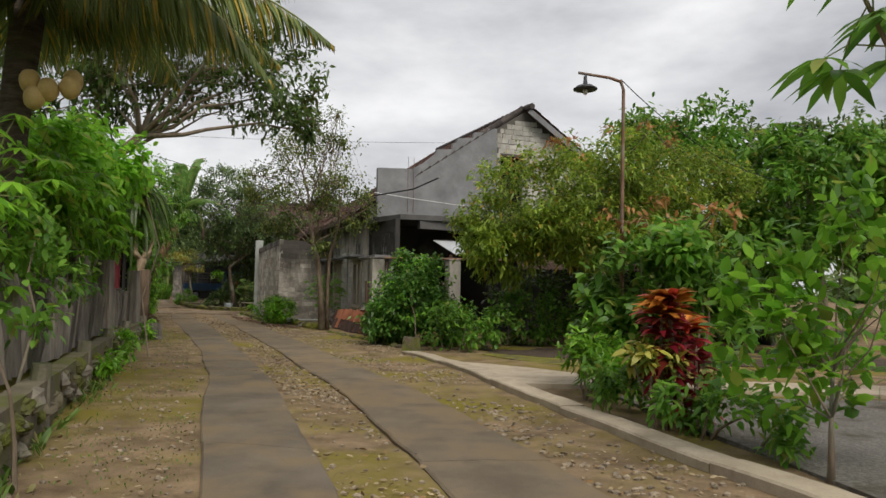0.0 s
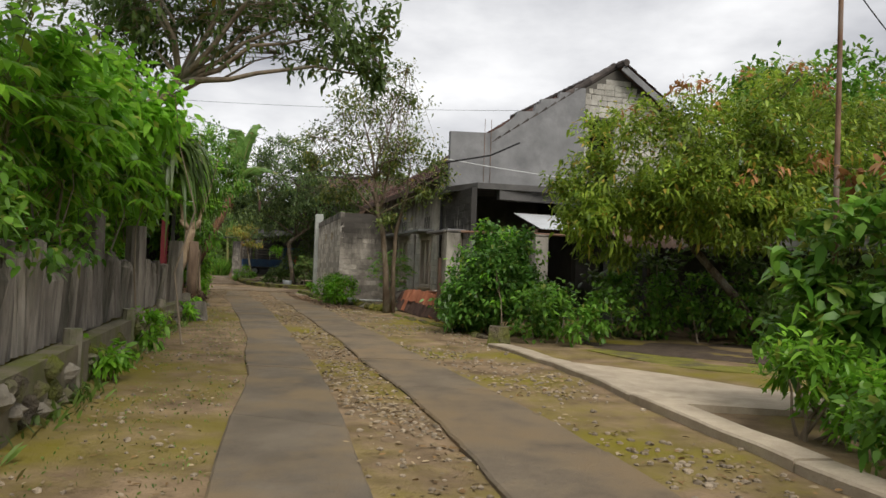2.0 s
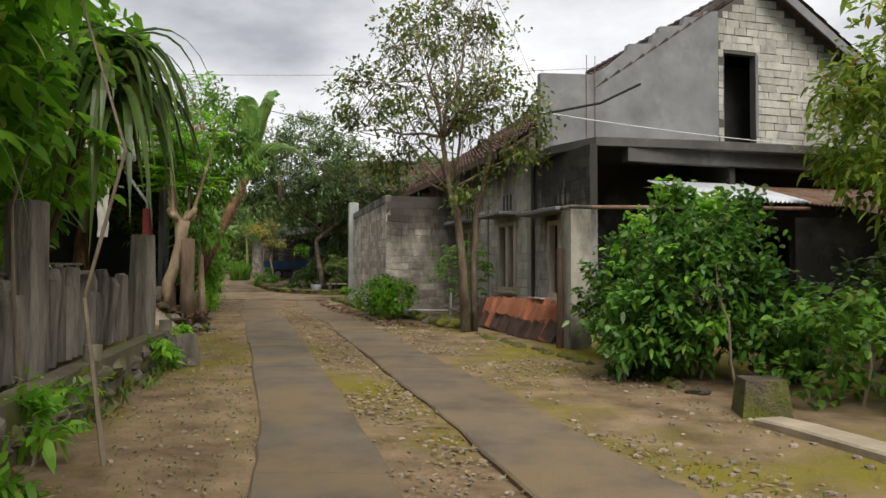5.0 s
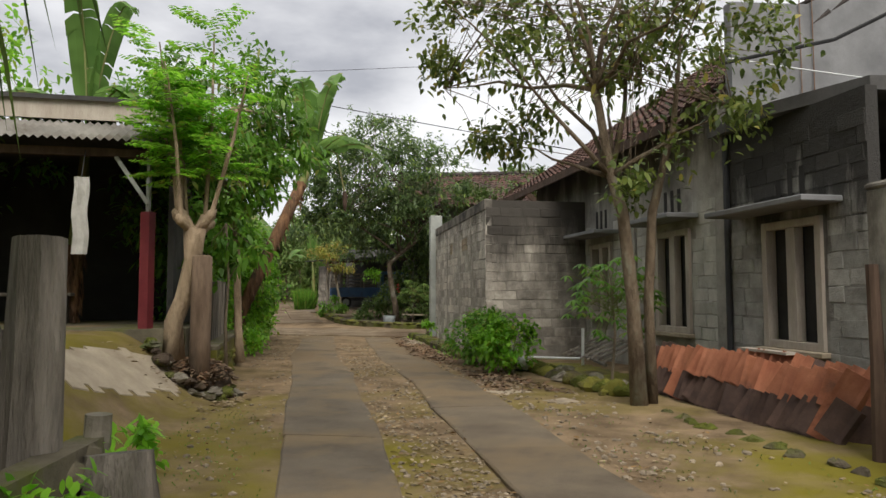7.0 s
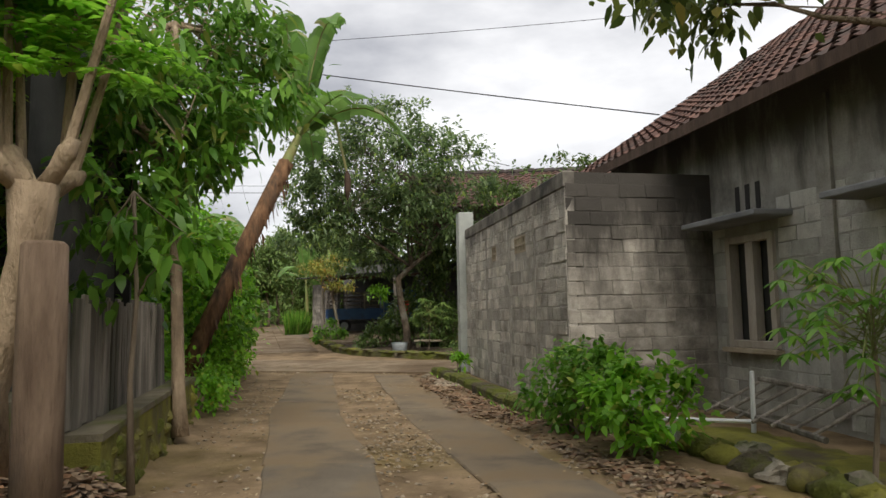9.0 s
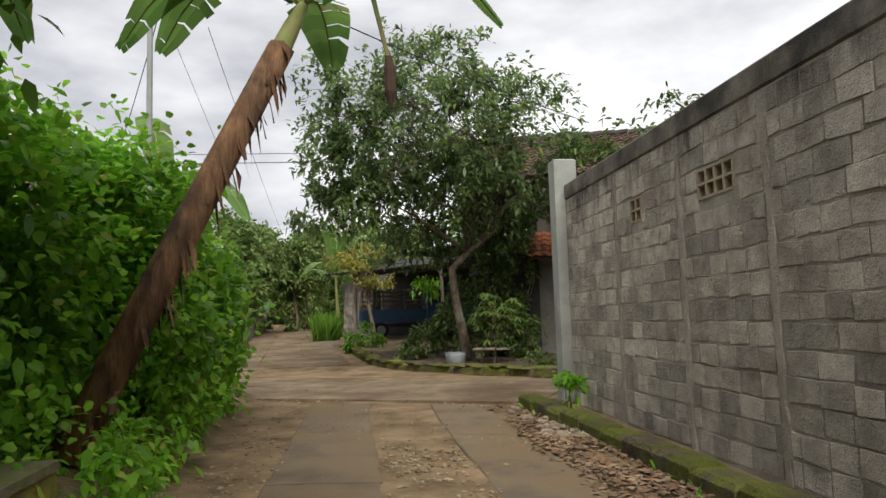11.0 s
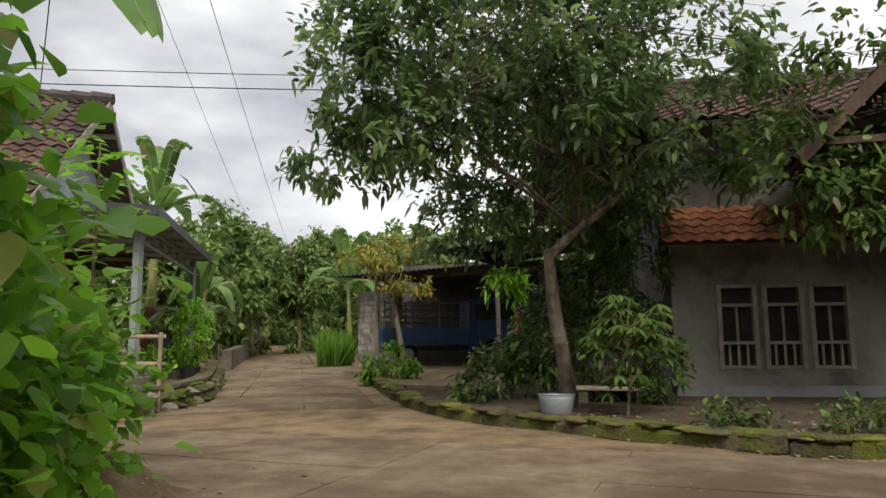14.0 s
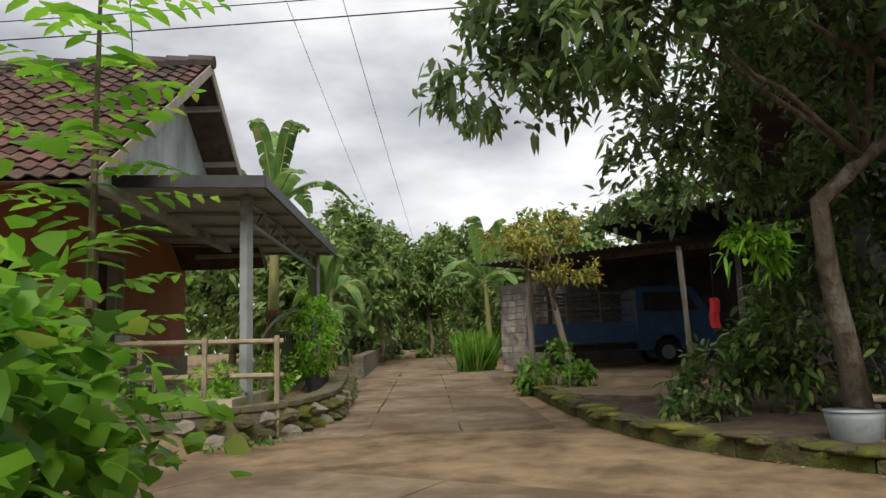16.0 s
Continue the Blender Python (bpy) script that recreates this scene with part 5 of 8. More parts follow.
part("second_stem", Mesh().tube([(-2.98, 21.85, 0), (-3.0, 21.8, 1.2), (-2.95, 21.7, 2.2), (-2.7, 21.7, 3.2), (-2.6, 21.6, 4.2)], [0.07, 0.06, 0.048, 0.034, 0.014], 8, rough=0.15), M_LANEBARK, st2, smooth=True)
# big tree over the fence
simple_tree("overhanging_tree", "tall tree with dark leaves over the lane", (-7.9, 15.0, 0.4), [(-7.9, 15.0, 0.3), (-7.7, 15.0, 2.0), (-6.6, 14.8, 3.6), (-5.7, 14.7, 4.3)], 0.17,
            [blob(-4.6, 15.2, 5.9, 1.9, 1.7, 1.3), blob(-3.3, 15.3, 5.6, 1.2, 1.2, 1.2), blob(-6.2, 14.6, 6.3, 1.8, 1.6, 1.5), blob(-2.8, 15.6, 4.9, 0.8, 0.8, 0.6), blob(-7.8, 15.5, 5.2, 1.6, 1.6, 1.3)],
            760, 12, 0.18, 0.07, L_MANGODARK, n_limbs=14, spread=0.24, bend=0.3, droop=0.3, shell=0.3, seed=7, r1=0.08, twigs=110)
# yellowish tree and dark growth on the other side
lane_tree = simple_tree("spreading_tree", "yellow green spreading tree by the lane", (4.7, 16.2, 0), [(4.7, 16.2, 0), (4.1, 16.2, 0.9), (3.4, 16.2, 1.7), (2.9, 16.2, 2.5)], 0.10,
            [blob(2.9, 16.0, 3.2, 1.9, 1.7, 1.2), blob(4.6, 16.4, 3.5, 1.8, 1.7, 1.4), blob(1.7, 15.6, 2.6, 1.0, 1.0, 0.8), blob(3.8, 15.2, 2.5, 1.9, 1.2, 0.8), blob(6.3, 17.2, 3.4, 1.7, 1.6, 1.4), blob(1.9, 15.6, 2.1, 0.9, 0.8, 0.6)],
            3300, 13, 0.135, 0.048, L_YELLOW, n_limbs=18, spread=0.15, bend=0.5, droop=-0.1, shell=0.55, seed=8, r1=0.05, twigs=60, bark=M_DARKBARK)
foliage("young_tips", [blob(3.4, 15.8, 4.25, 1.6, 1.2, 0.25), blob(5.0, 16.0, 4.75, 1.2, 1.0, 0.2), blob(3.9, 14.6, 3.1, 1.3, 0.5, 0.3)], 34, 10, 0.16, 0.045, L_NEWRED, lane_tree, 0.1, 0.4, 0.2, 0.8, "reddish young leaves")
for i, (x, y, z, s) in enumerate(((7.6, 22.5, 5.2, 2.3), (11.5, 24.5, 5.0, 2.4), (15.0, 23.0, 5.0, 2.6), (9.5, 17.5, 3.6, 1.9), (18.5, 20.5, 4.6, 2.6))):
    simple_tree("garden_tree", "leafy dark green tree behind the yard", (x, y, 0), [(x, y, 0), (x + 0.1, y, z * 0.35), (x, y, z * 0.6)], 0.14,
                [blob(x, y, z, s, s, s * 0.7), blob(x - s * 0.6, y - 0.3, z * 0.7, s * 0.7, s * 0.7, s * 0.5), blob(x + s * 0.5, y, z + s * 0.5, s * 0.6, s * 0.6, s * 0.5), blob(x - s * 0.45, y, z + s * 0.55, s * 0.4, s * 0.4, s * 0.45)],
                760, 12, 0.25, 0.10, (L_MANGODARK, L_MID)[i % 3 == 0], n_limbs=8, spread=0.22, droop=0.25, shell=0.4, seed=20 + i, group="trees behind the yard", twigs=40)
gate_bush = bush("round_bush", "full bright green bush in front of the gate", (-0.2, 16.6, 0), [blob(-0.2, 16.6, 1.0, 0.95, 0.9, 0.75), blob(-0.05, 16.6, 1.65, 0.55, 0.55, 0.45), blob(-0.75, 16.5, 0.6, 0.6, 0.6, 0.5), blob(0.6, 16.3, 0.7, 0.6, 0.6, 0.55), blob(-0.35, 17.8, 0.95, 0.75, 0.8, 0.8), blob(-0.8, 18.5, 0.75, 0.45, 0.5, 0.6)], 1500, 10, 0.108, 0.055, L_BUSH, 14, 0.12, seed=1)
foliage("young_leaves", [blob(-0.2, 16.6, 1.25, 0.9, 0.85, 0.8), blob(-0.4, 17.8, 1.0, 0.75, 0.8, 0.85)], 130, 8, 0.12, 0.055, L_LIME, gate_bush, 0.1, shell=0.9)
bush("dark_bush", "dense dark green undergrowth", (1.0, 15.2, 0), [blob(0.75, 15.1, 0.55, 0.65, 0.6, 0.5), blob(1.6, 15.3, 0.45, 0.6, 0.5, 0.4), blob(2.6, 16.8, 0.7, 0.9, 0.7, 0.6), blob(4.4, 16.6, 0.7, 1.2, 0.7, 0.7)], 520, 10, 0.12, 0.06, L_MID, 8, 0.13, seed=2)
bush("dark_bush", "deep green thicket in the shade of the spreading tree", (4.0, 17.6, 0), [blob(2.6, 17.4, 0.9, 0.9, 0.6, 0.9), blob(4.2, 17.5, 1.1, 1.2, 0.6, 1.1), blob(6.2, 17.2, 1.1, 1.3, 0.8, 1.1), blob(5.4, 15.6, 0.6, 1.1, 0.7, 0.6), blob(7.5, 16.0, 1.2, 1.3, 1.0, 1.2)], 800, 10, 0.15, 0.07, L_MANGODARK, 12, 0.16, seed=5)
bush("low_bush", "bright green low bush by the wall", (-5.6, 25.6, 0.1), [blob(-5.6, 25.6, 0.55, 0.5, 0.55, 0.42), blob(-5.35, 25.2, 0.7, 0.3, 0.3, 0.3)], 190, 10, 0.10, 0.055, L_MID, 8, 0.1, seed=3, group="wall bushes")
bush("low_bush", "bright green low bush by the wall", (-4.95, 24.45, 0.1), [blob(-4.95, 24.45, 0.52, 0.48, 0.48, 0.40)], 130, 10, 0.11, 0.06, L_LIME, 8, 0.1, seed=4, group="wall bushes")


def fingered(name, label, base, top, crown_r, n_leaves, fingers, flen, leaf, stems=1, seed=0, category="shrub", r=0.022, tiers=(1.0,)):
    """Cassava or papaya habit: long stalks that end in a fan of narrow leaflets."""
    rng = np.random.default_rng(seed)
    t = thing(name, base, label, category)
    b, tp = Vector(base), Vector(top)
    part("trunk", Mesh().tube([b, b.lerp(tp, 0.5) + Vector((0.04, 0.02, 0)), tp], [r, r * 0.8, r * 0.5], 6), M_BARK, t)
    at, way, st = [], [], Mesh()
    for k in range(n_leaves):
        d = Vector(unit(rng.normal(size=3) + np.array((0, 0, 0.5))))
        start = b.lerp(tp, float(rng.uniform(0.7, 1.0)))
        end = start + d * crown_r * float(rng.uniform(0.45, 1.0))
        st.tube([start, start.lerp(end, 0.6) + Vector((0, 0, 0.05)), end], 0.005, 4)
        flat = Vector((d.x, d.y, 0)).normalized()
        side = Vector((-flat.y, flat.x, 0))
        for f in range(fingers):
            a = (f / (fingers - 1) - 0.5) * 4.2
            at.append(end)
            way.append(flat * math.cos(a) + side * math.sin(a) + Vector((0, 0, -0.25)))
    tagged(part("stalkwork", st, M_GREENSTEM, t), kind="stuff")
    leaf_mesh("leaves", at, way, flen * rng.uniform(0.75, 1.15, len(at)), flen * 0.26, 0.3, leaf, t, roll=0.15)
    return t


fingered("cassava_shrub", "young cassava shrub with fanned leaves", (-3.4, 23.7, 0.1), (-3.38, 23.6, 1.35), 0.75, 75, 7, 0.17, L_MID, seed=2)
fingered("papaya_sapling", "young papaya with drooping hand shaped leaves", (-10.15, 38.1, 0.25), (-10.1, 38.1, 1.45), 0.6, 62, 8, 0.24, L_MANGODARK, seed=3)
fingered("papaya_sapling", "papaya leaves reaching over the kerb", (4.2, 4.2, 0), (2.75, 4.1, 3.15), 0.6, 16, 8, 0.3, L_MID, seed=4)


def pinnate(at_list, start, end, pairs, llen, arch=0.1, seed=0, out=None):
    """Leaflets in pairs along a rachis."""
    a, b = Vector(start), Vector(end)
    d = (b - a).normalized()
    s = d.cross(UP)
    s = s.normalized() if s.length > 1e-3 else Vector((1, 0, 0))
    rng = random.Random(seed)
    for i in range(pairs):
        f = (i + 0.6) / pairs
        p = a.lerp(b, f) + UP * arch * math.sin(math.pi * f) * (b - a).length
        for sg in (-1, 1):
            w = s * sg + d * 0.45 + UP * rng.uniform(-0.25, 0.05)
            at_list.append((p, w, llen * (0.65 + 0.5 * math.sin(math.pi * min(1, f + 0.15)))))


def pinnate_crown(name, leaves, material, parent, width=0.42, bend=0.2, roll=0.2):
    at = [q[0] for q in leaves]
    ln = np.array([q[2] for q in leaves])
    return leaf_mesh(name, at, [q[1] for q in leaves], ln, ln * width, bend, material, parent, roll=roll)


# pollarded moringa on the mound
mo = thing("pollarded_moringa", (-8.63, 21.17, 0.6), "pollarded moringa with knotty pale trunk and fresh shoots", "tree")
part("trunk", Mesh().tube([(-8.63, 21.17, 0.5), (-8.62, 21.17, 0.95), (-8.5, 21.17, 1.25), (-8.40, 21.18, 1.7), (-8.36, 21.18, 2.1)], [0.14, 0.11, 0.10, 0.105, 0.13], 11, rough=0.16, seed=3), M_PALEBARK, mo, smooth=True)
mrng = random.Random(12)
pin = []
for k in range(9):
    a = mrng.uniform(0, 6.28)
    s = Vector((-8.36, 21.18, 2.0))
    knob = s + Vector((math.cos(a) * 0.22, math.sin(a) * 0.22, mrng.uniform(0.12, 0.3)))
    part("knob", Mesh().tube([s, s.lerp(knob, 0.6), knob, knob + (knob - s) * 0.25], [0.06, 0.05, 0.062, 0.035], 8, rough=0.3, seed=k), M_PALEBARK, mo, smooth=True)
    tip = knob + Vector((math.cos(a) * mrng.uniform(0.1, 0.5), math.sin(a) * mrng.uniform(0.1, 0.5), mrng.uniform(1.3, 2.6)))
    part("shoot", Mesh().tube([knob, knob.lerp(tip, 0.5) + Vector((0.03, 0, 0)), tip], [0.03, 0.022, 0.008], 6), M_PALEBARK, mo)
    for j in range(12):
        p = knob.lerp(tip, mrng.uniform(0.35, 1.05))
        b = mrng.uniform(0, 6.28)
        e = p + Vector((math.cos(b) * 0.42, math.sin(b) * 0.42, mrng.uniform(-0.15, 0.3)))
        for q in range(4):
            f = (q + 1) / 4
            c = p.lerp(e, f)
            sd = Vector((-math.sin(b), math.cos(b), 0))
            for sg in (-1, 1):
                pinnate(pin, c, c + (sd * sg + (e - p).normalized() * 0.6) * 0.17, 4, 0.08, seed=j)
pinnate_crown("leaves", pin, L_LIME, mo, 0.55)
stub = thing("timber_post", (-8.22, 21.1, 0.2), "thick old timber post beside the moringa", "post")
part("shaft", Mesh().tube([(-8.22, 21.1, 0.1), (-8.22, 21.1, 0.8), (-8.21, 21.1, 1.3), (-8.21, 21.1, 1.74), (-8.21, 21.1, 1.76)], [0.13, 0.125, 0.12, 0.118, 0.10], 12, rough=0.05, seed=5), M_POSTWOOD, stub, smooth=True)
simple_tree("fig_tree", "slim grey trunked tree with drooping leaves", (-9.57, 24.56, 0.3), [(-9.52, 24.5, 0.15), (-9.58, 24.55, 0.6), (-9.66, 24.6, 1.8), (-9.72, 24.6, 3.0), (-9.8, 24.7, 4.6)], 0.075,
            [blob(-9.8, 24.6, 4.6, 1.4, 1.3, 1.2), blob(-9.5, 24.2, 3.3, 1.0, 0.9, 0.6), blob(-10.6, 24.7, 3.4, 1.1, 1.1, 0.9), blob(-10.4, 23.6, 2.4, 0.8, 0.7, 0.6), blob(-9.9, 23.3, 3.9, 1.0, 0.9, 0.8), blob(-9.2, 25.0, 4.0, 0.8, 0.9, 0.6)], 620, 13, 0.17, 0.062, L_MID, n_limbs=12, spread=0.24, droop=0.15, bend=0.4, seed=9, twigs=70, r1=0.05, bark=M_PALEBARK)
simple_tree("thin_sapling", "thin sapling standing before the plank fence", (-8.62, 22.45, 0.2), [(-8.62, 22.45, 0.1), (-8.66, 22.47, 0.9), (-8.64, 22.5, 1.5), (-8.72, 22.55, 2.3)], 0.024,
            [blob(-8.9, 22.6, 2.3, 0.5, 0.5, 0.35), blob(-8.5, 22.6, 2.0, 0.35, 0.35, 0.25), blob(-8.9, 22.7, 1.7, 0.35, 0.35, 0.25)], 46, 9, 0.17, 0.075, L_MID, n_limbs=6, spread=0.14, droop=0.5, bend=0.4, seed=19, r1=0.014, category="sapling")


def banana_leaf(mesh, root, direction, length, width, rise, drop, seed, torn=0.35):
    """A long blade with a midrib that rises and then droops, torn into flaps at places."""
    rng = random.Random(seed)
    d = Vector((direction[0], direction[1], 0)).normalized()
    s = Vector((-d.y, d.x, 0))
    n = 22
    rib = []
    for i in range(n + 1):
        f = i / n
        rib.append(Vector(root) + d * length * (f - 0.12 * f * f) + UP * (rise * math.sin(min(1.0, f * 1.1) * math.pi * 0.6) - drop * f ** 2.4))
    for sg in (-1, 1):
        f = 0.08
        while f < 0.995:
            step = rng.choice((0.05, 0.09, 0.14)) if torn else 0.2
            g = min(0.995, f + step)
            tilt = rng.uniform(-0.1, 0.5) if rng.random() < torn else 0.12
            pts = []
            for h in (f, (f + g) / 2, g):
                k = h * n
                i = min(n - 1, int(k))
                p = rib[i].lerp(rib[i + 1], k - i)
                w = width * 0.5 * (math.sin(math.pi * min(1, h * 0.92 + 0.06)) ** 0.6)
                pts.append((p, p + s * sg * w * 0.5 - UP * tilt * w * 0.25 + UP * 0.03, p + s * sg * w - UP * (tilt * w)))
            verts = [q for row in pts for q in row]
            mesh.add(verts, [(0, 1, 4, 3), (1, 2, 5, 4), (3, 4, 7, 6), (4, 5, 8, 7)])
            f = g + (0.006 if rng.random() < torn else 0.0)
    return rib


def banana_plant(label, base, top, leaves, r=0.11, brown=0.6, seed=0, leaf_len=1.9, leaf_w=0.5):
    rng = random.Random(seed)
    b, t = Vector(base), Vector(top)
    plant = thing("banana_plant", base, label, "banana plant")
    mid = b.lerp(t, brown)
    part("pseudostem", Mesh().tube([b, b.lerp(mid, 0.5), mid, mid.lerp(t, 0.5), t], [r * 1.2, r * 1.1, r, r * 0.8, r * 0.55], 10, rough=0.07, seed=seed), M_GREENSTEM, plant, smooth=True)
    sh = Mesh()
    for k in range(90):
        f = rng.uniform(0.05, brown + 0.03)
        a = rng.uniform(0, 6.28)
        p = b.lerp(t, f) + Vector((math.cos(a), math.sin(a), 0)) * r * 1.1
        sh.add([p, p + Vector((0.05 * math.sin(a), -0.05 * math.cos(a), 0)), p + Vector((0.06 * math.cos(a), 0.06 * math.sin(a), -rng.uniform(0.12, 0.38))), p + Vector((0.03, 0.03, -rng.uniform(0.1, 0.3)))], [(0, 1, 2, 3)])
    tagged(part("dry_sheath", sh, M_BROWNFIBRE, plant, "hanging dry brown sheaths"), kind="stuff")
    if brown > 0:
        part("sheath_wrap", Mesh().tube([b, b.lerp(mid, 0.5), mid], [r * 1.42, r * 1.32, r * 1.2], 11, rough=0.16, seed=seed + 1), M_BROWNFIBRE, plant, smooth=True)
    for k in range(leaves):
        a = k * 2.4 + rng.uniform(-0.3, 0.3)
        m = Mesh()
        up_leaf = k < leaves * 0.35
        ln = leaf_len * rng.uniform(0.8, 1.1)
        rib = banana_leaf(m, t, (math.cos(a), math.sin(a)), ln * (0.45 if up_leaf else 1.0), leaf_w, ln * (0.95 if up_leaf else rng.uniform(0.25, 0.5)), 0.0 if up_leaf else rng.uniform(0.3, 1.1), seed * 50 + k)
        lf = part("leaf", m, L_BANANA, plant)
        part("midrib", Mesh().tube(rib[::3], [0.022 - 0.0022 * i for i in range(len(rib[::3]))], 5), M_GREENSTEM, lf)
    return plant


b1 = banana_plant("leaning banana plant with torn leaves and brown sheaths", (-11.1, 26.95, 0.4), (-10.02, 28.6, 4.3), 10, 0.095, 0.88, 3, 2.2, 0.62)
part("flower_stalk", Mesh().tube([(-9.95, 28.5, 4.3), (-9.7, 28.5, 4.65), (-9.35, 28.5, 4.5), (-9.12, 28.4, 3.6)], [0.035, 0.03, 0.025, 0.02], 7), M_GREENSTEM, b1)
part("flower_bud", Mesh().tube([(-9.12, 28.4, 3.62), (-9.11, 28.4, 3.5), (-9.11, 28.4, 3.3), (-9.11, 28.4, 3.16)], [0.03, 0.055, 0.05, 0.01], 9), M_DARKWOOD, b1, "dark maroon banana flower bud")
banana_plant("upright banana plant behind the pollarded tree", (-11.2, 24.6, 0.6), (-11.0, 24.8, 3.6), 8, 0.11, 0.4, 5, 2.0, 0.5)
banana_plant("banana plant beside the yard roof", (-11.6, 22.9, 0.7), (-11.4, 23.0, 3.9), 8, 0.11, 0.4, 6, 2.0, 0.5)
banana_plant("tall banana plant behind the porch", (-22.3, 44.6, 0.6), (-22.1, 44.5, 4.7), 9, 0.13, 0.4, 7, 2.4, 0.55)
banana_plant("banana plant beside the porch", (-20.9, 44.6, 0.6), (-20.8, 44.4, 1.9), 8, 0.09, 0.4, 8, 1.5, 0.4)
banana_plant("banana plant past the porch with dry leaves", (-22.6, 47.5, 0.6), (-22.5, 47.4, 2.7), 8, 0.1, 0.6, 9, 1.7, 0.45)
banana_plant("pale banana plant across the lane", (-20.3, 53.5, 0.6), (-20.3, 53.2, 3.3), 9, 0.1, 0.3, 10, 2.3, 0.6)
banana_plant("young banana plant behind the yard shed", (-13.2, 25.2, 0.8), (-13.0, 25.2, 3.9), 7, 0.09, 0.4, 11, 1.7, 0.42)

# banana plant in the hedge, one broad leaf reaching over the lane
hb = thing("banana_plant", (-14.05, 32.0, 0.3), "banana plant in the hedge with a broad arching leaf", "banana plant")
part("pseudostem", Mesh().tube([(-14.1, 32.05, 0.2), (-14.08, 32.0, 1.6), (-14.05, 32.0, 2.9), (-14.0, 32.0, 3.4)], [0.11, 0.10, 0.08, 0.05], 10, rough=0.06, seed=15), M_GREENSTEM, hb, smooth=True)
for k, (dx, dy, ln, rise, drop) in enumerate(((1.8, -0.62, 2.15, 0.45, 1.05), (-1.0, 0.8, 1.7, 0.5, 0.6), (-0.4, -1.0, 1.6, 0.7, 0.7), (-0.5, 0.3, 0.8, 1.3, 0.0))):
    m = Mesh()
    rib = banana_leaf(m, (-14.0, 32.0, 3.35), (dx, dy), ln, 0.56, rise, drop, 900 + k, 0.12)
    lf = part("leaf", m, L_BANANA, hb)
    part("midrib", Mesh().tube(rib[::3], [0.022 - 0.0022 * i for i in range(len(rib[::3]))], 5), M_GREENSTEM, lf)

# coconut palm
palm = thing("coconut_palm", (-4.05, 7.7, 0.4), "coconut palm with hanging fronds and yellow nuts", "palm tree")
part("trunk", Mesh().tube([(-4.1, 7.6, 0.3), (-4.05, 7.65, 1.2), (-4.0, 7.7, 2.2), (-3.95, 7.75, 3.3), (-3.9, 7.8, 4.2)], [0.20, 0.15, 0.14, 0.15, 0.17], 14, rough=0.14, seed=1), M_PALMBARK, palm, smooth=True)
crng = random.Random(4)
for k, (dx, dy, dz) in enumerate(((0.33, -0.28, 3.22), (0.5, -0.18, 3.27), (0.15, -0.3, 3.3), (0.22, -0.33, 3.12), (0.42, 0.02, 3.4))):
    part("coconut", Mesh().lump((-3.80 + dx, 7.75 + dy, dz - 0.03), (0.105, 0.105, 0.125), 10 + k, 0.05, 8, 11), M_COCONUT, palm, "ripe yellow coconut", smooth=True)
for k, (a, reach, tip) in enumerate(((-8, 3.4, -0.3), (18, 3.3, -0.5), (48, 3.2, -0.3), (80, 3.0, -0.5), (-35, 2.9, -0.6), (-70, 2.7, -0.7), (120, 3.0, -0.5), (160, 3.0, -0.6), (200, 3.0, -0.4), (250, 2.8, -0.6), (300, 2.8, -0.9), (5, 2.6, -1.2))):
    a = radians(a)
    root, d = Vector((-3.9, 7.8, 4.2)), Vector((math.cos(a), math.sin(a), 0))
    rib = [root + d * reach * f + UP * (0.75 * math.sin(math.pi * f * 0.8) + tip * f * f) for f in (i / 14 for i in range(15))]
    fr = part("frond_rib", Mesh().tube(rib, [0.045 - 0.0028 * i for i in range(15)], 5), M_GREENSTEM, palm)
    at, way, ln = [], [], []
    s = Vector((-d.y, d.x, 0))
    for i in range(110):
        f = 0.08 + 0.92 * i / 110
        j = min(13, int(f * 14))
        p = rib[j].lerp(rib[j + 1], f * 14 - j)
        for sg in (-1, 1):
            at.append(p)
            way.append(s * sg * 0.7 + d * 0.45 + UP * crng.uniform(-1.2, -0.55))
            ln.append(0.72 * math.sin(math.pi * min(0.96, f * 0.8 + 0.18)) * crng.uniform(0.85, 1.1))
    leaf_mesh("frond_blade", at, way, np.array(ln), 0.035, 0.45, L_PALM, fr, roll=0.2)


# ---- growth behind the log fence ----
bush("hedge_bush", "lush garden shrubs behind the log fence", (-4.6, 8.5, 0.4),
     [blob(-5.3, 7.6, 1.7, 0.6, 0.7, 0.7), blob(-5.7, 9.2, 2.0, 0.7, 0.8, 0.8), blob(-6.2, 10.6, 2.0, 0.6, 0.8, 0.8), blob(-5.7, 6.6, 1.6, 0.8, 0.8, 0.8), blob(-4.8, 5.6, 1.5, 0.7, 0.8, 0.6)], 800, 10, 0.15, 0.08, L_MID, 10, 0.15, droop=0.3, seed=11)
bush("hedge_bush", "fresh green shrubs leaning over the fence", (-6.2, 12.0, 0.4),
     [blob(-5.7, 11.4, 2.5, 0.75, 0.9, 0.6), blob(-6.2, 13.0, 2.6, 0.85, 1.0, 0.7), blob(-7.0, 14.8, 2.4, 0.8, 1.0, 0.7), blob(-5.0, 10.4, 2.9, 0.75, 0.8, 0.7), blob(-5.5, 12.2, 3.3, 0.9, 0.9, 0.7), blob(-4.7, 9.2, 2.7, 0.6, 0.8, 0.7), blob(-6.3, 14.4, 3.1, 0.8, 0.9, 0.6)], 950, 10, 0.20, 0.09, L_LIME, 10, 0.22, droop=0.4, seed=12)
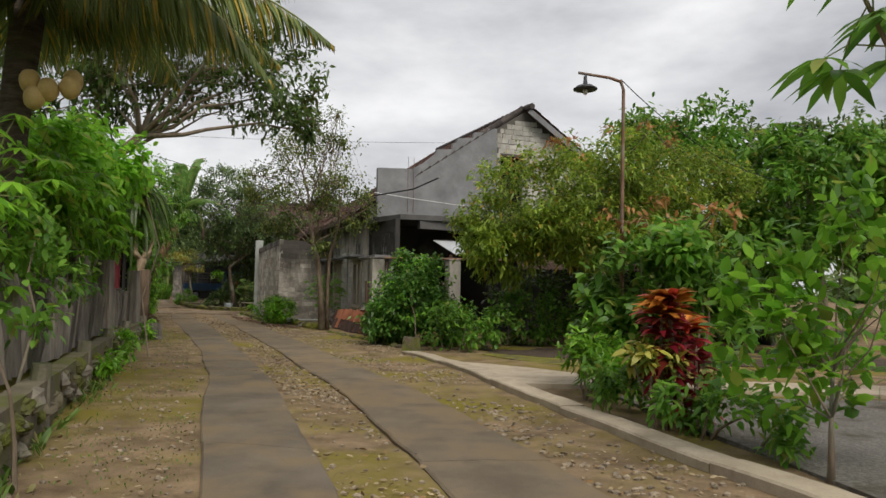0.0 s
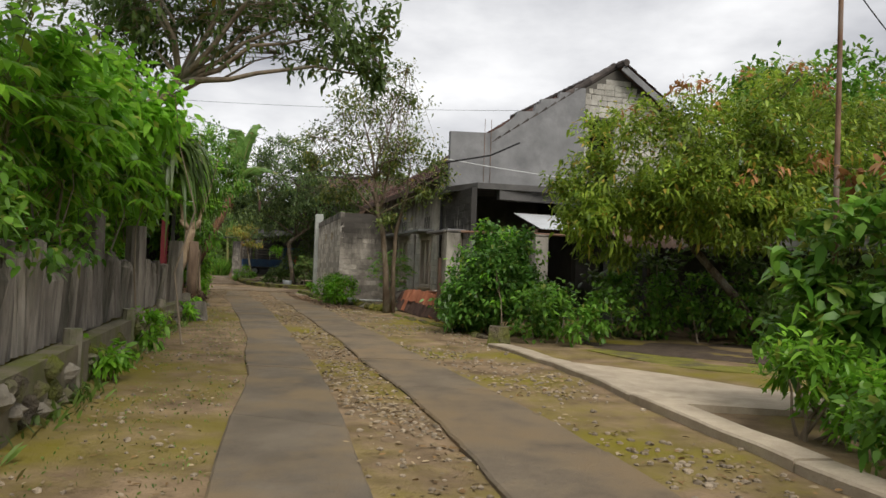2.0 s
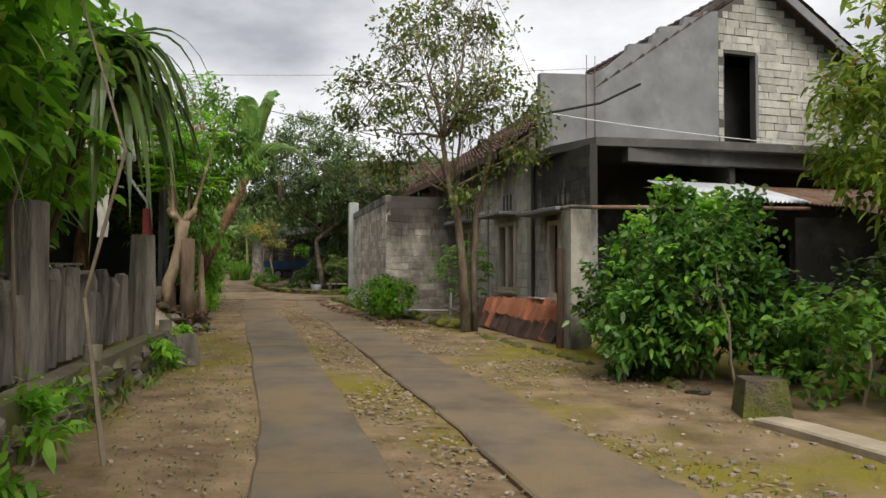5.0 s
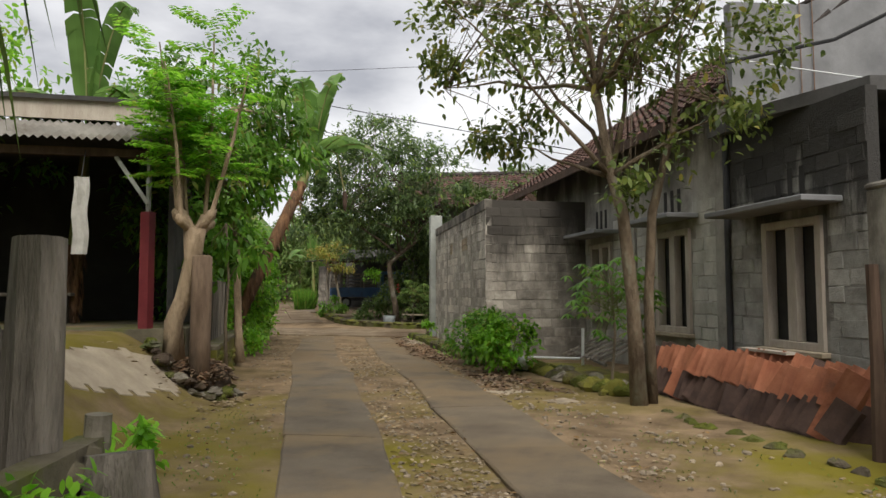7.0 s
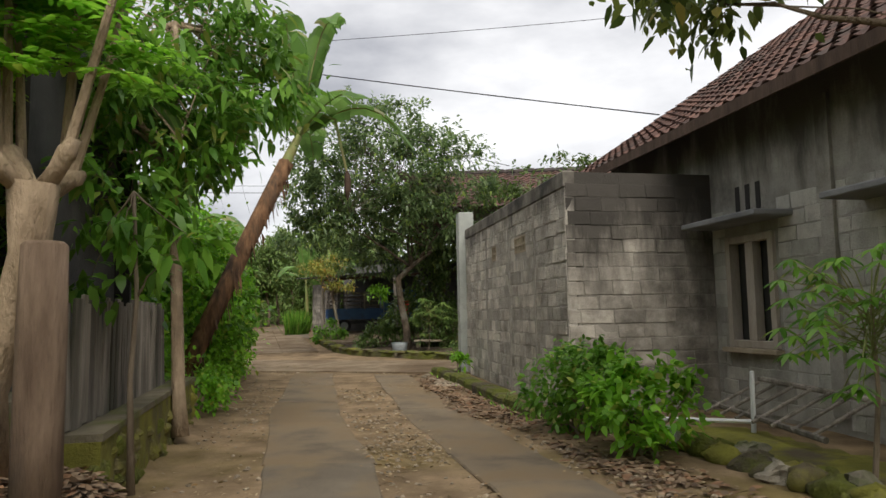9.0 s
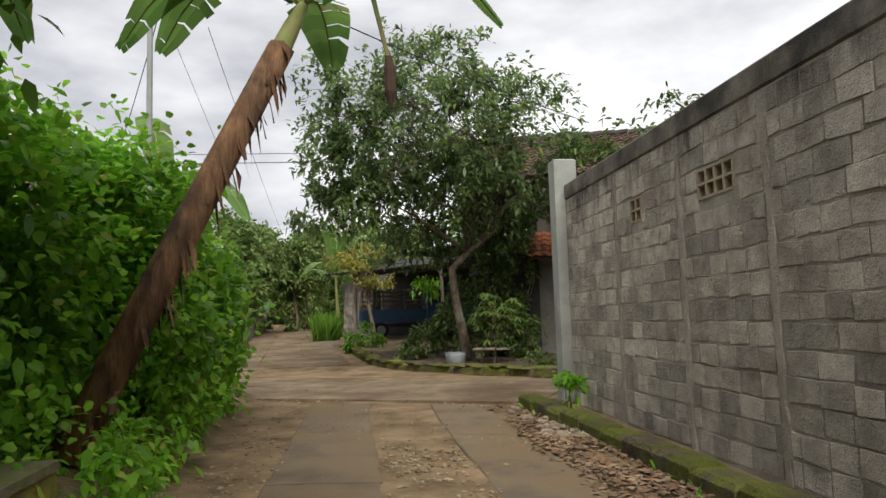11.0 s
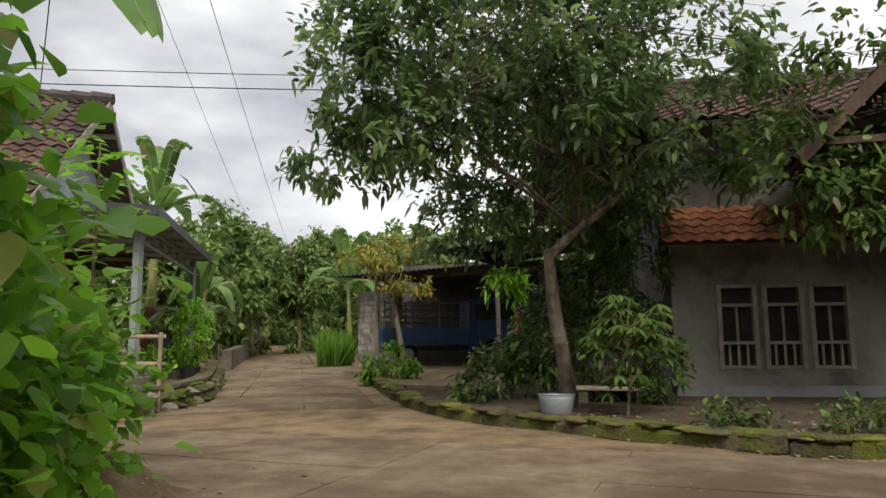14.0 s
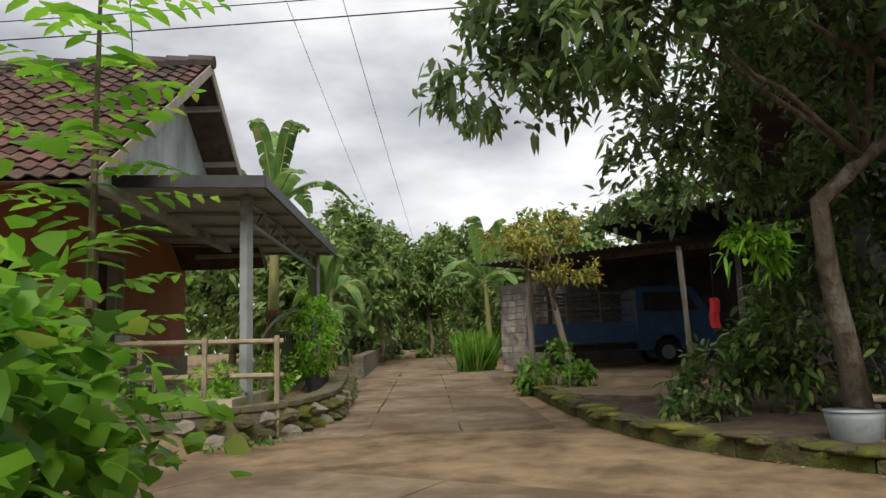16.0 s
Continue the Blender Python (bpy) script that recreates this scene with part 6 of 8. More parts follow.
bush("hedge_bush", "dark shrubs in the garden behind the fence", (-8.2, 11, 0.5),
     [blob(-8.0, 8.0, 2.0, 1.5, 2.0, 1.8), blob(-8.8, 12.0, 2.4, 1.5, 2.2, 2.1), blob(-9.6, 14.9, 2.4, 1.2, 1.2, 2.0), blob(-6.9, 4.5, 2.0, 1.6, 1.6, 1.8)], 1000, 10, 0.2, 0.085, L_MID, 8, 0.3, droop=0.3, seed=13)


def strap_plant(name, label, base, root, n, length, width, leaf, seed, category="shrub", spread=1.0, arch=0.6):
    """Long hanging strap leaves from a crown."""
    rng = random.Random(seed)
    t = thing(name, base, label, category)
    part("stem", Mesh().tube([base, Vector(base).lerp(Vector(root), 0.5) + Vector((0.05, 0, 0)), root], [0.035, 0.028, 0.02], 7), M_DARKWOOD, t)
    m = Mesh()
    for _ in range(n):
        a, ln = rng.uniform(0, 6.28), length * rng.uniform(0.6, 1.1)
        d = Vector((math.cos(a), math.sin(a), 0))
        s = Vector((-d.y, d.x, 0))
        p0 = Vector(root) + Vector((rng.uniform(-.1, .1), rng.uniform(-.1, .1), rng.uniform(-0.6, 0.15)))
        rise, drop, rows = rng.uniform(0.1, 0.5) * arch, rng.uniform(0.7, 1.6), []
        for i in range(8):
            f = i / 7
            w = width * (0.35 + 0.65 * math.sin(math.pi * min(1, f * 0.75 + 0.2))) * (1 - f ** 5)
            p = p0 + d * ln * 0.75 * spread * (f - 0.3 * f * f) + UP * (rise * math.sin(f * 2.2) - drop * ln * 0.6 * f ** 2)
            rows.append((p - s * w / 2, p - UP * w * 0.12, p + s * w / 2))
        m.add([q for r in rows for q in r], [f for i in range(7) for f in ((i * 3, i * 3 + 1, i * 3 + 4, i * 3 + 3), (i * 3 + 1, i * 3 + 2, i * 3 + 5, i * 3 + 4))])
    part("leaves", m, leaf, t)
    return t


strap_plant("pandan_plant", "tall plant with long arching strap leaves", (-6.6, 12.2, 0.4), (-5.8, 12.4, 2.8), 60, 1.25, 0.055, L_MID, 1)
strap_plant("pandan_plant", "plant with long hanging strap leaves by the fence end", (-6.75, 14.7, 0.5), (-5.7, 14.6, 3.2), 120, 1.65, 0.075, L_MANGODARK, 2)

bush("hedge_bush", "light green undergrowth close behind the fence", (-5.6, 11.0, 0.4),
     [blob(-4.7, 8.7, 1.25, 0.4, 0.8, 0.5), blob(-5.45, 10.4, 1.3, 0.45, 0.9, 0.6), blob(-5.95, 12.0, 1.35, 0.45, 0.9, 0.6), blob(-6.6, 13.7, 1.35, 0.45, 0.9, 0.6)], 230, 10, 0.11, 0.055, L_LIME, 8, 0.15, droop=0.5, seed=16)
bush("fence_creeper", "creeper and weeds growing over the log fence", (-2.3, 5.0, 0.4),
     [blob(-2.05, 4.4, 1.0, 0.22, 0.6, 0.4), blob(-2.7, 5.9, 1.15, 0.25, 0.8, 0.4), blob(-3.4, 7.6, 1.25, 0.25, 0.8, 0.35), blob(-4.0, 9.4, 1.3, 0.25, 0.8, 0.3), blob(-1.75, 3.4, 0.9, 0.2, 0.5, 0.4), blob(-3.2, 6.6, 2.0, 0.5, 0.8, 0.5), blob(-3.0, 5.8, 1.7, 0.5, 0.7, 0.5)], 200, 8, 0.10, 0.05, L_MID, 3, 0.14, droop=0.3, seed=15)
for k, (x, y, z) in enumerate(((-4.2, 7.2, 2.3), (-4.75, 8.9, 2.7), (-5.3, 10.6, 2.6), (-6.0, 12.4, 3.0), (-6.5, 13.9, 2.7), (-3.7, 5.7, 1.9))):
    fingered("cassava_shrub", "tall cassava with fanned leaves behind the log fence", (x, y, 0.4), (x + 0.35, y, z), 0.85, 80, 7, 0.23, L_LIME, seed=70 + k)
# hedge of climbers beyond the yard, up to the crossing
vine = thing("climber_hedge", (-11.4, 28.5, 0.3), "tall hedge overgrown with bright green climbers", "hedge")
vb = [blob(-10.85, 25.1, 1.1, 0.55, 0.7, 0.95), blob(-11.75, 26.6, 1.6, 0.75, 1.0, 1.45), blob(-11.85, 28.3, 1.7, 0.8, 0.95, 1.5), blob(-12.2, 29.4, 1.4, 0.85, 0.95, 1.2), blob(-12.85, 30.6, 1.05, 0.75, 0.85, 0.95),
      blob(-13.5, 31.7, 0.8, 0.6, 0.7, 0.7), blob(-12.5, 27.5, 2.6, 0.9, 1.3, 0.8), blob(-13.4, 29.8, 1.5, 0.8, 1.2, 0.8), blob(-12.0, 25.7, 2.6, 0.7, 0.8, 0.7), blob(-13.75, 32.5, 0.7, 0.45, 0.5, 0.7)]
foliage("leaves", vb, 3900, 9, 0.10, 0.08, L_LIME, vine, 0.24, 0.3, 0.3, 0.72)
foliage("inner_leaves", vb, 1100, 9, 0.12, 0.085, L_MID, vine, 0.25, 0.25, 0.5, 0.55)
foliage("low_leaves", [blob(-10.6, 25.2, 0.45, 0.45, 0.7, 0.4), blob(-10.6, 26.4, 0.45, 0.4, 0.7, 0.42), blob(-11.15, 27.9, 0.5, 0.45, 0.7, 0.45), blob(-11.35, 27.2, 0.45, 0.6, 0.9, 0.4), blob(-12.3, 29.2, 0.45, 0.6, 1.0, 0.4), blob(-13.3, 31.0, 0.4, 0.6, 0.9, 0.4)], 720, 10, 0.10, 0.05, L_LIME, vine, 0.15, 0.3, 0.2, 0.6)
gl = Mesh()
for k in range(20):
    a = Vector(vb[k % 9][0]) + Vector((RNG.uniform(-.3, .1), RNG.uniform(-.3, .3), 0))
    gl.tube([(a.x, a.y, 0.2), (a.x + RNG.uniform(-.2, .2), a.y, 1.2), (a.x + RNG.uniform(-.3, .3), a.y + RNG.uniform(-.3, .3), a.z + 0.35)], [0.016, 0.012, 0.005], 5)
tagged(part("stemwork", gl, M_BARK, vine), kind="stuff")
sap = thing("legume_sapling", (-13.85, 32.9, 0.2), "slender sapling with feathered light green leaves", "sapling")
part("trunk", Mesh().tube([(-13.85, 32.9, 0.1), (-13.8, 32.88, 1.2), (-13.82, 32.9, 2.75)], [0.022, 0.018, 0.006], 6), M_BARK, sap)
pin = []
srng = random.Random(3)
for k in range(34):
    z = 0.8 + 1.95 * k / 34
    a = k * 2.4
    ln = 0.42 * srng.uniform(0.8, 1.2)
    st = Vector((-13.83, 32.9, z))
    pinnate(pin, st, st + Vector((math.cos(a) * ln, math.sin(a) * ln, 0.10)), 7, 0.115, 0.12, k)
pinnate_crown("leaves", pin, L_LIME, sap, 0.42)

# ---- planting by the kerb at the start ----
cord = thing("cordyline", (2.75, 6.9, 0), "red cordyline with orange young leaves on top", "shrub")
crng = np.random.default_rng(6)
for s in range(5):
    b = Vector((2.75 + crng.uniform(-.28, .28), 6.9 + crng.uniform(-.25, .25), 0))
    top = b + Vector((crng.uniform(-.12, .12), crng.uniform(-.12, .12), 0.6 + 0.12 * s))
    part("stem", Mesh().tube([b, b.lerp(top, 0.5), top], [0.022, 0.02, 0.016], 6), M_BARK, cord)
    n = 52
    zz = crng.uniform(-0.55, 0.06, n)
    at = np.array(top) + np.stack([np.zeros(n), np.zeros(n), zz], 1)
    way = np.stack([np.cos(crng.uniform(0, 6.28, n)), np.sin(crng.uniform(0, 6.28, n)), 0.35 + 1.1 * (zz + 0.3)], 1)
    leaf_mesh("leaves", at, way, crng.uniform(0.24, 0.38, n), 0.075, 0.5, L_RED, cord)
    if s > 1:
        n = 34
        a = crng.uniform(0, 6.28, n)
        leaf_mesh("young_leaves", np.tile(np.array(top) + (0, 0, 0.05), (n, 1)), np.stack([np.cos(a), np.sin(a), crng.uniform(0.15, 1.1, n)], 1), crng.uniform(0.26, 0.36, n), 0.085, 0.35, L_ORANGE, cord, "orange young leaves")
bush("croton_bush", "croton with pale yellow leaves", (2.5, 6.75, 0), [blob(2.5, 6.75, 0.62, 0.2, 0.2, 0.16)], 26, 9, 0.13, 0.055, L_CROTON, 5, 0.09, seed=21)
bush("kerb_bush", "green leafy shrub hiding the lamp pole", (3.0, 9.0, 0),
     [blob(3.0, 8.9, 1.25, 0.7, 0.6, 0.65), blob(3.5, 8.6, 1.7, 0.6, 0.5, 0.45), blob(2.75, 9.0, 0.75, 0.55, 0.5, 0.5), blob(3.6, 8.6, 0.9, 0.6, 0.6, 0.6)], 420, 10, 0.17, 0.075, L_MID, 12, 0.16, droop=0.15, seed=22)
bush("kerb_bush", "light green shrub with young red tips", (2.35, 8.4, 0), [blob(2.3, 8.4, 0.55, 0.32, 0.3, 0.32), blob(2.5, 8.0, 0.35, 0.3, 0.3, 0.26)], 120, 9, 0.12, 0.035, L_LIME, 8, 0.1, seed=23)
bush("young_tips", "young red leaf tips above the green shrub", (3.1, 8.8, 1.5), [blob(3.1, 8.8, 2.02, 0.45, 0.3, 0.12), blob(3.7, 8.6, 2.12, 0.3, 0.3, 0.1)], 14, 9, 0.14, 0.05, L_NEWRED, 5, 0.07, seed=24)
bush("dark_ground_bush", "low dark bush at the kerb", (2.75, 6.4, 0), [blob(2.75, 6.3, 0.3, 0.35, 0.4, 0.26), blob(3.1, 5.6, 0.25, 0.3, 0.4, 0.2), blob(2.4, 7.4, 0.3, 0.35, 0.4, 0.25)], 160, 9, 0.10, 0.045, L_MID, 6, 0.1, seed=25)
simple_tree("young_tree", "young tree with thin stems and bright leaves", (3.1, 4.9, 0), [(3.1, 4.9, 0), (3.12, 4.92, 0.4), (3.15, 4.95, 0.7)], 0.02,
            [blob(3.0, 4.95, 1.2, 0.5, 0.45, 0.35), blob(3.45, 5.0, 1.45, 0.5, 0.45, 0.35), blob(2.75, 5.0, 0.95, 0.35, 0.35, 0.25), blob(3.5, 5.2, 0.85, 0.5, 0.45, 0.35), blob(3.0, 5.2, 0.6, 0.4, 0.4, 0.25), blob(3.3, 4.8, 1.75, 0.3, 0.3, 0.15)], 130, 8, 0.14, 0.075, L_LIME, n_limbs=18, spread=0.15, bend=0.12, droop=-0.45, shell=0.3, seed=30, r1=0.012)
lamp = thing("street_lamp", (2.88, 9.42, 0), "rusty pole lamp with black saucer shade", "street lamp")
part("pole", Mesh().tube([(2.86, 9.42, 0), (2.87, 9.43, 2.0), (2.9, 9.46, 3.85), (2.86, 9.44, 3.95), (2.7, 9.38, 3.98), (2.28, 9.25, 4.0)], [0.026, 0.025, 0.022, 0.022, 0.02, 0.018], 8), M_RUST, lamp, smooth=True)
sh = part("shade", Mesh().tube([(2.37, 9.28, 3.97), (2.37, 9.28, 3.86), (2.37, 9.28, 3.84), (2.37, 9.28, 3.80), (2.37, 9.28, 3.79)], [0.02, 0.03, 0.10, 0.155, 0.15], 18), M_DARKSTEEL, lamp, smooth=True)
part("bulb", Mesh().lump((2.37, 9.28, 3.765), (0.035, 0.035, 0.045), 1, 0.0, 6, 10), M_WHITE, sh, smooth=True)
cable_mesh = lambda pts, r=0.008: Mesh().tube(pts, r, 5)


def sagging(a, b, sag, n=14):
    a, b = Vector(a), Vector(b)
    return [a.lerp(b, i / n) - UP * sag * 4 * (i / n) * (1 - i / n) for i in range(n + 1)]


part("wire", cable_mesh(sagging((2.86, 9.44, 3.98), (6.5, 13.0, 3.3), 0.25), 0.006), M_CABLE, lamp)
van = thing("white_van", (7.2, 7.0, 0.03), "white van parked on the gravel behind the plants", "van")
vx = 7.4
body = [(-0.85, -2.0), (0.85, -2.0), (0.85, 2.0), (-0.85, 2.0)]
part("body", Mesh().loft([[(vx + x * s, 7.4 + y * t, z) for x, y in body] for z, s, t in ((0.3, 0.96, 0.98), (0.5, 1.0, 1.0), (1.0, 1.0, 1.0), (1.12, 0.98, 0.96), (1.65, 0.86, 0.80), (1.74, 0.8, 0.74))]), M_CAR, van)
for s in (-1, 1):
    part("side_window", Mesh().hexa([(vx + s * 0.845, 7.4 - 1.4, 1.14), (vx + s * 0.845, 7.4 + 1.5, 1.14), (vx + s * 0.80, 7.4 + 1.5, 1.14), (vx + s * 0.80, 7.4 - 1.4, 1.14)],
                                    [(vx + s * 0.752, 7.4 - 1.25, 1.6), (vx + s * 0.752, 7.4 + 1.3, 1.6), (vx + s * 0.70, 7.4 + 1.3, 1.6), (vx + s * 0.70, 7.4 - 1.25, 1.6)]), M_DARKSTEEL, van)
    for y in (-1.25, 1.25):
        wh = part("wheel", Mesh().tube([(vx + s * 0.68, 7.4 + y, 0.32), (vx + s * 0.88, 7.4 + y, 0.32)], 0.3, 16), M_RUBBER, van)
        part("hub", Mesh().tube([(vx + s * 0.87, 7.4 + y, 0.32), (vx + s * 0.895, 7.4 + y, 0.32)], 0.17, 12), M_STEEL, wh)

# dark open shed under the spreading tree
hut = thing("open_hut", (5.5, 19.2, 0), "dark open hut with rusty sheet roof under trees", "hut")
for x in (3.0, 5.5, 8.0):
    part("post", Mesh().bar((x, 18.3, 0), (x, 18.3, 1.9), 0.09), M_DARKWOOD, hut)
# Hut walls are near-black to hold the shade under the trees.
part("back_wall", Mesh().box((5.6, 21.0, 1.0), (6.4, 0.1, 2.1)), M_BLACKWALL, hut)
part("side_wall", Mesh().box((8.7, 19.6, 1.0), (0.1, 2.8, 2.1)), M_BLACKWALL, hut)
part("roof_sheet", corrugated(Mesh(), (2.4, 21.2, 2.5), (1, 0, 0), (0, -1, -0.2), 3.2, 3.5), M_RUST, hut)
part("roof_sheet", corrugated(Mesh(), (5.6, 21.2, 2.52), (1, 0, 0), (0, -1, -0.2), 3.4, 3.4), M_OLDTIN, hut)
stake = thing("garden_stake", (3.0, 17.5, 0), "thin pale stake in the undergrowth", "stake")
part("stick", Mesh().tube([(3.0, 17.3, 0), (2.97, 17.3, 0.8), (2.95, 17.3, 1.45)], [0.014, 0.013, 0.012], 6), M_BAMBOO, stake)
tagged(part("moss_patch", Mesh().prism([(1.3, 14.5), (2.2, 12.7), (4.2, 11.9), (4.6, 12.8), (2.7, 13.9), (1.8, 15.0)], -0.05, 0.008), M_MOSSGREEN), "bright mossy earth under the trees", "moss", kind="structure")

# Dark soil sheet carries tree shade that the sun casts too weakly here.
tagged(part("shaded_soil", Mesh().prism([(1.2, 15.1), (2.4, 14.0), (4.6, 13.0), (9.5, 12.0), (9.5, 21.5), (2.0, 19.5)], -0.1, 0.014), M_SOIL), "brown soil coloured dark as the spreading tree's shade", "soil", kind="structure")

# ---- shed in the yard ----
EU, EN = Vector((0.903, 0.43, 0)), Vector((-0.43, 0.903, 0))
S0 = Vector((-9.2, 21.44, 0))


def S(a, b, z):
    return S0 + EU * a + EN * b + UP * z


shed = thing("yard_shed", S(-2, 1, 0.8), "open dark shed with ribbed sheet roof and maroon post", "shed")
part("post", Mesh().bar(S(0, 0, 0.6), S(0, 0, 2.35), 0.13), M_REDPAINT, shed, "maroon painted timber post")
part("post_top", Mesh().bar(S(0, 0, 2.35), S(0, 0, 3.3), 0.045), M_WHITECON, shed)
part("post", Mesh().bar(S(-3.3, 0, 0.6), S(-3.3, 0, 3.1), 0.13), M_REDPAINT, shed)
part("brace", Mesh().bar(S(-0.4, -0.02, 3.05), S(0, -0.02, 2.45), 0.05), M_WHITECON, shed)
part("lower_roof", corrugated(Mesh(), S(-5.5, 0.65, 3.62), EU, EN * -1 + UP * -0.42, 5.75, 1.05, 0.10, 0.02), M_OLDTIN, shed, "ribbed grey roofing sheet")
part("fascia", Mesh().bar(S(-5.5, 0.7, 3.82), S(0.3, 0.7, 3.82), 0.05, 0.3), M_PALEWOOD, shed)
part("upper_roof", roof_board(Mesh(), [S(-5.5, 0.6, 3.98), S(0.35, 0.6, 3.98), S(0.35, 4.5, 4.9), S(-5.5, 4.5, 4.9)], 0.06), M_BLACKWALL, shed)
# Walls and ceiling near-black: the shed's inner shade is in their colour.
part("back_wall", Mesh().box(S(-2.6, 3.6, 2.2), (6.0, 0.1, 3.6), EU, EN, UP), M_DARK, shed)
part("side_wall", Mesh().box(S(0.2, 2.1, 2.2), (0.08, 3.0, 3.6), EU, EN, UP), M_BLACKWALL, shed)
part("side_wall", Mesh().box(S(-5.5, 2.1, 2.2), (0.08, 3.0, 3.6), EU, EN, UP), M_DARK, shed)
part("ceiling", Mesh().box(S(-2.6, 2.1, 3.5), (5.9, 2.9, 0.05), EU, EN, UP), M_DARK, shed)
part("beam", Mesh().bar(S(-5.5, 0, 3.1), S(0.2, 0, 3.1), 0.1), M_DARKWOOD, shed)
part("floor", Mesh().box(S(-2.6, 1.8, 0.46), (6.2, 3.9, 0.8), EU, EN, UP), M_MOSSCON, shed)
cloth = thing("hanging_cloth", S(-0.75, -0.2, 1.7), "pale cloth strip hanging from the shed beam", "cloth")
rows = []
for i in range(9):
    z = 2.75 - i * 0.12
    rows.append([S(-0.75 + dx + 0.012 * math.sin(i * 1.3), -0.2 + 0.02 * math.sin(dx * 40 + i * 0.5), z) for dx in (-0.09, -0.045, 0, 0.045, 0.09)])
cl = Mesh().loft(rows, False, False)
part("strip", cl, M_CLOTH, cloth)
part("cord", Mesh().tube([S(-0.75, -0.2, 2.75), S(-0.74, -0.1, 3.1)], 0.008, 5), M_CABLE, cloth)
bench = thing("wooden_bench", S(-2.2, 2.2, 0.86), "dark low wooden bench inside the shed", "bench")
part("seat", Mesh().box(S(-2.2, 2.2, 1.3), (1.6, 0.4, 0.05), EU, EN, UP, 0.01), M_GREYWOOD, bench)
for a in (-2.9, -1.5):
    part("leg", Mesh().box(S(a, 2.2, 1.07), (0.06, 0.35, 0.42), EU, EN, UP), M_GREYWOOD, bench)
apron_rng = random.Random(17)
apron = []
rim = [(-8.5, 21.3), (-8.2, 20.6), (-8.1, 19.8), (-8.05, 18.8), (-8.4, 18.85), (-8.65, 19.4), (-8.78, 20.3), (-8.78, 21.2)]
for (ax, ay), (bx, by) in zip(rim, rim[1:] + rim[:1]):
    for k in range(6):
        apron.append((ax + (bx - ax) * k / 6 + apron_rng.uniform(-.05, .05), ay + (by - ay) * k / 6 + apron_rng.uniform(-.05, .05)))

tagged(part("cement_apron", laid_skin(apron, 0.07, 0.016), M_KERB), "pale cement apron in front of the shed", "paving", kind="structure")
mound = thing("stone_mound", (-8.35, 21.35, 0.2), "earth mound edged with rough stones", "mound", kind="structure")
part("earth", Mesh().lump((-8.45, 21.3, 0.15), (0.50, 0.40, 0.33), 5, 0.16, 10, 24), M_SOIL, mound, smooth=True)
mound_rng = random.Random(46)
for k in range(34):
    a = -2.6 + k * 0.1
    r = mound_rng.uniform(0.03, 0.10)
    part("stone", Mesh().lump((-8.42 + 0.5 * math.cos(a), 21.25 + 0.4 * math.sin(a), ground_z(-8.42 + 0.5 * math.cos(a), 21.25 + 0.4 * math.sin(a)) + mound_rng.uniform(0.02, 0.16)), (r * 1.3, r, r * 0.7), 40 + k, 0.5, 6, 9), (M_STONE, M_MOSSKERB, M_SOIL)[k % 3], mound)
n = 1700
a, r = RNG.uniform(0, 6.28, n), np.sqrt(RNG.random(n))
leaf_mesh("leaf_cover", np.stack([-8.45 + 0.55 * r * np.cos(a), 21.3 + 0.45 * r * np.sin(a), 0.20 + 0.32 * np.sqrt(np.maximum(0.0, 1 - r * r))], 1),
          np.stack([np.cos(a * 7), np.sin(a * 7), RNG.uniform(-0.3, 0.3, n)], 1), RNG.uniform(0.04, 0.10, n), 0.035, 0.15, M_BROWNLITTER, mound)
left_wall = thing("mossy_wall", (-9.6, 25.0, 0.2), "low mossy retaining wall under the plank fence", "wall", kind="structure")
lw = resample([(-8.5, 21.9), (-9.2, 23.4), (-10.25, 25.9)], 0.9)
for a, b in zip(lw, lw[1:]):
    part("wall_course", Mesh().bar((a.x - 0.1, a.y, ground_z(a.x + 0.4, a.y) + 0.2), (b.x - 0.1, b.y, ground_z(b.x + 0.4, b.y) + 0.2), 0.24, 0.62), M_MOSSGREEN, left_wall)
    part("coping", Mesh().bar((a.x - 0.12, a.y, ground_z(a.x + 0.4, a.y) + 0.535), (b.x - 0.12, b.y, ground_z(b.x + 0.4, b.y) + 0.535), 0.30, 0.05), M_MOSSCON, left_wall)
stone_rng = random.Random(27)
for a, b in zip(lw, lw[1:]):
    for k in range(10):
        c = a.lerp(b, stone_rng.random())
        r = stone_rng.uniform(0.06, 0.12)
        part("stone", Mesh().lump((c.x + 0.015, c.y - 0.01, ground_z(c.x + 0.4, c.y) + stone_rng.uniform(0.0, 0.42)), (0.05, r, r * 0.7), stone_rng.randint(0, 9999), 0.4, 5, 8), M_MOSSGREEN if k % 4 else M_MOSSKERB, left_wall)
pf = thing("plank_fence", (-9.4, 23.2, 0.5), "grey upright plank fence", "fence")
planks = [shared("plank", Mesh().box((0, 0, 0.42), (0.13, 0.025, 0.84 + 0.06 * k), bevel=0.006), M_GREYWOOD) for k in range(3)]
for k in range(28):
    f = k / 27
    x, y = -8.75 - 1.35 * f, 21.95 + 3.1 * f
    piece("plank", planks[k % 3], pf, Matrix.Translation((x, y, 0.62)) @ pose(0, 0, 0, RNG.uniform(-2, 2), 0, 113 + RNG.uniform(-6, 6)))
part("rail", Mesh().bar((-8.78, 21.95, 1.15), (-10.12, 25.05, 1.15), 0.04), M_GREYWOOD, pf)
pole = thing("steel_pole", (-12.9, 30.2, 0.3), "slim grey steel pole rising from the hedge", "pole")
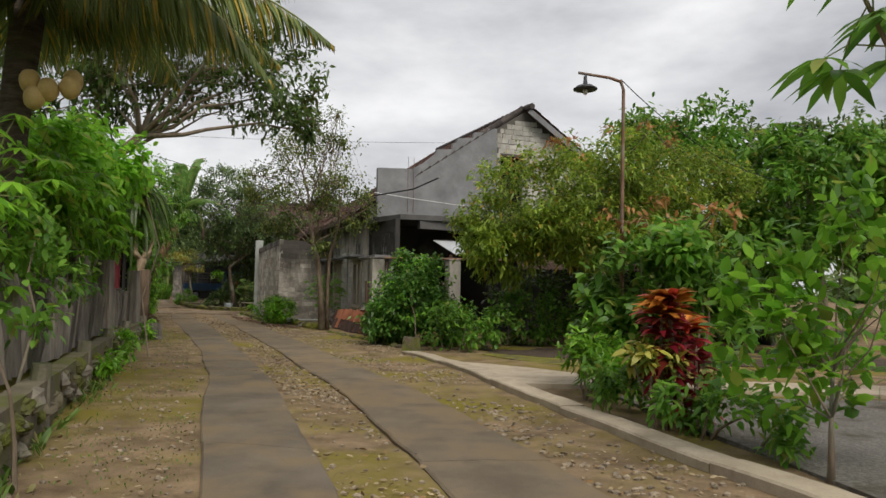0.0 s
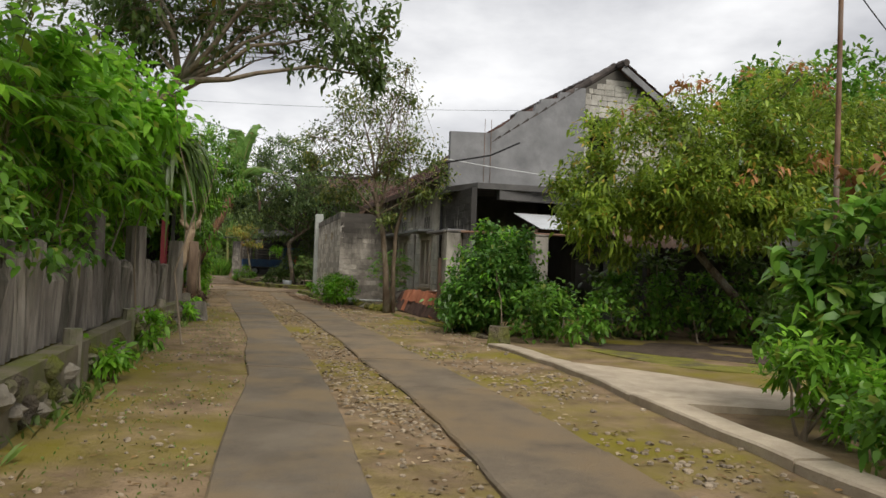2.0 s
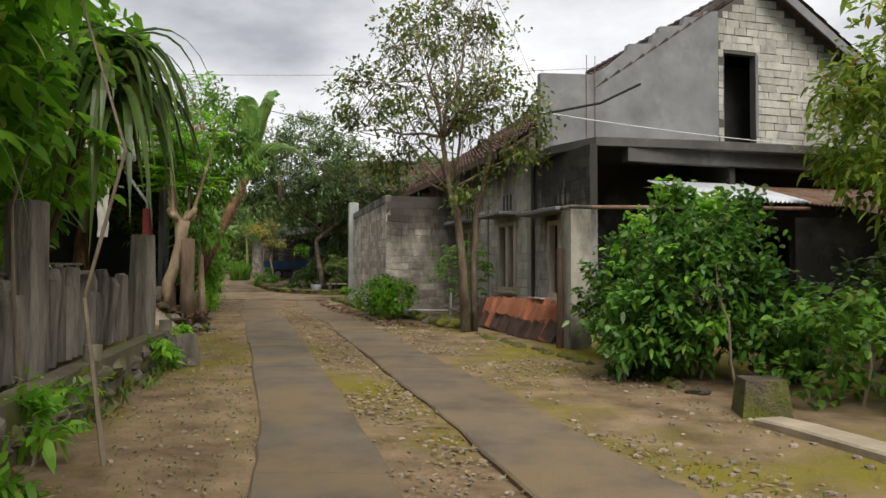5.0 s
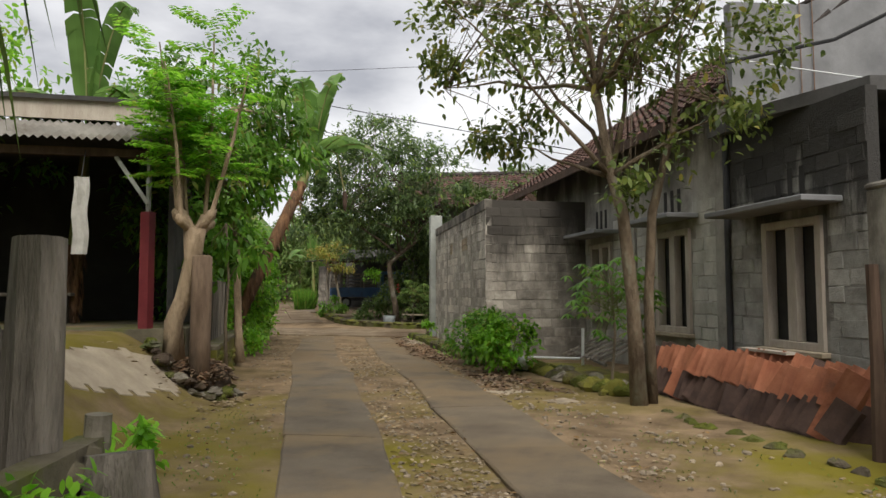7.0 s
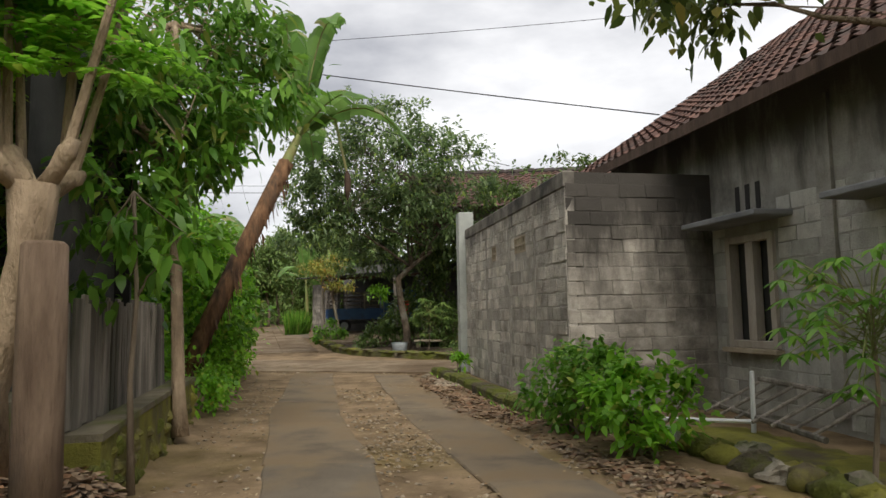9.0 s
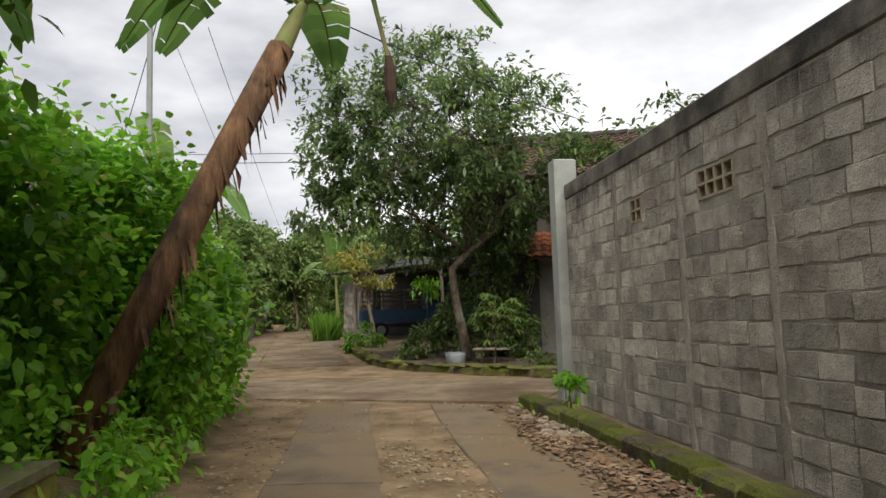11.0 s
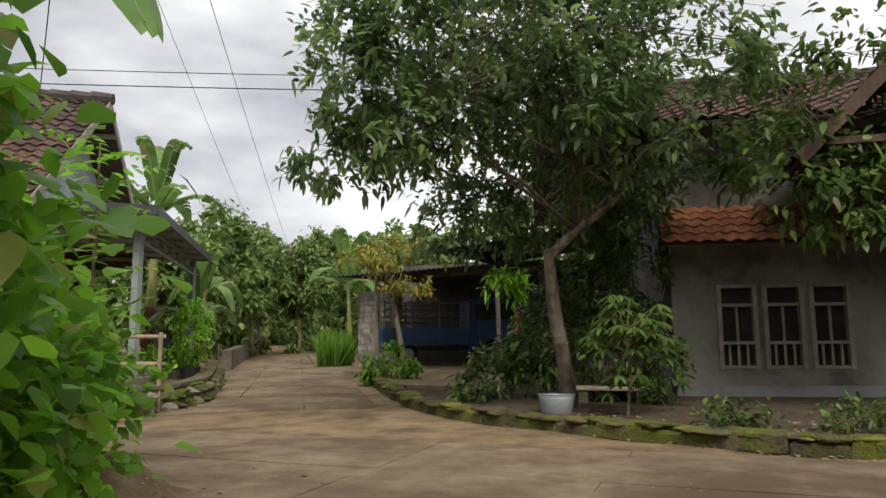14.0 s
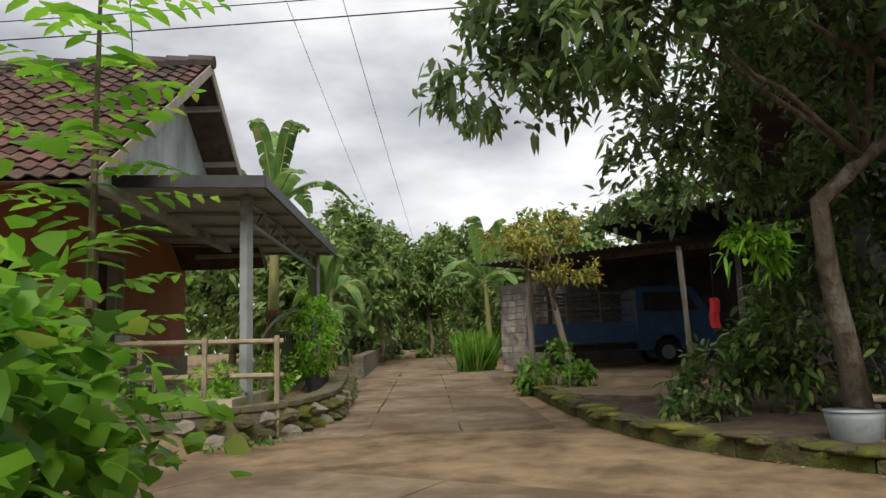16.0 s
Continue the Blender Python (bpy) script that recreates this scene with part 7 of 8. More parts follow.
part("shaft", Mesh().tube([(-12.9, 30.2, 0.2), (-12.9, 30.2, 6.4)], [0.04, 0.035], 10), M_STEEL, pole)

# ---- planted corner across the lane ----
bed = thing("planter_kerb", (-12.5, 38.6, 0.1), "curved low kerb thick with green moss", "kerb", kind="structure")
PK = [(-4.5, 35.6), (-8.6, 36.25), (-9.9, 36.95), (-11.5, 37.85), (-12.9, 38.85), (-13.7, 40.1), (-14.6, 41.8), (-15.9, 44.3), (-17.0, 46.6)]
pk = resample(PK, 0.55)
for a, b in zip(pk, pk[1:]):
    d = (b - a).normalized() * 0.03
    jx, jz = RNG.uniform(-0.03, 0.03), RNG.uniform(-0.035, 0.02)
    c = (a + b) / 2
    part("kerb_stone", Mesh().box((c.x + jx, c.y, base_height(c.y) + 0.07 + jz * 1.5), ((b - a).length + 0.02, 0.27 + jx, 0.24), d.normalized(), (-d.normalized().y, d.normalized().x, 0), UP, 0.035), M_MOSSKERB, bed)
moss_rng = random.Random(63)
for a, b in zip(pk[5:27], pk[6:28]):
    d = (b - a).normalized()
    for k in range(3):
        c = a.lerp(b, (k + moss_rng.random()) / 3)
        side = moss_rng.uniform(-0.07, 0.07)
        part("moss_cushion", Mesh().lump((c.x - d.y * side, c.y + d.x * side, base_height(c.y) + 0.17 + moss_rng.uniform(-0.03, 0.02)), (moss_rng.uniform(0.13, 0.26), moss_rng.uniform(0.10, 0.17), moss_rng.uniform(0.03, 0.05)), moss_rng.randint(0, 9999), 0.4, 5, 9), (M_MOSSGREEN, M_MOSSKERB, M_KERBMOSS)[moss_rng.randrange(3)], bed, smooth=True)
tagged(part("bed_soil", Mesh().prism([(p.x + 0.05, p.y + 0.1) for p in pk] + [(-14.5, 47.5), (-4.5, 41)], 0.0, lambda x, y: float(base_height(y)) + 0.13), M_SOIL), "dark bare soil of the planted corner", "soil", kind="structure")
tagged(part("yard_paving", Mesh().prism([(-14.6, 41.9), (-12.5, 41.2), (-12.0, 45.0), (-12.0, 51.0), (-16.9, 50.0), (-16.7, 46.2)], 0.1, lambda x, y: float(base_height(y)) + 0.2), M_ROADCON), "grey cement yard in front of the carport", "paving", kind="structure")
tub = thing("plastic_tub", (-11.06, 38.33, 0.28), "grey white plastic tub on the mossy kerb", "tub")
tp = (-11.06, 38.33)
part("body", Mesh().tube([(*tp, 0.27), (*tp, 0.30), (*tp, 0.5), (*tp, 0.56), (*tp, 0.565), (*tp, 0.55), (*tp, 0.35)], [0.17, 0.20, 0.235, 0.245, 0.26, 0.225, 0.18], 20), M_TUB, tub, smooth=True)

cream = thing("cream_house", (-6.2, 43.5, 0.3), "cream rendered house with tiled awning and barred windows", "house")
CW = Vector((1, 0.12, 0)).normalized()
CN = Vector((-CW.y, CW.x, 0))
C0 = Vector((-9.42, 40.72, 0))


def C(a, b, z):
    return C0 + CW * a + CN * b + UP * z


cwin = [(0.72, 1.27, 0.84, 2.12), (1.42, 1.97, 0.84, 2.12), (2.12, 2.67, 0.84, 2.12)]
part("front_wall", wall_boxes(Mesh(), C(2.67, 0, 0), CW, CN, 4.33, 0.0, 4.9, 0.15), M_CREAM, cream)
wall_panels("front_wall", M_CREAM, cream, C(0, 0, 0), CW, CN, 2.67, 0.0, 4.9, 0.15, cwin)
# Carport-side wall is near-black: the recess's shade is in its colour.
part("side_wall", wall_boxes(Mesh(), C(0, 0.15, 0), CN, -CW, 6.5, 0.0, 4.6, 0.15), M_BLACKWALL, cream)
part("back_wall", wall_boxes(Mesh(), C(0, 6.5, 0), CW, CN, 7.0, 0.0, 4.9, 0.15), M_CREAM, cream)
part("side_wall", wall_boxes(Mesh(), C(7.0, 0.15, 0), CN, CW, 6.5, 0.0, 4.6, 0.15), M_CREAM, cream)
# Near-black wall added behind the windows as the unlit room.
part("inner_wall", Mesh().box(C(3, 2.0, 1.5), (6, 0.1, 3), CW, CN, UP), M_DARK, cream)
part("plinth", Mesh().box(C(3.5, -0.04, 0.3), (7.0, 0.08, 0.5), CW, CN, UP), M_PLASTER, cream)
for a, b, c, d in cwin:
    w = part("window", Mesh().box(C((a + b) / 2, 0.12, (c + d) / 2), (b - a, 0.01, d - c), CW, CN, UP), M_DARK, cream)
    fr = Mesh()
    for x in (a, b):
        fr.box(C(x, 0.03, (c + d) / 2), (0.07, 0.14, d - c + 0.07), CW, CN, UP)
    for z in (c, c + 0.38, d - 0.3, d):
        fr.box(C((a + b) / 2, 0.03, z), (b - a - 0.07, 0.1, 0.05), CW, CN, UP)
    part("frame", fr, M_TILEBAND, w)
    for x in np.linspace(a, b, 5)[1:-1]:
        part("bar", Mesh().box(C(float(x), 0.04, c + 0.19), (0.035, 0.04, 0.34), CW, CN, UP), M_TILEBAND, w)
    part("bar", Mesh().box(C((a + b) / 2, 0.04, c + 0.7), (0.035, 0.04, 0.6), CW, CN, UP), M_TILEBAND, w)
tile_roof("awning_tiles", cream, C(-0.25, -0.95, 2.72), C(7.0, -0.95, 2.72), C(-0.25, 0.0, 3.42), C(7.0, 0.0, 3.42), M_NEWTILE, pitch=0.22, lap=0.24)
part("awning_board", roof_board(Mesh(), [C(-0.2, -0.92, 2.70), C(7.0, -0.92, 2.70), C(7.0, 0, 3.40), C(-0.2, 0, 3.40)], 0.04), M_DARKWOOD, cream)
tile_roof("roof_slope", cream, C(-2.3, -0.6, 4.75), C(7.4, -0.6, 4.75), C(-2.3, 2.6, 6.45), C(7.4, 2.6, 6.45), M_OLDTILE)
part("roof_back", roof_board(Mesh(), [C(-2.3, 7.0, 4.4), C(7.4, 7.0, 4.4), C(7.4, 2.6, 6.42), C(-2.3, 2.6, 6.42)], 0.06), M_OLDTILE, cream)
part("roof_board", roof_board(Mesh(), [C(-2.3, -0.58, 4.72), C(7.4, -0.58, 4.72), C(7.4, 2.6, 6.42), C(-2.3, 2.6, 6.42)], 0.05), M_DARKWOOD, cream)
ridge_tiles(cream, C(-2.4, 2.6, 6.47), C(7.4, 2.6, 6.47))

wing = thing("gabled_porch", (-6.6, 39.2, 0.2), "dark timber gable porch roof beside the cream house", "porch")
part("roof_board", roof_board(Mesh(), [(-7.9, 38.2, 3.55), (-7.9, 40.6, 3.55), (-6.3, 40.6, 5.15), (-6.3, 38.2, 5.15)], 0.05), M_DARKWOOD, wing)
part("roof_board", roof_board(Mesh(), [(-4.7, 38.2, 3.55), (-4.7, 40.6, 3.55), (-6.3, 40.6, 5.15), (-6.3, 38.2, 5.15)], 0.05), M_DARKWOOD, wing)
for e in (-7.93, -4.67):
    part("verge_board", Mesh().bar((e, 38.17, 3.50), (-6.3, 38.17, 5.14), 0.035, 0.17), M_DARKWOOD, wing)
for y in (38.4, 40.4):
    part("post", Mesh().bar((-4.9, y, 0.2), (-4.9, y, 3.72), 0.09), M_GREYWOOD, wing)
tile_roof("roof_tiles", wing, (-7.93, 38.2, 3.56), (-7.93, 40.6, 3.56), (-6.3, 38.2, 5.2), (-6.3, 40.6, 5.2), M_OLDTILE)
tile_roof("roof_tiles", wing, (-4.67, 38.2, 3.56), (-4.67, 40.6, 3.56), (-6.3, 38.2, 5.2), (-6.3, 40.6, 5.2), M_OLDTILE)
part("tie_beam", Mesh().bar((-7.6, 38.3, 3.74), (-5.0, 38.3, 3.74), 0.09), M_DARKWOOD, wing)
slab_bench = thing("slab_bench", (-10.4, 39.7, 0.3), "low cement slab bench in the mango shade", "bench")
part("seat", Mesh().box((-10.38, 39.7, 0.56), (1.1, 0.36, 0.06), bevel=0.012), M_KERB, slab_bench)
for x in (-10.8, -9.96):
    part("leg", Mesh().box((x, 39.7, 0.38), (0.14, 0.3, 0.32), bevel=0.01), M_MOSSCON, slab_bench)

# carport with the parked truck
car_port = thing("carport", (-14, 47.5, 0.5), "makeshift carport with old dark sheet roof", "carport")
for x, y, t, lean in ((-16.25, 45.4, 2.9, 0.0), (-13.15, 45.3, 3.0, -0.04), (-12.2, 45.9, 3.0, 0.0), (-10.2, 46, 3.2, 0.0)):
    part("post", Mesh().bar((x - lean, y, 0.35), (x + lean, y, t), 0.1), M_GREYWOOD, car_port)
# This sheet is near-black to hold the shade of its underside.
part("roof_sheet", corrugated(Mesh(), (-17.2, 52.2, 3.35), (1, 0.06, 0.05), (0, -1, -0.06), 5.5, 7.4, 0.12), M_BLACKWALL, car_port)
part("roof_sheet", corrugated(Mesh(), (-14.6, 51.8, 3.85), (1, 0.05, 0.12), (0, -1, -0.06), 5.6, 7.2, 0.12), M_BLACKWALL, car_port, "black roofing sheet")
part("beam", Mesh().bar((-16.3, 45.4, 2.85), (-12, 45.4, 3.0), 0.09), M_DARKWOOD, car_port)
# Back wall added in near-black as the carport's dark recess.
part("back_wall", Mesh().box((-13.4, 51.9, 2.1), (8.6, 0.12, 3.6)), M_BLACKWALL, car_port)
blockwall = thing("block_wall", (-18.0, 49.6, 0.45), "short unplastered block wall beside the carport", "wall", kind="structure")
ba, bb = Vector((-18.75, 50.35, 0)), Vector((-16.95, 49.0, 0))
bd = (bb - ba).normalized()
bn = Vector((bd.y, -bd.x, 0))
part("wall_core", Mesh().box((ba + bb) / 2 - bn * 0.07 + UP * 1.65, ((bb - ba).length, 0.12, 2.5), bd, bn, UP), M_SOOTMORTAR, blockwall)
lay_blocks(blockwall, ba, bd, bn, (bb - ba).length, 0.5, 2.85, [], 90, 6, kinds=SOOT_BLOCKS)
truck = thing("pickup_truck", (-14.6, 49.0, 0.65), "old blue pickup truck with railed cargo bed", "truck")
TD, TN = Vector((0.907, 0.42, 0)), Vector((-0.42, 0.907, 0))
T0 = Vector((-14.1, 49.0, 0.66))


def T(a, b, z):
    return T0 + TD * a + TN * b + UP * z


cab = [(-0.62, 0.35), (-0.62, 1.78), (-0.5, 1.88), (0.62, 1.86), (0.78, 1.78), (1.15, 1.15), (1.25, 0.95), (1.25, 0.35), (0.42, 0.35), (0.36, 0.58), (0.2, 0.7), (0.0, 0.7), (-0.2, 0.58), (-0.26, 0.35)]
cabm = part("cab", Mesh().loft([[T(a, b, z) for a, z in cab] for b in (-0.02, 1.5)]), M_BLUE, truck)
part("door", Mesh().box(T(0.15, -0.03, 0.98), (0.98, 0.03, 0.52), TD, TN, UP, 0.01), M_BLUE, cabm)
part("side_window", Mesh().hexa([T(-0.45, -0.045, 1.27), T(0.85, -0.045, 1.27), T(0.85, -0.02, 1.27), T(-0.45, -0.02, 1.27)], [T(-0.45, -0.045, 1.72), T(0.6, -0.045, 1.72), T(0.6, -0.02, 1.72), T(-0.45, -0.02, 1.72)]), M_DARKSTEEL, cabm)
part("windscreen", Mesh().hexa([T(0.82, 0.1, 1.72), T(0.82, 1.38, 1.72), T(0.80, 1.38, 1.72), T(0.80, 0.1, 1.72)], [T(1.16, 0.1, 1.18), T(1.16, 1.38, 1.18), T(1.13, 1.38, 1.18), T(1.13, 0.1, 1.18)]), M_DARKSTEEL, cabm)
bedm = part("cargo_bed", Mesh().box(T(-1.9, 0.74, 0.62), (2.45, 1.52, 0.1), TD, TN, UP), M_BLUE, truck)
for b in (-0.02, 1.5):
    part("side_board", Mesh().box(T(-1.9, b, 0.85), (2.45, 0.05, 0.40), TD, TN, UP, 0.01), M_BLUE, bedm)
    for z in (1.2, 1.38, 1.56, 1.74):
        part("rail", Mesh().bar(T(-3.1, b, z), T(-0.68, b, z), 0.045), M_GREYWOOD, bedm)
    for a in (-3.08, -2.3, -1.5, -0.72):
        part("stake", Mesh().bar(T(a, b, 1.0), T(a, b, 1.8), 0.05), M_GREYWOOD, bedm)
for a in (0.08, -2.4):
    for b in (0.08, 1.4):
        wh = part("wheel", Mesh().tube([T(a, b - 0.08, 0.29), T(a, b + 0.1, 0.29)], 0.29, 18), M_RUBBER, truck)
        part("rim", Mesh().tube([T(a, b - 0.09, 0.29), T(a, b - 0.07, 0.29)], 0.17, 14), M_STEEL, wh)
part("chassis", Mesh().box(T(-1.0, 0.75, 0.45), (4.2, 1.0, 0.14), TD, TN, UP), M_DARKSTEEL, truck)
rc = thing("red_cloth", (-12.9, 44.9, 1.4), "red cloth hanging in the mango shade", "cloth")
rcm = Mesh()
for k in range(6):
    z0, z1 = 1.95 - k * 0.09, 1.86 - k * 0.09
    x0, x1 = -12.62 + 0.02 * math.sin(k * 1.2), -12.62 + 0.02 * math.sin((k + 1) * 1.2)
    rcm.add([(x0 - 0.08, 44.9, z0), (x0, 44.87, z0), (x0 + 0.09, 44.9, z0), (x1 - 0.08, 44.9, z1), (x1, 44.86, z1), (x1 + 0.09, 44.9, z1)], [(0, 1, 4, 3), (1, 2, 5, 4)])
part("strip", rcm, M_REDCLOTH, rc)
part("cord", Mesh().tube([(-12.62, 44.9, 1.95), (-12.62, 45.2, 2.9)], 0.006, 5), M_CABLE, rc)
simple_tree("frangipani_tree", "small umbrella shaped tree with ochre leaves", (-15.30, 44.4, 0.35), [(-15.20, 44.4, 0.3), (-15.25, 44.4, 1.1), (-15.40, 44.4, 1.8), (-15.50, 44.4, 2.3)], 0.07,
            [blob(-15.90, 44.4, 3.25, 0.85, 0.8, 0.4), blob(-15.00, 44.4, 2.6, 0.6, 0.6, 0.25), blob(-15.50, 44.5, 3.5, 0.6, 0.6, 0.3)], 190, 10, 0.12, 0.05, L_OCHRE, n_limbs=10, spread=0.14, shell=0.3, seed=31, r1=0.05)
bush("croton_bush", "mixed pale and green potted bushes by the yard", (-15.4, 43.6, 0.3), [blob(-15.6, 43.7, 0.65, 0.4, 0.4, 0.35), blob(-14.9, 43.2, 0.75, 0.35, 0.3, 0.5)], 120, 9, 0.14, 0.07, L_MID, 7, 0.12, seed=41)
bush("mango_seedling", "dark young shrub under the mango", (-12.3, 39.9, 0.3), [blob(-12.3, 39.9, 0.75, 0.45, 0.4, 0.45), blob(-11.6, 40.3, 1.2, 0.6, 0.5, 0.9), blob(-10.4, 40.2, 1.1, 0.7, 0.4, 0.9)], 330, 9, 0.17, 0.06, L_MANGODARK, 8, 0.16, seed=42)
bush("mango_seedling", "bright young mango leaves before the trunk", (-11.6, 38.6, 0.3), [blob(-11.75, 38.4, 2.05, 0.28, 0.25, 0.2)], 28, 9, 0.17, 0.045, L_LIME, 0, 0.1, droop=0.7, seed=43)
gb = thing("tall_grass", (-19.9, 51.0, 0.5), "thick stand of tall green grass", "grass", kind="stuff")
n = 900
p = np.stack([RNG.uniform(-20.15, -19.45, n), RNG.uniform(50.2, 51.6, n), np.full(n, 0.45)], 1)
leaf_mesh("blades", p, np.stack([RNG.normal(0, 0.25, n), RNG.normal(0, 0.25, n), np.ones(n)], 1), RNG.uniform(0.8, 1.7, n), 0.045, 0.15, L_MID, gb)

# ---- orange house with its porch ----
OA, OB = Vector((-0.44, 0.898, 0)), Vector((0.898, 0.44, 0))
O0 = Vector((-17.95, 38.6, 0))


def O(a, b, z):
    """Porch frame: a along the lane, b towards it, from the near porch post."""
    return O0 + OA * a + OB * b + UP * z


orange = thing("orange_house", O(1.5, -5, 0.3), "orange painted house with tiled gable and steel porch", "house")
ohole = [(1.0, 2.0, 1.35, 2.65), (3.7, 5.0, 0.7, 2.8)]
wall_panels("front_wall", M_ORANGE, orange, O(-2.6, -2.7, 0), OA, -OB, 8.2, 0.2, 3.6, 0.15, ohole)
part("wall_foot", Mesh().box(O(1.5, -2.66, 0.95), (8.2, 0.06, 0.6), OA, OB, UP), M_TILEBAND, orange)
part("side_wall", wall_boxes(Mesh(), O(-2.6, -2.85, 0), -OB, OA, 7, 0.2, 3.6, 0.15), M_ORANGE, orange)
part("far_wall", wall_boxes(Mesh(), O(5.45, -2.85, 0), -OB, OA, 7, 0.2, 3.6, 0.15), M_ORANGE, orange)
part("back_wall", wall_boxes(Mesh(), O(-2.6, -9.8, 0), OA, -OB, 8.2, 0.2, 3.6, 0.15), M_ORANGE, orange)
# Inner wall in near-black gives door and window a dark room behind.
part("inner_wall", Mesh().box(O(1.5, -4.5, 1.9), (7.6, 0.1, 3.2), OA, OB, UP), M_DARK, orange)
RZ, EZ, HALF = 5.84, 3.05, 3.9
AC = 1.5
part("gable", Mesh().add([O(AC - 3.5, -1.55, 3.3), O(AC + 3.5, -1.55, 3.3), O(AC, -1.55, 5.72), O(AC - 3.5, -1.7, 3.3), O(AC + 3.5, -1.7, 3.3), O(AC, -1.7, 5.72)],
                         [(0, 1, 2), (5, 4, 3), (0, 3, 4, 1), (1, 4, 5, 2), (2, 5, 3, 0)]), M_GABLE, orange, "stained pale green white gable")
tile_roof("roof_slope", orange, O(AC - HALF, -0.95, EZ), O(AC - HALF, -9.5, EZ), O(AC, -0.95, RZ), O(AC, -9.5, RZ), M_OLDTILE, pitch=0.22, lap=0.25)
tile_roof("roof_slope", orange, O(AC + HALF, -0.95, EZ), O(AC + HALF, -9.5, EZ), O(AC, -0.95, RZ), O(AC, -9.5, RZ), M_OLDTILE, pitch=0.3, lap=0.4)
for sg in (-1, 1):
    part("roof_board", roof_board(Mesh(), [O(AC + sg * HALF, -1.0, EZ - 0.02), O(AC + sg * HALF, -9.5, EZ - 0.02), O(AC, -9.5, RZ - 0.02), O(AC, -1.0, RZ - 0.02)], 0.03), M_DARKWOOD, orange)
    part("verge_board", Mesh().bar(O(AC, -0.95, RZ - 0.06), O(AC + sg * HALF, -0.95, EZ - 0.06), 0.03, 0.14), M_PALEWOOD, orange)
    for f in (0.15, 0.4, 0.65, 0.9):
        part("purlin", Mesh().bar(O(AC + sg * HALF * f, -0.95, RZ - (RZ - EZ) * f - 0.1), O(AC + sg * HALF * f, -2.3, RZ - (RZ - EZ) * f - 0.1), 0.08), M_PALEWOOD, orange)
ridge_tiles(orange, O(AC, -0.9, RZ + 0.05), O(AC, -9.4, RZ + 0.05))
dr = part("door", Mesh().box(O(-2.6 + 4.35, -2.78, 1.72), (0.62, 0.05, 2.1), OA, OB, UP), M_DARKWOOD, orange, "dark timber door")
part("handle", Mesh().box(O(-2.6 + 4.55, -2.73, 1.65), (0.03, 0.04, 0.22), OA, OB, UP), M_STEEL, dr)
for a in (3.72, 4.02, 4.68, 4.98):
    part("door_frame", Mesh().box(O(-2.6 + a, -2.72, 1.75), (0.07, 0.2, 2.1), OA, OB, UP), M_PALEWOOD, orange)
part("door_head", Mesh().box(O(-2.6 + 4.35, -2.72, 2.85), (1.36, 0.2, 0.08), OA, OB, UP), M_PALEWOOD, orange)
w = part("window", Mesh().box(O(-2.6 + 1.5, -2.76, 2.0), (1.0, 0.02, 1.3), OA, OB, UP), M_DARKSTEEL, orange)
for a in (1.02, 1.5, 1.98):
    part("frame", Mesh().box(O(-2.6 + a, -2.72, 2.0), (0.06, 0.16, 1.36), OA, OB, UP), M_DARKWOOD, w)
part("porch_floor", Mesh().box(O(2.6, -1.3, 0.45), (6.9, 2.7, 0.5), OA, OB, UP), M_KERB, orange)
cz = 3.42
part("porch_roof", roof_board(Mesh(), [O(-0.55, -2.8, cz + 0.12), O(-0.55, 0.35, cz), O(6.4, 0.35, cz), O(6.4, -2.8, cz + 0.12)], 0.06), M_STEEL, orange, "flat grey metal porch roof")
part("porch_fascia", Mesh().bar(O(-0.58, 0.38, cz - 0.02), O(6.45, 0.38, cz - 0.02), 0.04, 0.16), M_DARKSTEEL, orange)
part("porch_fascia", Mesh().bar(O(-0.58, -2.8, cz + 0.08), O(-0.58, 0.38, cz - 0.02), 0.04, 0.16), M_DARKSTEEL, orange)
for a in (0.0, 5.9):
    part("porch_post", Mesh().bar(O(a, 0, 0.3), O(a, 0, cz - 0.08), 0.12), M_STEEL, orange)
for z in (cz - 0.12, cz - 0.42):
    part("truss_chord", Mesh().bar(O(0, 0.0, z), O(5.9, 0.0, z), 0.045), M_STEEL, orange)
for k in range(12):
    a = k * 5.9 / 12
    part("truss_web", Mesh().bar(O(a, 0, cz - (0.42 if k % 2 else 0.12)), O(a + 5.9 / 12, 0, cz - (0.12 if k % 2 else 0.42)), 0.03), M_STEEL, orange)
for k in range(6):
    part("rafter", Mesh().bar(O(0.2 + k * 1.15, -2.7, cz + 0.03), O(0.2 + k * 1.15, 0.3, cz - 0.09), 0.05), M_STEEL, orange)
for a0, a1 in ((1.6, 3.6), (3.7, 5.85)):
    gt = part("railing_panel", Mesh().box(O((a0 + a1) / 2, 0.02, 1.06), (a1 - a0, 0.03, 0.66), OA, OB, UP), M_DARKSTEEL, orange, "black sheet railing")
    part("top_rail", Mesh().bar(O(a0, 0.02, 1.55), O(a1, 0.02, 1.55), 0.04), M_DARKSTEEL, gt)
    for k in range(9):
        part("baluster", Mesh().bar(O(a0 + (a1 - a0) * k / 8, 0.02, 1.35), O(a0 + (a1 - a0) * k / 8, 0.02, 1.56), 0.02), M_DARKSTEEL, gt)
chair = thing("porch_chair", O(1.4, -2.0, 0.7), "pale plastic chair on the porch", "chair")
part("seat", Mesh().box(O(1.4, -2.0, 1.1), (0.45, 0.45, 0.04), OA, OB, UP, 0.01), M_WHITE, chair)
part("backrest", Mesh().box(O(1.4, -2.2, 1.35), (0.45, 0.04, 0.45), OA, OB, UP, 0.01), M_WHITE, chair)
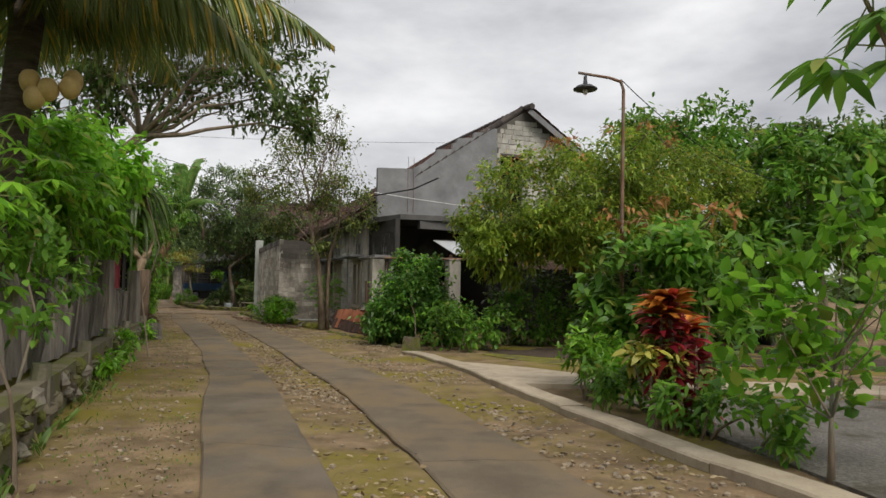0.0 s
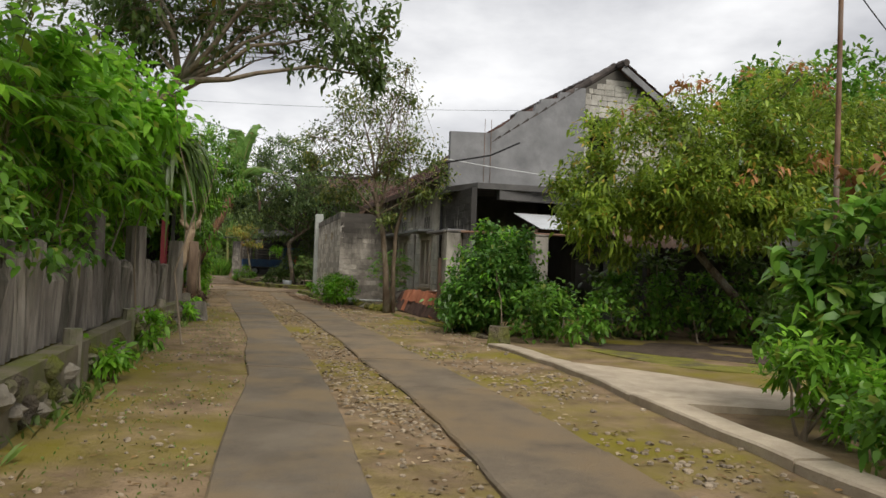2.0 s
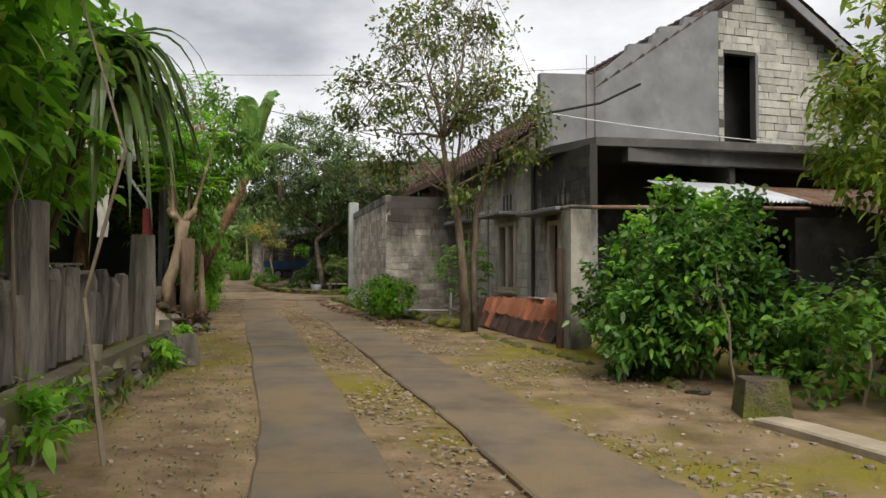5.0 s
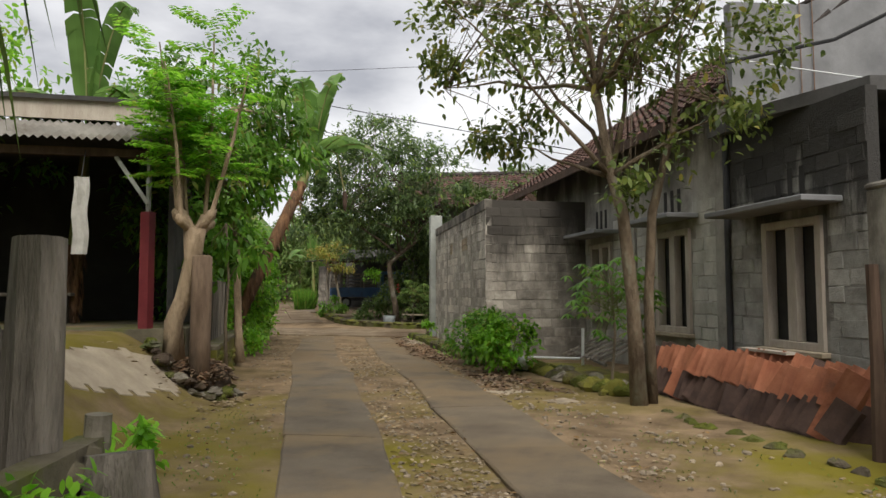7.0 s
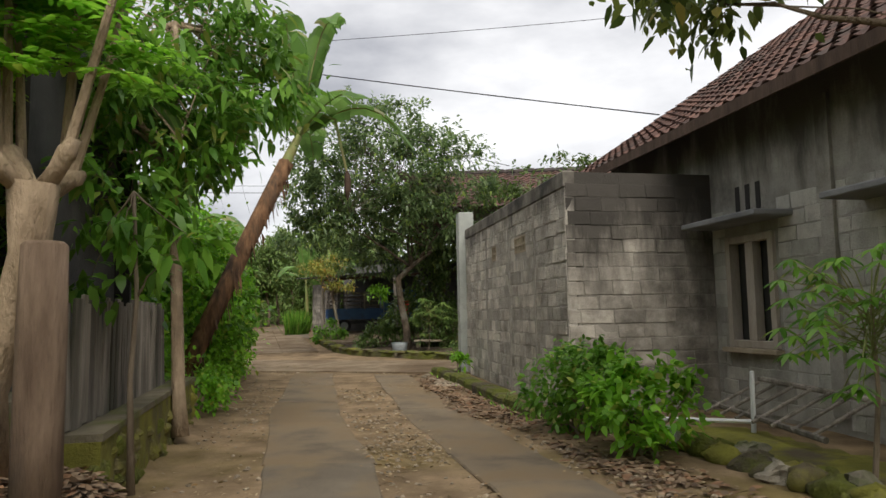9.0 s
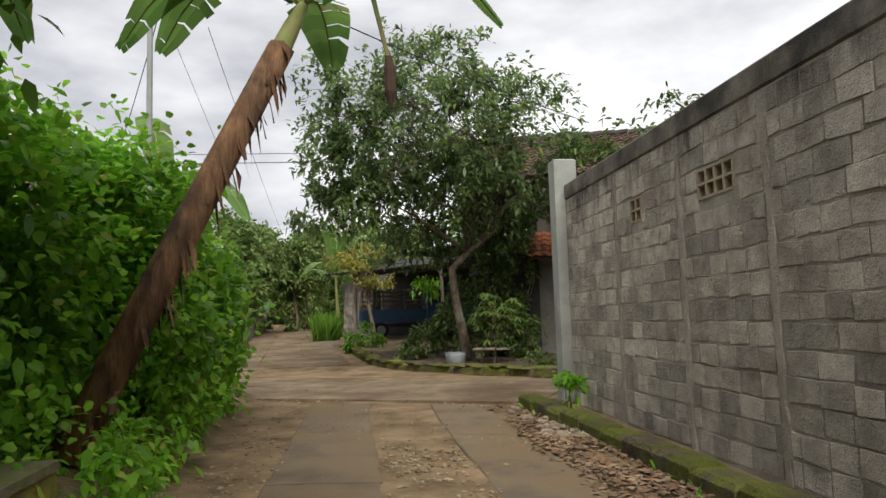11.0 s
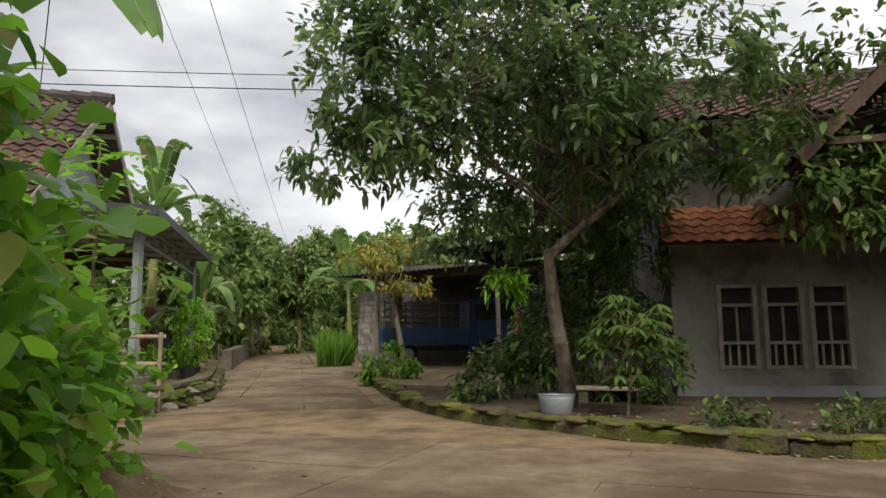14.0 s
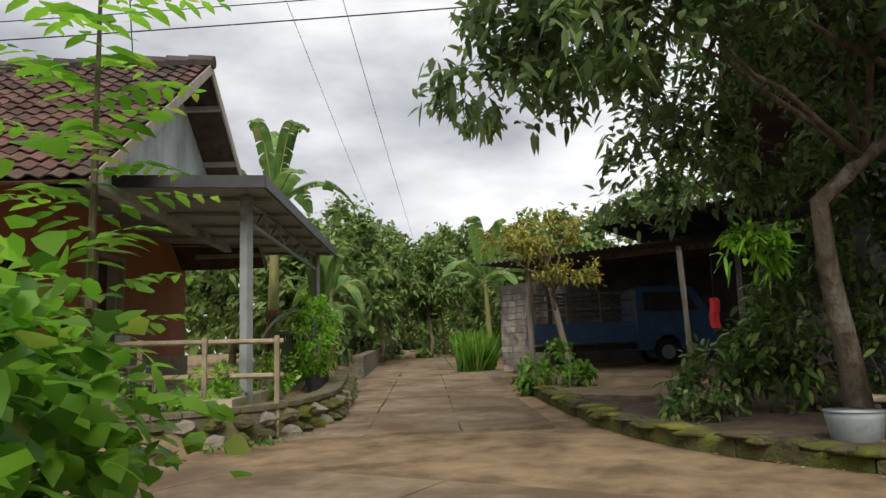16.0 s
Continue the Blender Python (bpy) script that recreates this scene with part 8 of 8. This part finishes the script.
for a in (1.2, 1.6):
    for b in (-2.2, -1.8):
        part("leg", Mesh().bar(O(a, b, 0.7), O(a, b, 1.1), 0.035), M_WHITE, chair)
bam = thing("bamboo_fence", O(-0.8, 0.1, 0.5), "simple bamboo pole fence before the porch", "fence")
for z in (0.95, 1.38):
    part("rail", Mesh().tube([O(-0.6, -3.2, z), O(-0.5, -1.2, z + 0.02), O(-0.3, 0.55, z)], 0.035, 7), M_BAMBOO, bam)
for b in (-3.0, -2.1, -1.2, -0.4, 0.5):
    part("post", Mesh().tube([O(-0.48, b, 0.2), O(-0.46, b, 1.45)], 0.035, 7), M_BAMBOO, bam)
sw = thing("garden_stone_wall", (-18.2, 38.4, 0.2), "low rubble stone garden wall", "wall", kind="structure")
SWP = resample([(-20.6, 34.9), (-18.9, 36.2), (-17.75, 37.3), (-17.25, 38.5), (-17.7, 40.2), (-19.6, 43.4), (-21.1, 45.8)], 0.34)
rngw = random.Random(5)
for i, (a, b) in enumerate(zip(SWP, SWP[1:])):
    h = float(base_height(a.y))
    d = (b - a).normalized()
    part("wall_core", Mesh().bar((a.x, a.y, h + 0.14), (b.x, b.y, h + 0.14), 0.2, 0.5), M_MOSSCON, sw)
    for r in range(2):
        o = Vector((d.y, -d.x, 0)) * 0.1
        part("stone", Mesh().lump((a.x + o.x + rngw.uniform(-.04, .04), a.y + o.y, h + 0.08 + 0.19 * r), (0.19, 0.10, 0.085), 300 + i * 2 + r, 0.34, 4, 7), M_MOSSKERB if (i + r) % 3 else M_STONE, sw)
    part("cap", Mesh().bar((a.x - 0.03, a.y, h + 0.41), (b.x - 0.03, b.y, h + 0.41), 0.3, 0.06), M_MOSSCON, sw)
pot = thing("potted_plant", O(3.0, 0.55, 0.45), "leafy green shrub in a black pot on the wall", "potted plant")
pp = O(3.0, 0.45, 0)
part("pot", Mesh().tube([(pp.x, pp.y, 0.52), (pp.x, pp.y, 0.78), (pp.x, pp.y, 0.80), (pp.x, pp.y, 0.72)], [0.15, 0.21, 0.22, 0.17], 14), M_DARKSTEEL, pot)
foliage("leaves", [blob(pp.x, pp.y, 1.45, 0.42, 0.42, 0.55), blob(pp.x - 0.1, pp.y, 2.0, 0.25, 0.25, 0.3)], 130, 9, 0.12, 0.05, L_LIME, pot, 0.1)
for k in range(5):
    part("stem", limbs(Mesh(), (pp.x, pp.y, 0.7), [(pp.x + RNG.uniform(-.3, .3), pp.y + RNG.uniform(-.3, .3), 1.7)], 0.014, 0.004, k, steps=4, sides=5), M_BARK, pot)
bush("low_bush", "weedy ground plants before the porch", (-18.9, 37.0, 0.3), [blob(-18.8, 37.2, 0.62, 0.8, 0.6, 0.28), blob(-19.8, 36.4, 0.7, 0.8, 0.6, 0.4)], 200, 9, 0.12, 0.055, L_MID, 5, 0.14, seed=51)

# ---- trees down the lane ----
far = [(-27.5, 55, 4.0, 2.6), (-31.5, 62, 4.6, 2.8), (-36, 70, 5.0, 3.2), (-42, 80, 6.0, 3.6), (-23.0, 64, 4.2, 2.6), (-26.5, 73, 5.0, 3.0), (-31, 84, 6.0, 3.6), (-48, 95, 7.0, 4.4), (-38, 100, 7.0, 4.4),
       (-25.5, 50.5, 3.0, 1.7), (-19.0, 58, 3.6, 2.3), (-30, 52, 4.6, 2.6), (-58, 104, 7.0, 4.6), (-46, 116, 8.0, 5.0), (-12.5, 56, 5.0, 2.8), (-8.5, 53, 5.2, 2.8), (-16, 60, 4.5, 2.6), (-44, 90, 5.5, 3.2), (-36.5, 92, 5.0, 2.8)]
for i, (x, y, z, s) in enumerate(far):
    h = ground_z(x, y)
    simple_tree("lane_tree", "leafy tree along the far lane", (x, y, h), [(x, y, h - 0.2), (x + 0.1, y, z * 0.4), (x, y, z * 0.62)], 0.13, [blob(x, y, z + 0.6, s, s, s * 0.75), blob(x + s * 0.5, y - 0.4, z * 0.62, s * 0.6, s * 0.6, s * 0.5), blob(x - s * 0.5, y, z * 0.7, s * 0.65, s * 0.65, s * 0.5), blob(x + 0.2 * s, y, z + s * 0.8, s * 0.5, s * 0.5, s * 0.45)],
                480, 11, 0.36, 0.19, L_FAR, n_limbs=6, spread=0.32, shell=0.4, seed=60 + i, group="trees down the lane")
for i, (x, y, r) in enumerate(((-47.5, 101, 2.6), (-43.5, 98, 2.2), (-51.5, 103, 2.6), (-39.5, 95, 2.2), (-55.5, 106, 2.8), (-47.0, 108, 3.2))):
    h = ground_z(x, y)
    bush("far_bush", "low green thicket closing the far lane", (x, y, h), [blob(x, y, h + r * 0.6, r, r * 0.7, r * 0.75), blob(x + r * 0.6, y, h + r * 1.1, r * 0.7, r * 0.6, r * 0.6)], 260, 10, 0.42, 0.24, L_FAR, 5, 0.4, seed=140 + i, group="thickets down the lane")
# slim pale-stemmed trees where the lane bends out of view
for i, (x, y, z) in enumerate(((-27.4, 58.5, 5.2), (-28.7, 61.5, 5.9), (-27.2, 63.0, 5.4), (-26.9, 66.5, 6.2), (-28.6, 67.5, 6.6), (-25.2, 72.0, 6.4), (-23.2, 73.0, 6.6), (-27.2, 73.0, 7.0), (-21.0, 66.0, 5.6), (-21.3, 60.5, 4.9))):
    h = ground_z(x, y)
    simple_tree("slim_tree", "slim pale-stemmed tree at the bend of the lane", (x, y, h), [(x, y, h - 0.2), (x + 0.12, y, 1.6), (x - 0.1, y, 3.2), (x + 0.05, y, z)], 0.11,
                [blob(x, y, z, 1.5, 1.4, 1.1), blob(x + 0.6, y - 0.3, z - 1.4, 1.1, 1.1, 0.9), blob(x - 0.6, y, z - 1.9, 1.0, 1.0, 0.8), blob(x + 0.2, y, z + 0.9, 0.8, 0.8, 0.5), blob(x - 0.5, y + 0.5, 1.2, 0.5, 0.5, 0.5)],
                360, 11, 0.30, 0.14, L_FAR, n_limbs=7, spread=0.3, shell=0.4, seed=160 + i, group="slim trees at the bend")
for i, (x, y) in enumerate(((-29.2, 60.5), (-33.0, 67.5), (-37.5, 76))):
    po = thing("lane_post", (x, y, ground_z(x, y)), "pale slim post beside the far lane", "post", "posts down the lane")
    part("shaft", Mesh().tube([(x, y, ground_z(x, y) - 0.1), (x, y, 4.2)], [0.07, 0.06], 8), M_WHITECON, po)
gw = thing("garden_stone_wall", (-24, 51, 0.5), "low stone wall along the far lane", "wall", kind="structure")
gp = resample([(-22.2, 48.2), (-25.2, 54), (-30.0, 63), (-36, 75)], 2.2)
for a, b in zip(gp, gp[1:]):
    part("wall_course", Mesh().bar((a.x, a.y, base_height(a.y) + 0.25), (b.x, b.y, base_height(b.y) + 0.25), 0.3, 0.8), M_STONE, gw)
# distant woods all round, behind the gardens
wood = thing("distant_trees", (-20, 130, 0), "belt of distant trees closing the view", "trees", kind="stuff")
blobs = []
wr = random.Random(9)
for k in range(64):
    a = 2 * math.pi * k / 64
    x, y = -10 + math.cos(a) * wr.uniform(62, 80), 32 + math.sin(a) * wr.uniform(74, 92)
    blobs.append(blob(x, y, 4.0, wr.uniform(5, 8), wr.uniform(5, 8), wr.uniform(4, 6.5)))
foliage("crowns", blobs, 7000, 8, 1.3, 0.9, L_FAR, wood, 1.0, shell=0.5)

# more garden greenery between the yard and the houses
for i, (x, y, z, s) in enumerate(((-14.2, 26.5, 3.2, 1.7), (-15.8, 30.2, 2.3, 1.4), (-13.6, 20.6, 5.2, 1.8), (-12.6, 17.0, 4.2, 2.0), (-11.2, 12.6, 4.4, 2.2), (-9.5, 8.0, 4.6, 2.0), (-8.5, 3.0, 4.2, 2.2), (-14.5, 23.5, 5.4, 1.7))):
    h = ground_z(x, y)
    simple_tree("garden_tree", "green garden tree behind the lane fence", (x, y, h), [(x, y, h - 0.1), (x, y, z * 0.4), (x, y, z * 0.6)], 0.11,
                [blob(x, y, z, s, s, s * 0.75), blob(x + s * 0.5, y, z * 0.65, s * 0.7, s * 0.7, s * 0.5), blob(x - s * 0.3, y, z + s * 0.6, s * 0.5, s * 0.5, s * 0.4)], 330, 10, 0.19, 0.075, (L_MID, L_LIME, L_MANGODARK)[i % 3], n_limbs=7, spread=0.3, shell=0.4, seed=90 + i, group="garden trees", twigs=30)

# ---- overhead wires ----
for label, a, b, sag, r in (("black overhead cable across the lane", (-18, 35.0, 8.95), (-4.15, 30.6, 4.76), 0.05, 0.012), ("thin overhead wire across the lane", (-19, 36.0, 9.3), (4, 36.0, 8.9), 0.25, 0.008),
                            ("overhead wire along the crossing lane", (-25.2, 34.6, 5.55), (-11.4, 39.7, 5.5), 0.08, 0.007), ("overhead wire along the crossing lane", (-25.2, 34.7, 5.35), (-11.4, 39.8, 5.3), 0.08, 0.009),
                            ("overhead cable following the lane", (-14.2, 33.5, 6.6), (-33, 74, 6.8), 0.3, 0.006), ("overhead cable following the lane", (-15.0, 33.5, 6.7), (-35, 74, 6.8), 0.3, 0.005),
                            ("black cable down to the orange house", (-16.2, 34.8, 7.6), O(AC, -2.2, RZ + 0.1), 0.1, 0.01), ("black cable above the crossing", (-12.9, 30.2, 6.35), (-8.0, 41.0, 6.2), 0.15, 0.011),
                            ("thin pale wire along the terrace", H(1.55, 0.1, 4.45), H(1.3, 6.2, 4.05), 0.05, 0.012)):
    c = thing("overhead_cable", a, label, "cable")
    part("strand", cable_mesh(sagging(a, b, sag), r), M_WHITE if "pale" in label else M_CABLE, c)
br = thing("bamboo_pole", H(1.5, 0.3, 4.4), "dark bamboo pole leaning over the terrace edge", "pole")
part("shaft", Mesh().tube([H(1.2, -0.2, 4.25), H(0.9, 1.2, 4.55), H(0.7, 2.0, 4.95)], 0.025, 6), M_CABLE, br)
for u in (1.3, 1.5):
    rb = thing("rebar", H(1.68, u, 5.3), "bare reinforcing rod above the parapet", "rod")
    part("rod", Mesh().tube([H(1.66, u, 3.9), H(1.66, u, 5.75)], 0.008, 5), M_RUST, rb)


# ---- leaf litter, pebbles, weeds ----
def litter(name, label, pts, length, material=M_LITTER, parent=None):
    n = len(pts)
    xy = np.asarray(pts)
    z = height(xy[:, 0], xy[:, 1]) + RNG.uniform(0.004, 0.03, n)
    a = RNG.uniform(0, 6.28, n)
    ob = leaf_mesh(name, np.stack([xy[:, 0], xy[:, 1], z], 1), np.stack([np.cos(a), np.sin(a), RNG.uniform(-0.05, 0.3, n)], 1), length * RNG.uniform(0.5, 1.2, n), length * RNG.uniform(0.25, 0.45, n), 0.1, material, parent)
    return tagged(ob, label, "leaves", kind="stuff")


def drifts(xy):
    """Where leaves and chips gather: patchy over one to three metres."""
    x, y = xy[:, 0], xy[:, 1]
    return 0.5 + 0.28 * np.sin(x * 2.3 + 1.9 * np.sin(y * 0.9)) + 0.28 * np.sin(y * 1.7 + 2.2 * np.sin(x * 1.3 + 0.6)) + 0.2 * np.sin(x * 5.1 + y * 4.3)


def between(a, b, n, pow_edge=1.0):
    """Random places between two edge lines."""
    pa, pb = resample(a, 0.3), resample(b, 0.3)
    f = RNG.random(n)
    ia, ib = (f * (len(pa) - 1)).astype(int), (f * (len(pb) - 1)).astype(int)
    t = RNG.random(n)
    A, B = np.array([p[:2] for p in pa])[ia], np.array([p[:2] for p in pb])[ib]
    xy = A + (B - A) * t[:, None] + RNG.normal(0, 0.06, (n, 2))
    return xy[RNG.random(n) < np.clip(drifts(xy), 0.08, 1.0)]


litter("fallen_leaves", "dry leaves and chips between the wheel tracks", between(TRACK_LR, TRACK_RL, 9000), 0.06)
KERB_IN = [(4.2, -1.5), (2.6, 4.4), (1.2, 9.4), (0.2, 13.0), (-0.5, 15.5), (-2.2, 19.2), (-3.3, 21.5), (-5.2, 25.0), (-8.3, 32)]
litter("fallen_leaves", "dry leaves strewn along the lane edge", between(TRACK_RR, KERB_IN, 5200), 0.06)
LEFT_IN = [(-0.2, 0.5), (-2.4, 6.0), (-3.3, 8.6), (-4.5, 11.6), (-5.8, 15.5), (-6.5, 17.2), (-8.0, 21), (-9.0, 23.3), (-10.0, 26.0), (-12.1, 31.4)]
litter("fallen_leaves", "scattered dry leaves on the earth verge", between(TRACK_LL, LEFT_IN, 2600), 0.05)
litter("fallen_leaves", "drift of brown leaves before the garden wall", between([(-3.9, 22.6), (-5.0, 24.6), (-6.2, 27.0), (-8.4, 31.8)], [(-4.9, 22.6), (-5.8, 24.8), (-7.0, 27.2), (-8.9, 32.2)], 7500), 0.10, M_BROWNLITTER)
litter("fallen_leaves", "leaves on the crossing lane", between([(-19, 33.2), (-9, 32.6)], [(-19, 34.7), (-9, 34.4)], 3600), 0.06)
litter("fallen_leaves", "leaves on the bare earth before the crossing", between([(-10.6, 28.6), (-13, 33.4)], [(-7.8, 28.6), (-8.8, 33)], 1500), 0.05)
litter("fallen_leaves", "leaves along the far lane edge", between([(-17.3, 39.0), (-21.0, 45.6), (-24, 52)], [(-16.3, 39.3), (-19.8, 46.0), (-22.8, 52.4)], 2600), 0.075)


def pebbles(name, label, pts, size, material):
    ob = thing(name, (float(pts[0][0]), float(pts[0][1]), 0), label, "stones", kind="stuff")
    m = Mesh()
    for i, (x, y) in enumerate(pts):
        s = size * RNG.uniform(0.4, 1.2)
        m.lump((x, y, ground_z(x, y) + s * 0.25), (s, s * RNG.uniform(0.6, 1.0), s * 0.55), i, 0.3, 3, 5)
    part("stones", m, material, ob)


M_PEBBLE = mat("pale_pebble", (0.17, 0.135, 0.095), (0.35, 0.285, 0.205), 20.0, 0.9, 0.4, 60, island=0.3)
pebbles("pebbles", "small stones and chips between the tracks", between(TRACK_LR, TRACK_RL, 4200), 0.023, M_PEBBLE)
pebbles("pebbles", "loose stones along the kerb side", between(TRACK_RR, KERB_IN, 3400), 0.028, M_PEBBLE)
pebbles("pebbles", "stones on the earth verge", between(TRACK_LL, LEFT_IN, 900), 0.024, M_PEBBLE)
pebbles("rubble", "broken stones before the garden wall end", between([(-7.5, 30.0), (-8.3, 32.0)], [(-8.0, 30.0), (-9.0, 32.3)], 160), 0.07, M_PEBBLE)


def weeds(name, label, pts, tall, leaf, width=0.018):
    n = len(pts)
    xy = np.asarray(pts)
    z = height(xy[:, 0], xy[:, 1])
    ob = leaf_mesh(name, np.stack([xy[:, 0], xy[:, 1], z], 1), np.stack([RNG.normal(0, 0.5, n), RNG.normal(0, 0.5, n), np.ones(n)], 1), tall * RNG.uniform(0.4, 1.2, n), width * RNG.uniform(0.6, 1.3, n), 0.3, leaf, None)
    return tagged(ob, label, "weeds", kind="stuff")


pebbles("pebbles", "loose stones along the edge of the crossing lane", between([(-16, 33.2), (-8.6, 32.6)], [(-16, 33.9), (-8.6, 33.3)], 900), 0.03, M_PEBBLE)
weeds("weeds", "green weeds along the fence foot", between(LEFT_IN[:6], [(-0.5, 0.5), (-2.7, 6.0), (-3.6, 8.6), (-4.8, 11.6), (-6.1, 15.5), (-6.8, 17.2)], 2600), 0.2, L_GRASS, 0.03)
weeds("grass_tufts", "short mossy grass on the verge", between(TRACK_LL[:8], LEFT_IN[:7], 5200), 0.035, L_GRASS, 0.01)
weeds("grass_tufts", "short grass at the house side", between(TRACK_RR[5:9], KERB_IN[3:7], 2600), 0.035, L_GRASS, 0.01)
weeds("weeds", "weeds at the foot of the garden wall", between([(-5.9, 26.4), (-8.4, 32.4)], [(-6.2, 26.4), (-8.7, 32.4)], 500), 0.14, L_LIME, 0.03)
for x, y, r in ((-6.15, 16.3, 0.3), (-5.3, 13.4, 0.25), (-4.6, 11.9, 0.22), (-5.0, 12.6, 0.22), (-6.5, 17.4, 0.2), (-3.7, 9.4, 0.2)):
    bush("fern_clump", "bright green fern clump at the fence foot", (x, y, 0), [blob(x, y, 0.25, r, r, 0.2)], 26, 8, 0.13, 0.045, L_LIME, 3, 0.08, seed=int(x * -10), group="fern clumps")
bush("fern_clump", "fern clump at the foot of the garden wall", (-7.9, 31.6, 0.15), [blob(-7.9, 31.6, 0.42, 0.3, 0.3, 0.2)], 26, 8, 0.13, 0.045, L_LIME, 3, 0.08, seed=77, group="fern clumps")
rock_rng = random.Random(44)
for k in range(22):
    f = k / 21
    x, y = -3.2 - 1.35 * f + rock_rng.uniform(-.28, .28), 22.3 + 2.7 * f + rock_rng.uniform(-.1, .1)
    r = rock_rng.uniform(0.06, 0.15)
    rk = thing("mossy_rock", (x, y, 0.05), "rough rock half covered in moss", "rock", "bed rocks")
    part("stone", Mesh().lump((x, y, ground_z(x, y) + r * 0.45), (r, r * rock_rng.uniform(0.6, 1.0), r * rock_rng.uniform(0.55, 0.8)), 500 + k, 0.5, 6, 10), (M_MOSSKERB, M_MOSSGREEN, M_STONE)[k % 3], rk)
weeds("weeds", "small weeds on the planted corner", between([(-8.4, 36.6), (-11.4, 38.2), (-13.6, 40.4)], [(-8.2, 37.6), (-11.0, 39.4), (-13.0, 41.0)], 1500), 0.13, L_MID, 0.03)
bed_leaves = litter("fallen_leaves", "dry leaves and scraps on the bed", between([(-5.5, 36.2), (-8.4, 36.7), (-11.4, 38.3)], [(-5.5, 38.5), (-8.4, 39.5), (-11.0, 40.5)], 1500), 0.08)
bed_leaves.location.z = 0.12
litter("fallen_leaves", "leaves blown against the wall footing", between([(-5.9, 26.2), (-8.6, 32.4)], [(-7.0, 26.6), (-9.2, 32.4)], 4200), 0.09, M_BROWNLITTER)
weeds("weeds", "trailing weeds at the garden wall foot", between([(-17.4, 37.2), (-17.3, 38.6), (-20.4, 44.6)], [(-17.0, 37.2), (-16.9, 38.6), (-20.0, 44.8)], 700), 0.16, L_MID, 0.03)
bush("low_bush", "leafy plants growing over the garden wall", (-18.0, 38.0, 0.5), [blob(-18.0, 37.9, 0.75, 0.5, 0.5, 0.35), blob(-18.4, 39.4, 0.8, 0.4, 0.6, 0.35), blob(-19.4, 41.6, 0.95, 0.4, 0.7, 0.4), blob(-18.9, 36.6, 0.8, 0.7, 0.4, 0.45)], 330, 9, 0.12, 0.055, L_LIME, 6, 0.14, seed=52)
bush("dark_bush", "dark shrubs in the mango shade", (-9.8, 40.0, 0.3), [blob(-10.2, 39.9, 1.3, 0.6, 0.4, 1.0), blob(-9.5, 39.6, 0.8, 0.5, 0.4, 0.5), blob(-11.0, 40.6, 2.6, 0.8, 0.5, 1.0), blob(-10.0, 40.3, 2.5, 0.6, 0.4, 0.9), blob(-11.5, 40.9, 1.4, 0.5, 0.4, 0.9)], 460, 9, 0.15, 0.06, L_MANGODARK, 6, 0.16, seed=53)
litter("fallen_leaves", "dry leaves along the middle of the far lane", between([(-15.6, 39.4), (-19.4, 47.2), (-23, 54)], [(-15.0, 39.7), (-18.8, 47.5), (-22.4, 54.3)], 1500), 0.07)
litter("fallen_leaves", "dry leaves round the mound under the moringa", between([(-8.9, 20.3), (-8.9, 21.4)], [(-7.5, 20.3), (-7.7, 21.6)], 900), 0.08)
litter("fallen_leaves", "scraps along the planted corner", between([(-5.0, 35.2), (-8.6, 35.9), (-11.6, 37.6), (-13.6, 39.8)], [(-5.0, 35.5), (-8.6, 36.15), (-11.4, 37.8), (-13.4, 40)], 900), 0.06)
bush("low_bush", "low dark ground plants on the planted corner", (-10.6, 37.9, 0.25), [blob(-9.2, 37.3, 0.4, 0.6, 0.35, 0.18), blob(-12.4, 39.2, 0.45, 0.45, 0.3, 0.22), blob(-7.4, 37.0, 0.42, 0.9, 0.4, 0.2)], 170, 8, 0.1, 0.045, L_MANGODARK, 4, 0.12, seed=54)
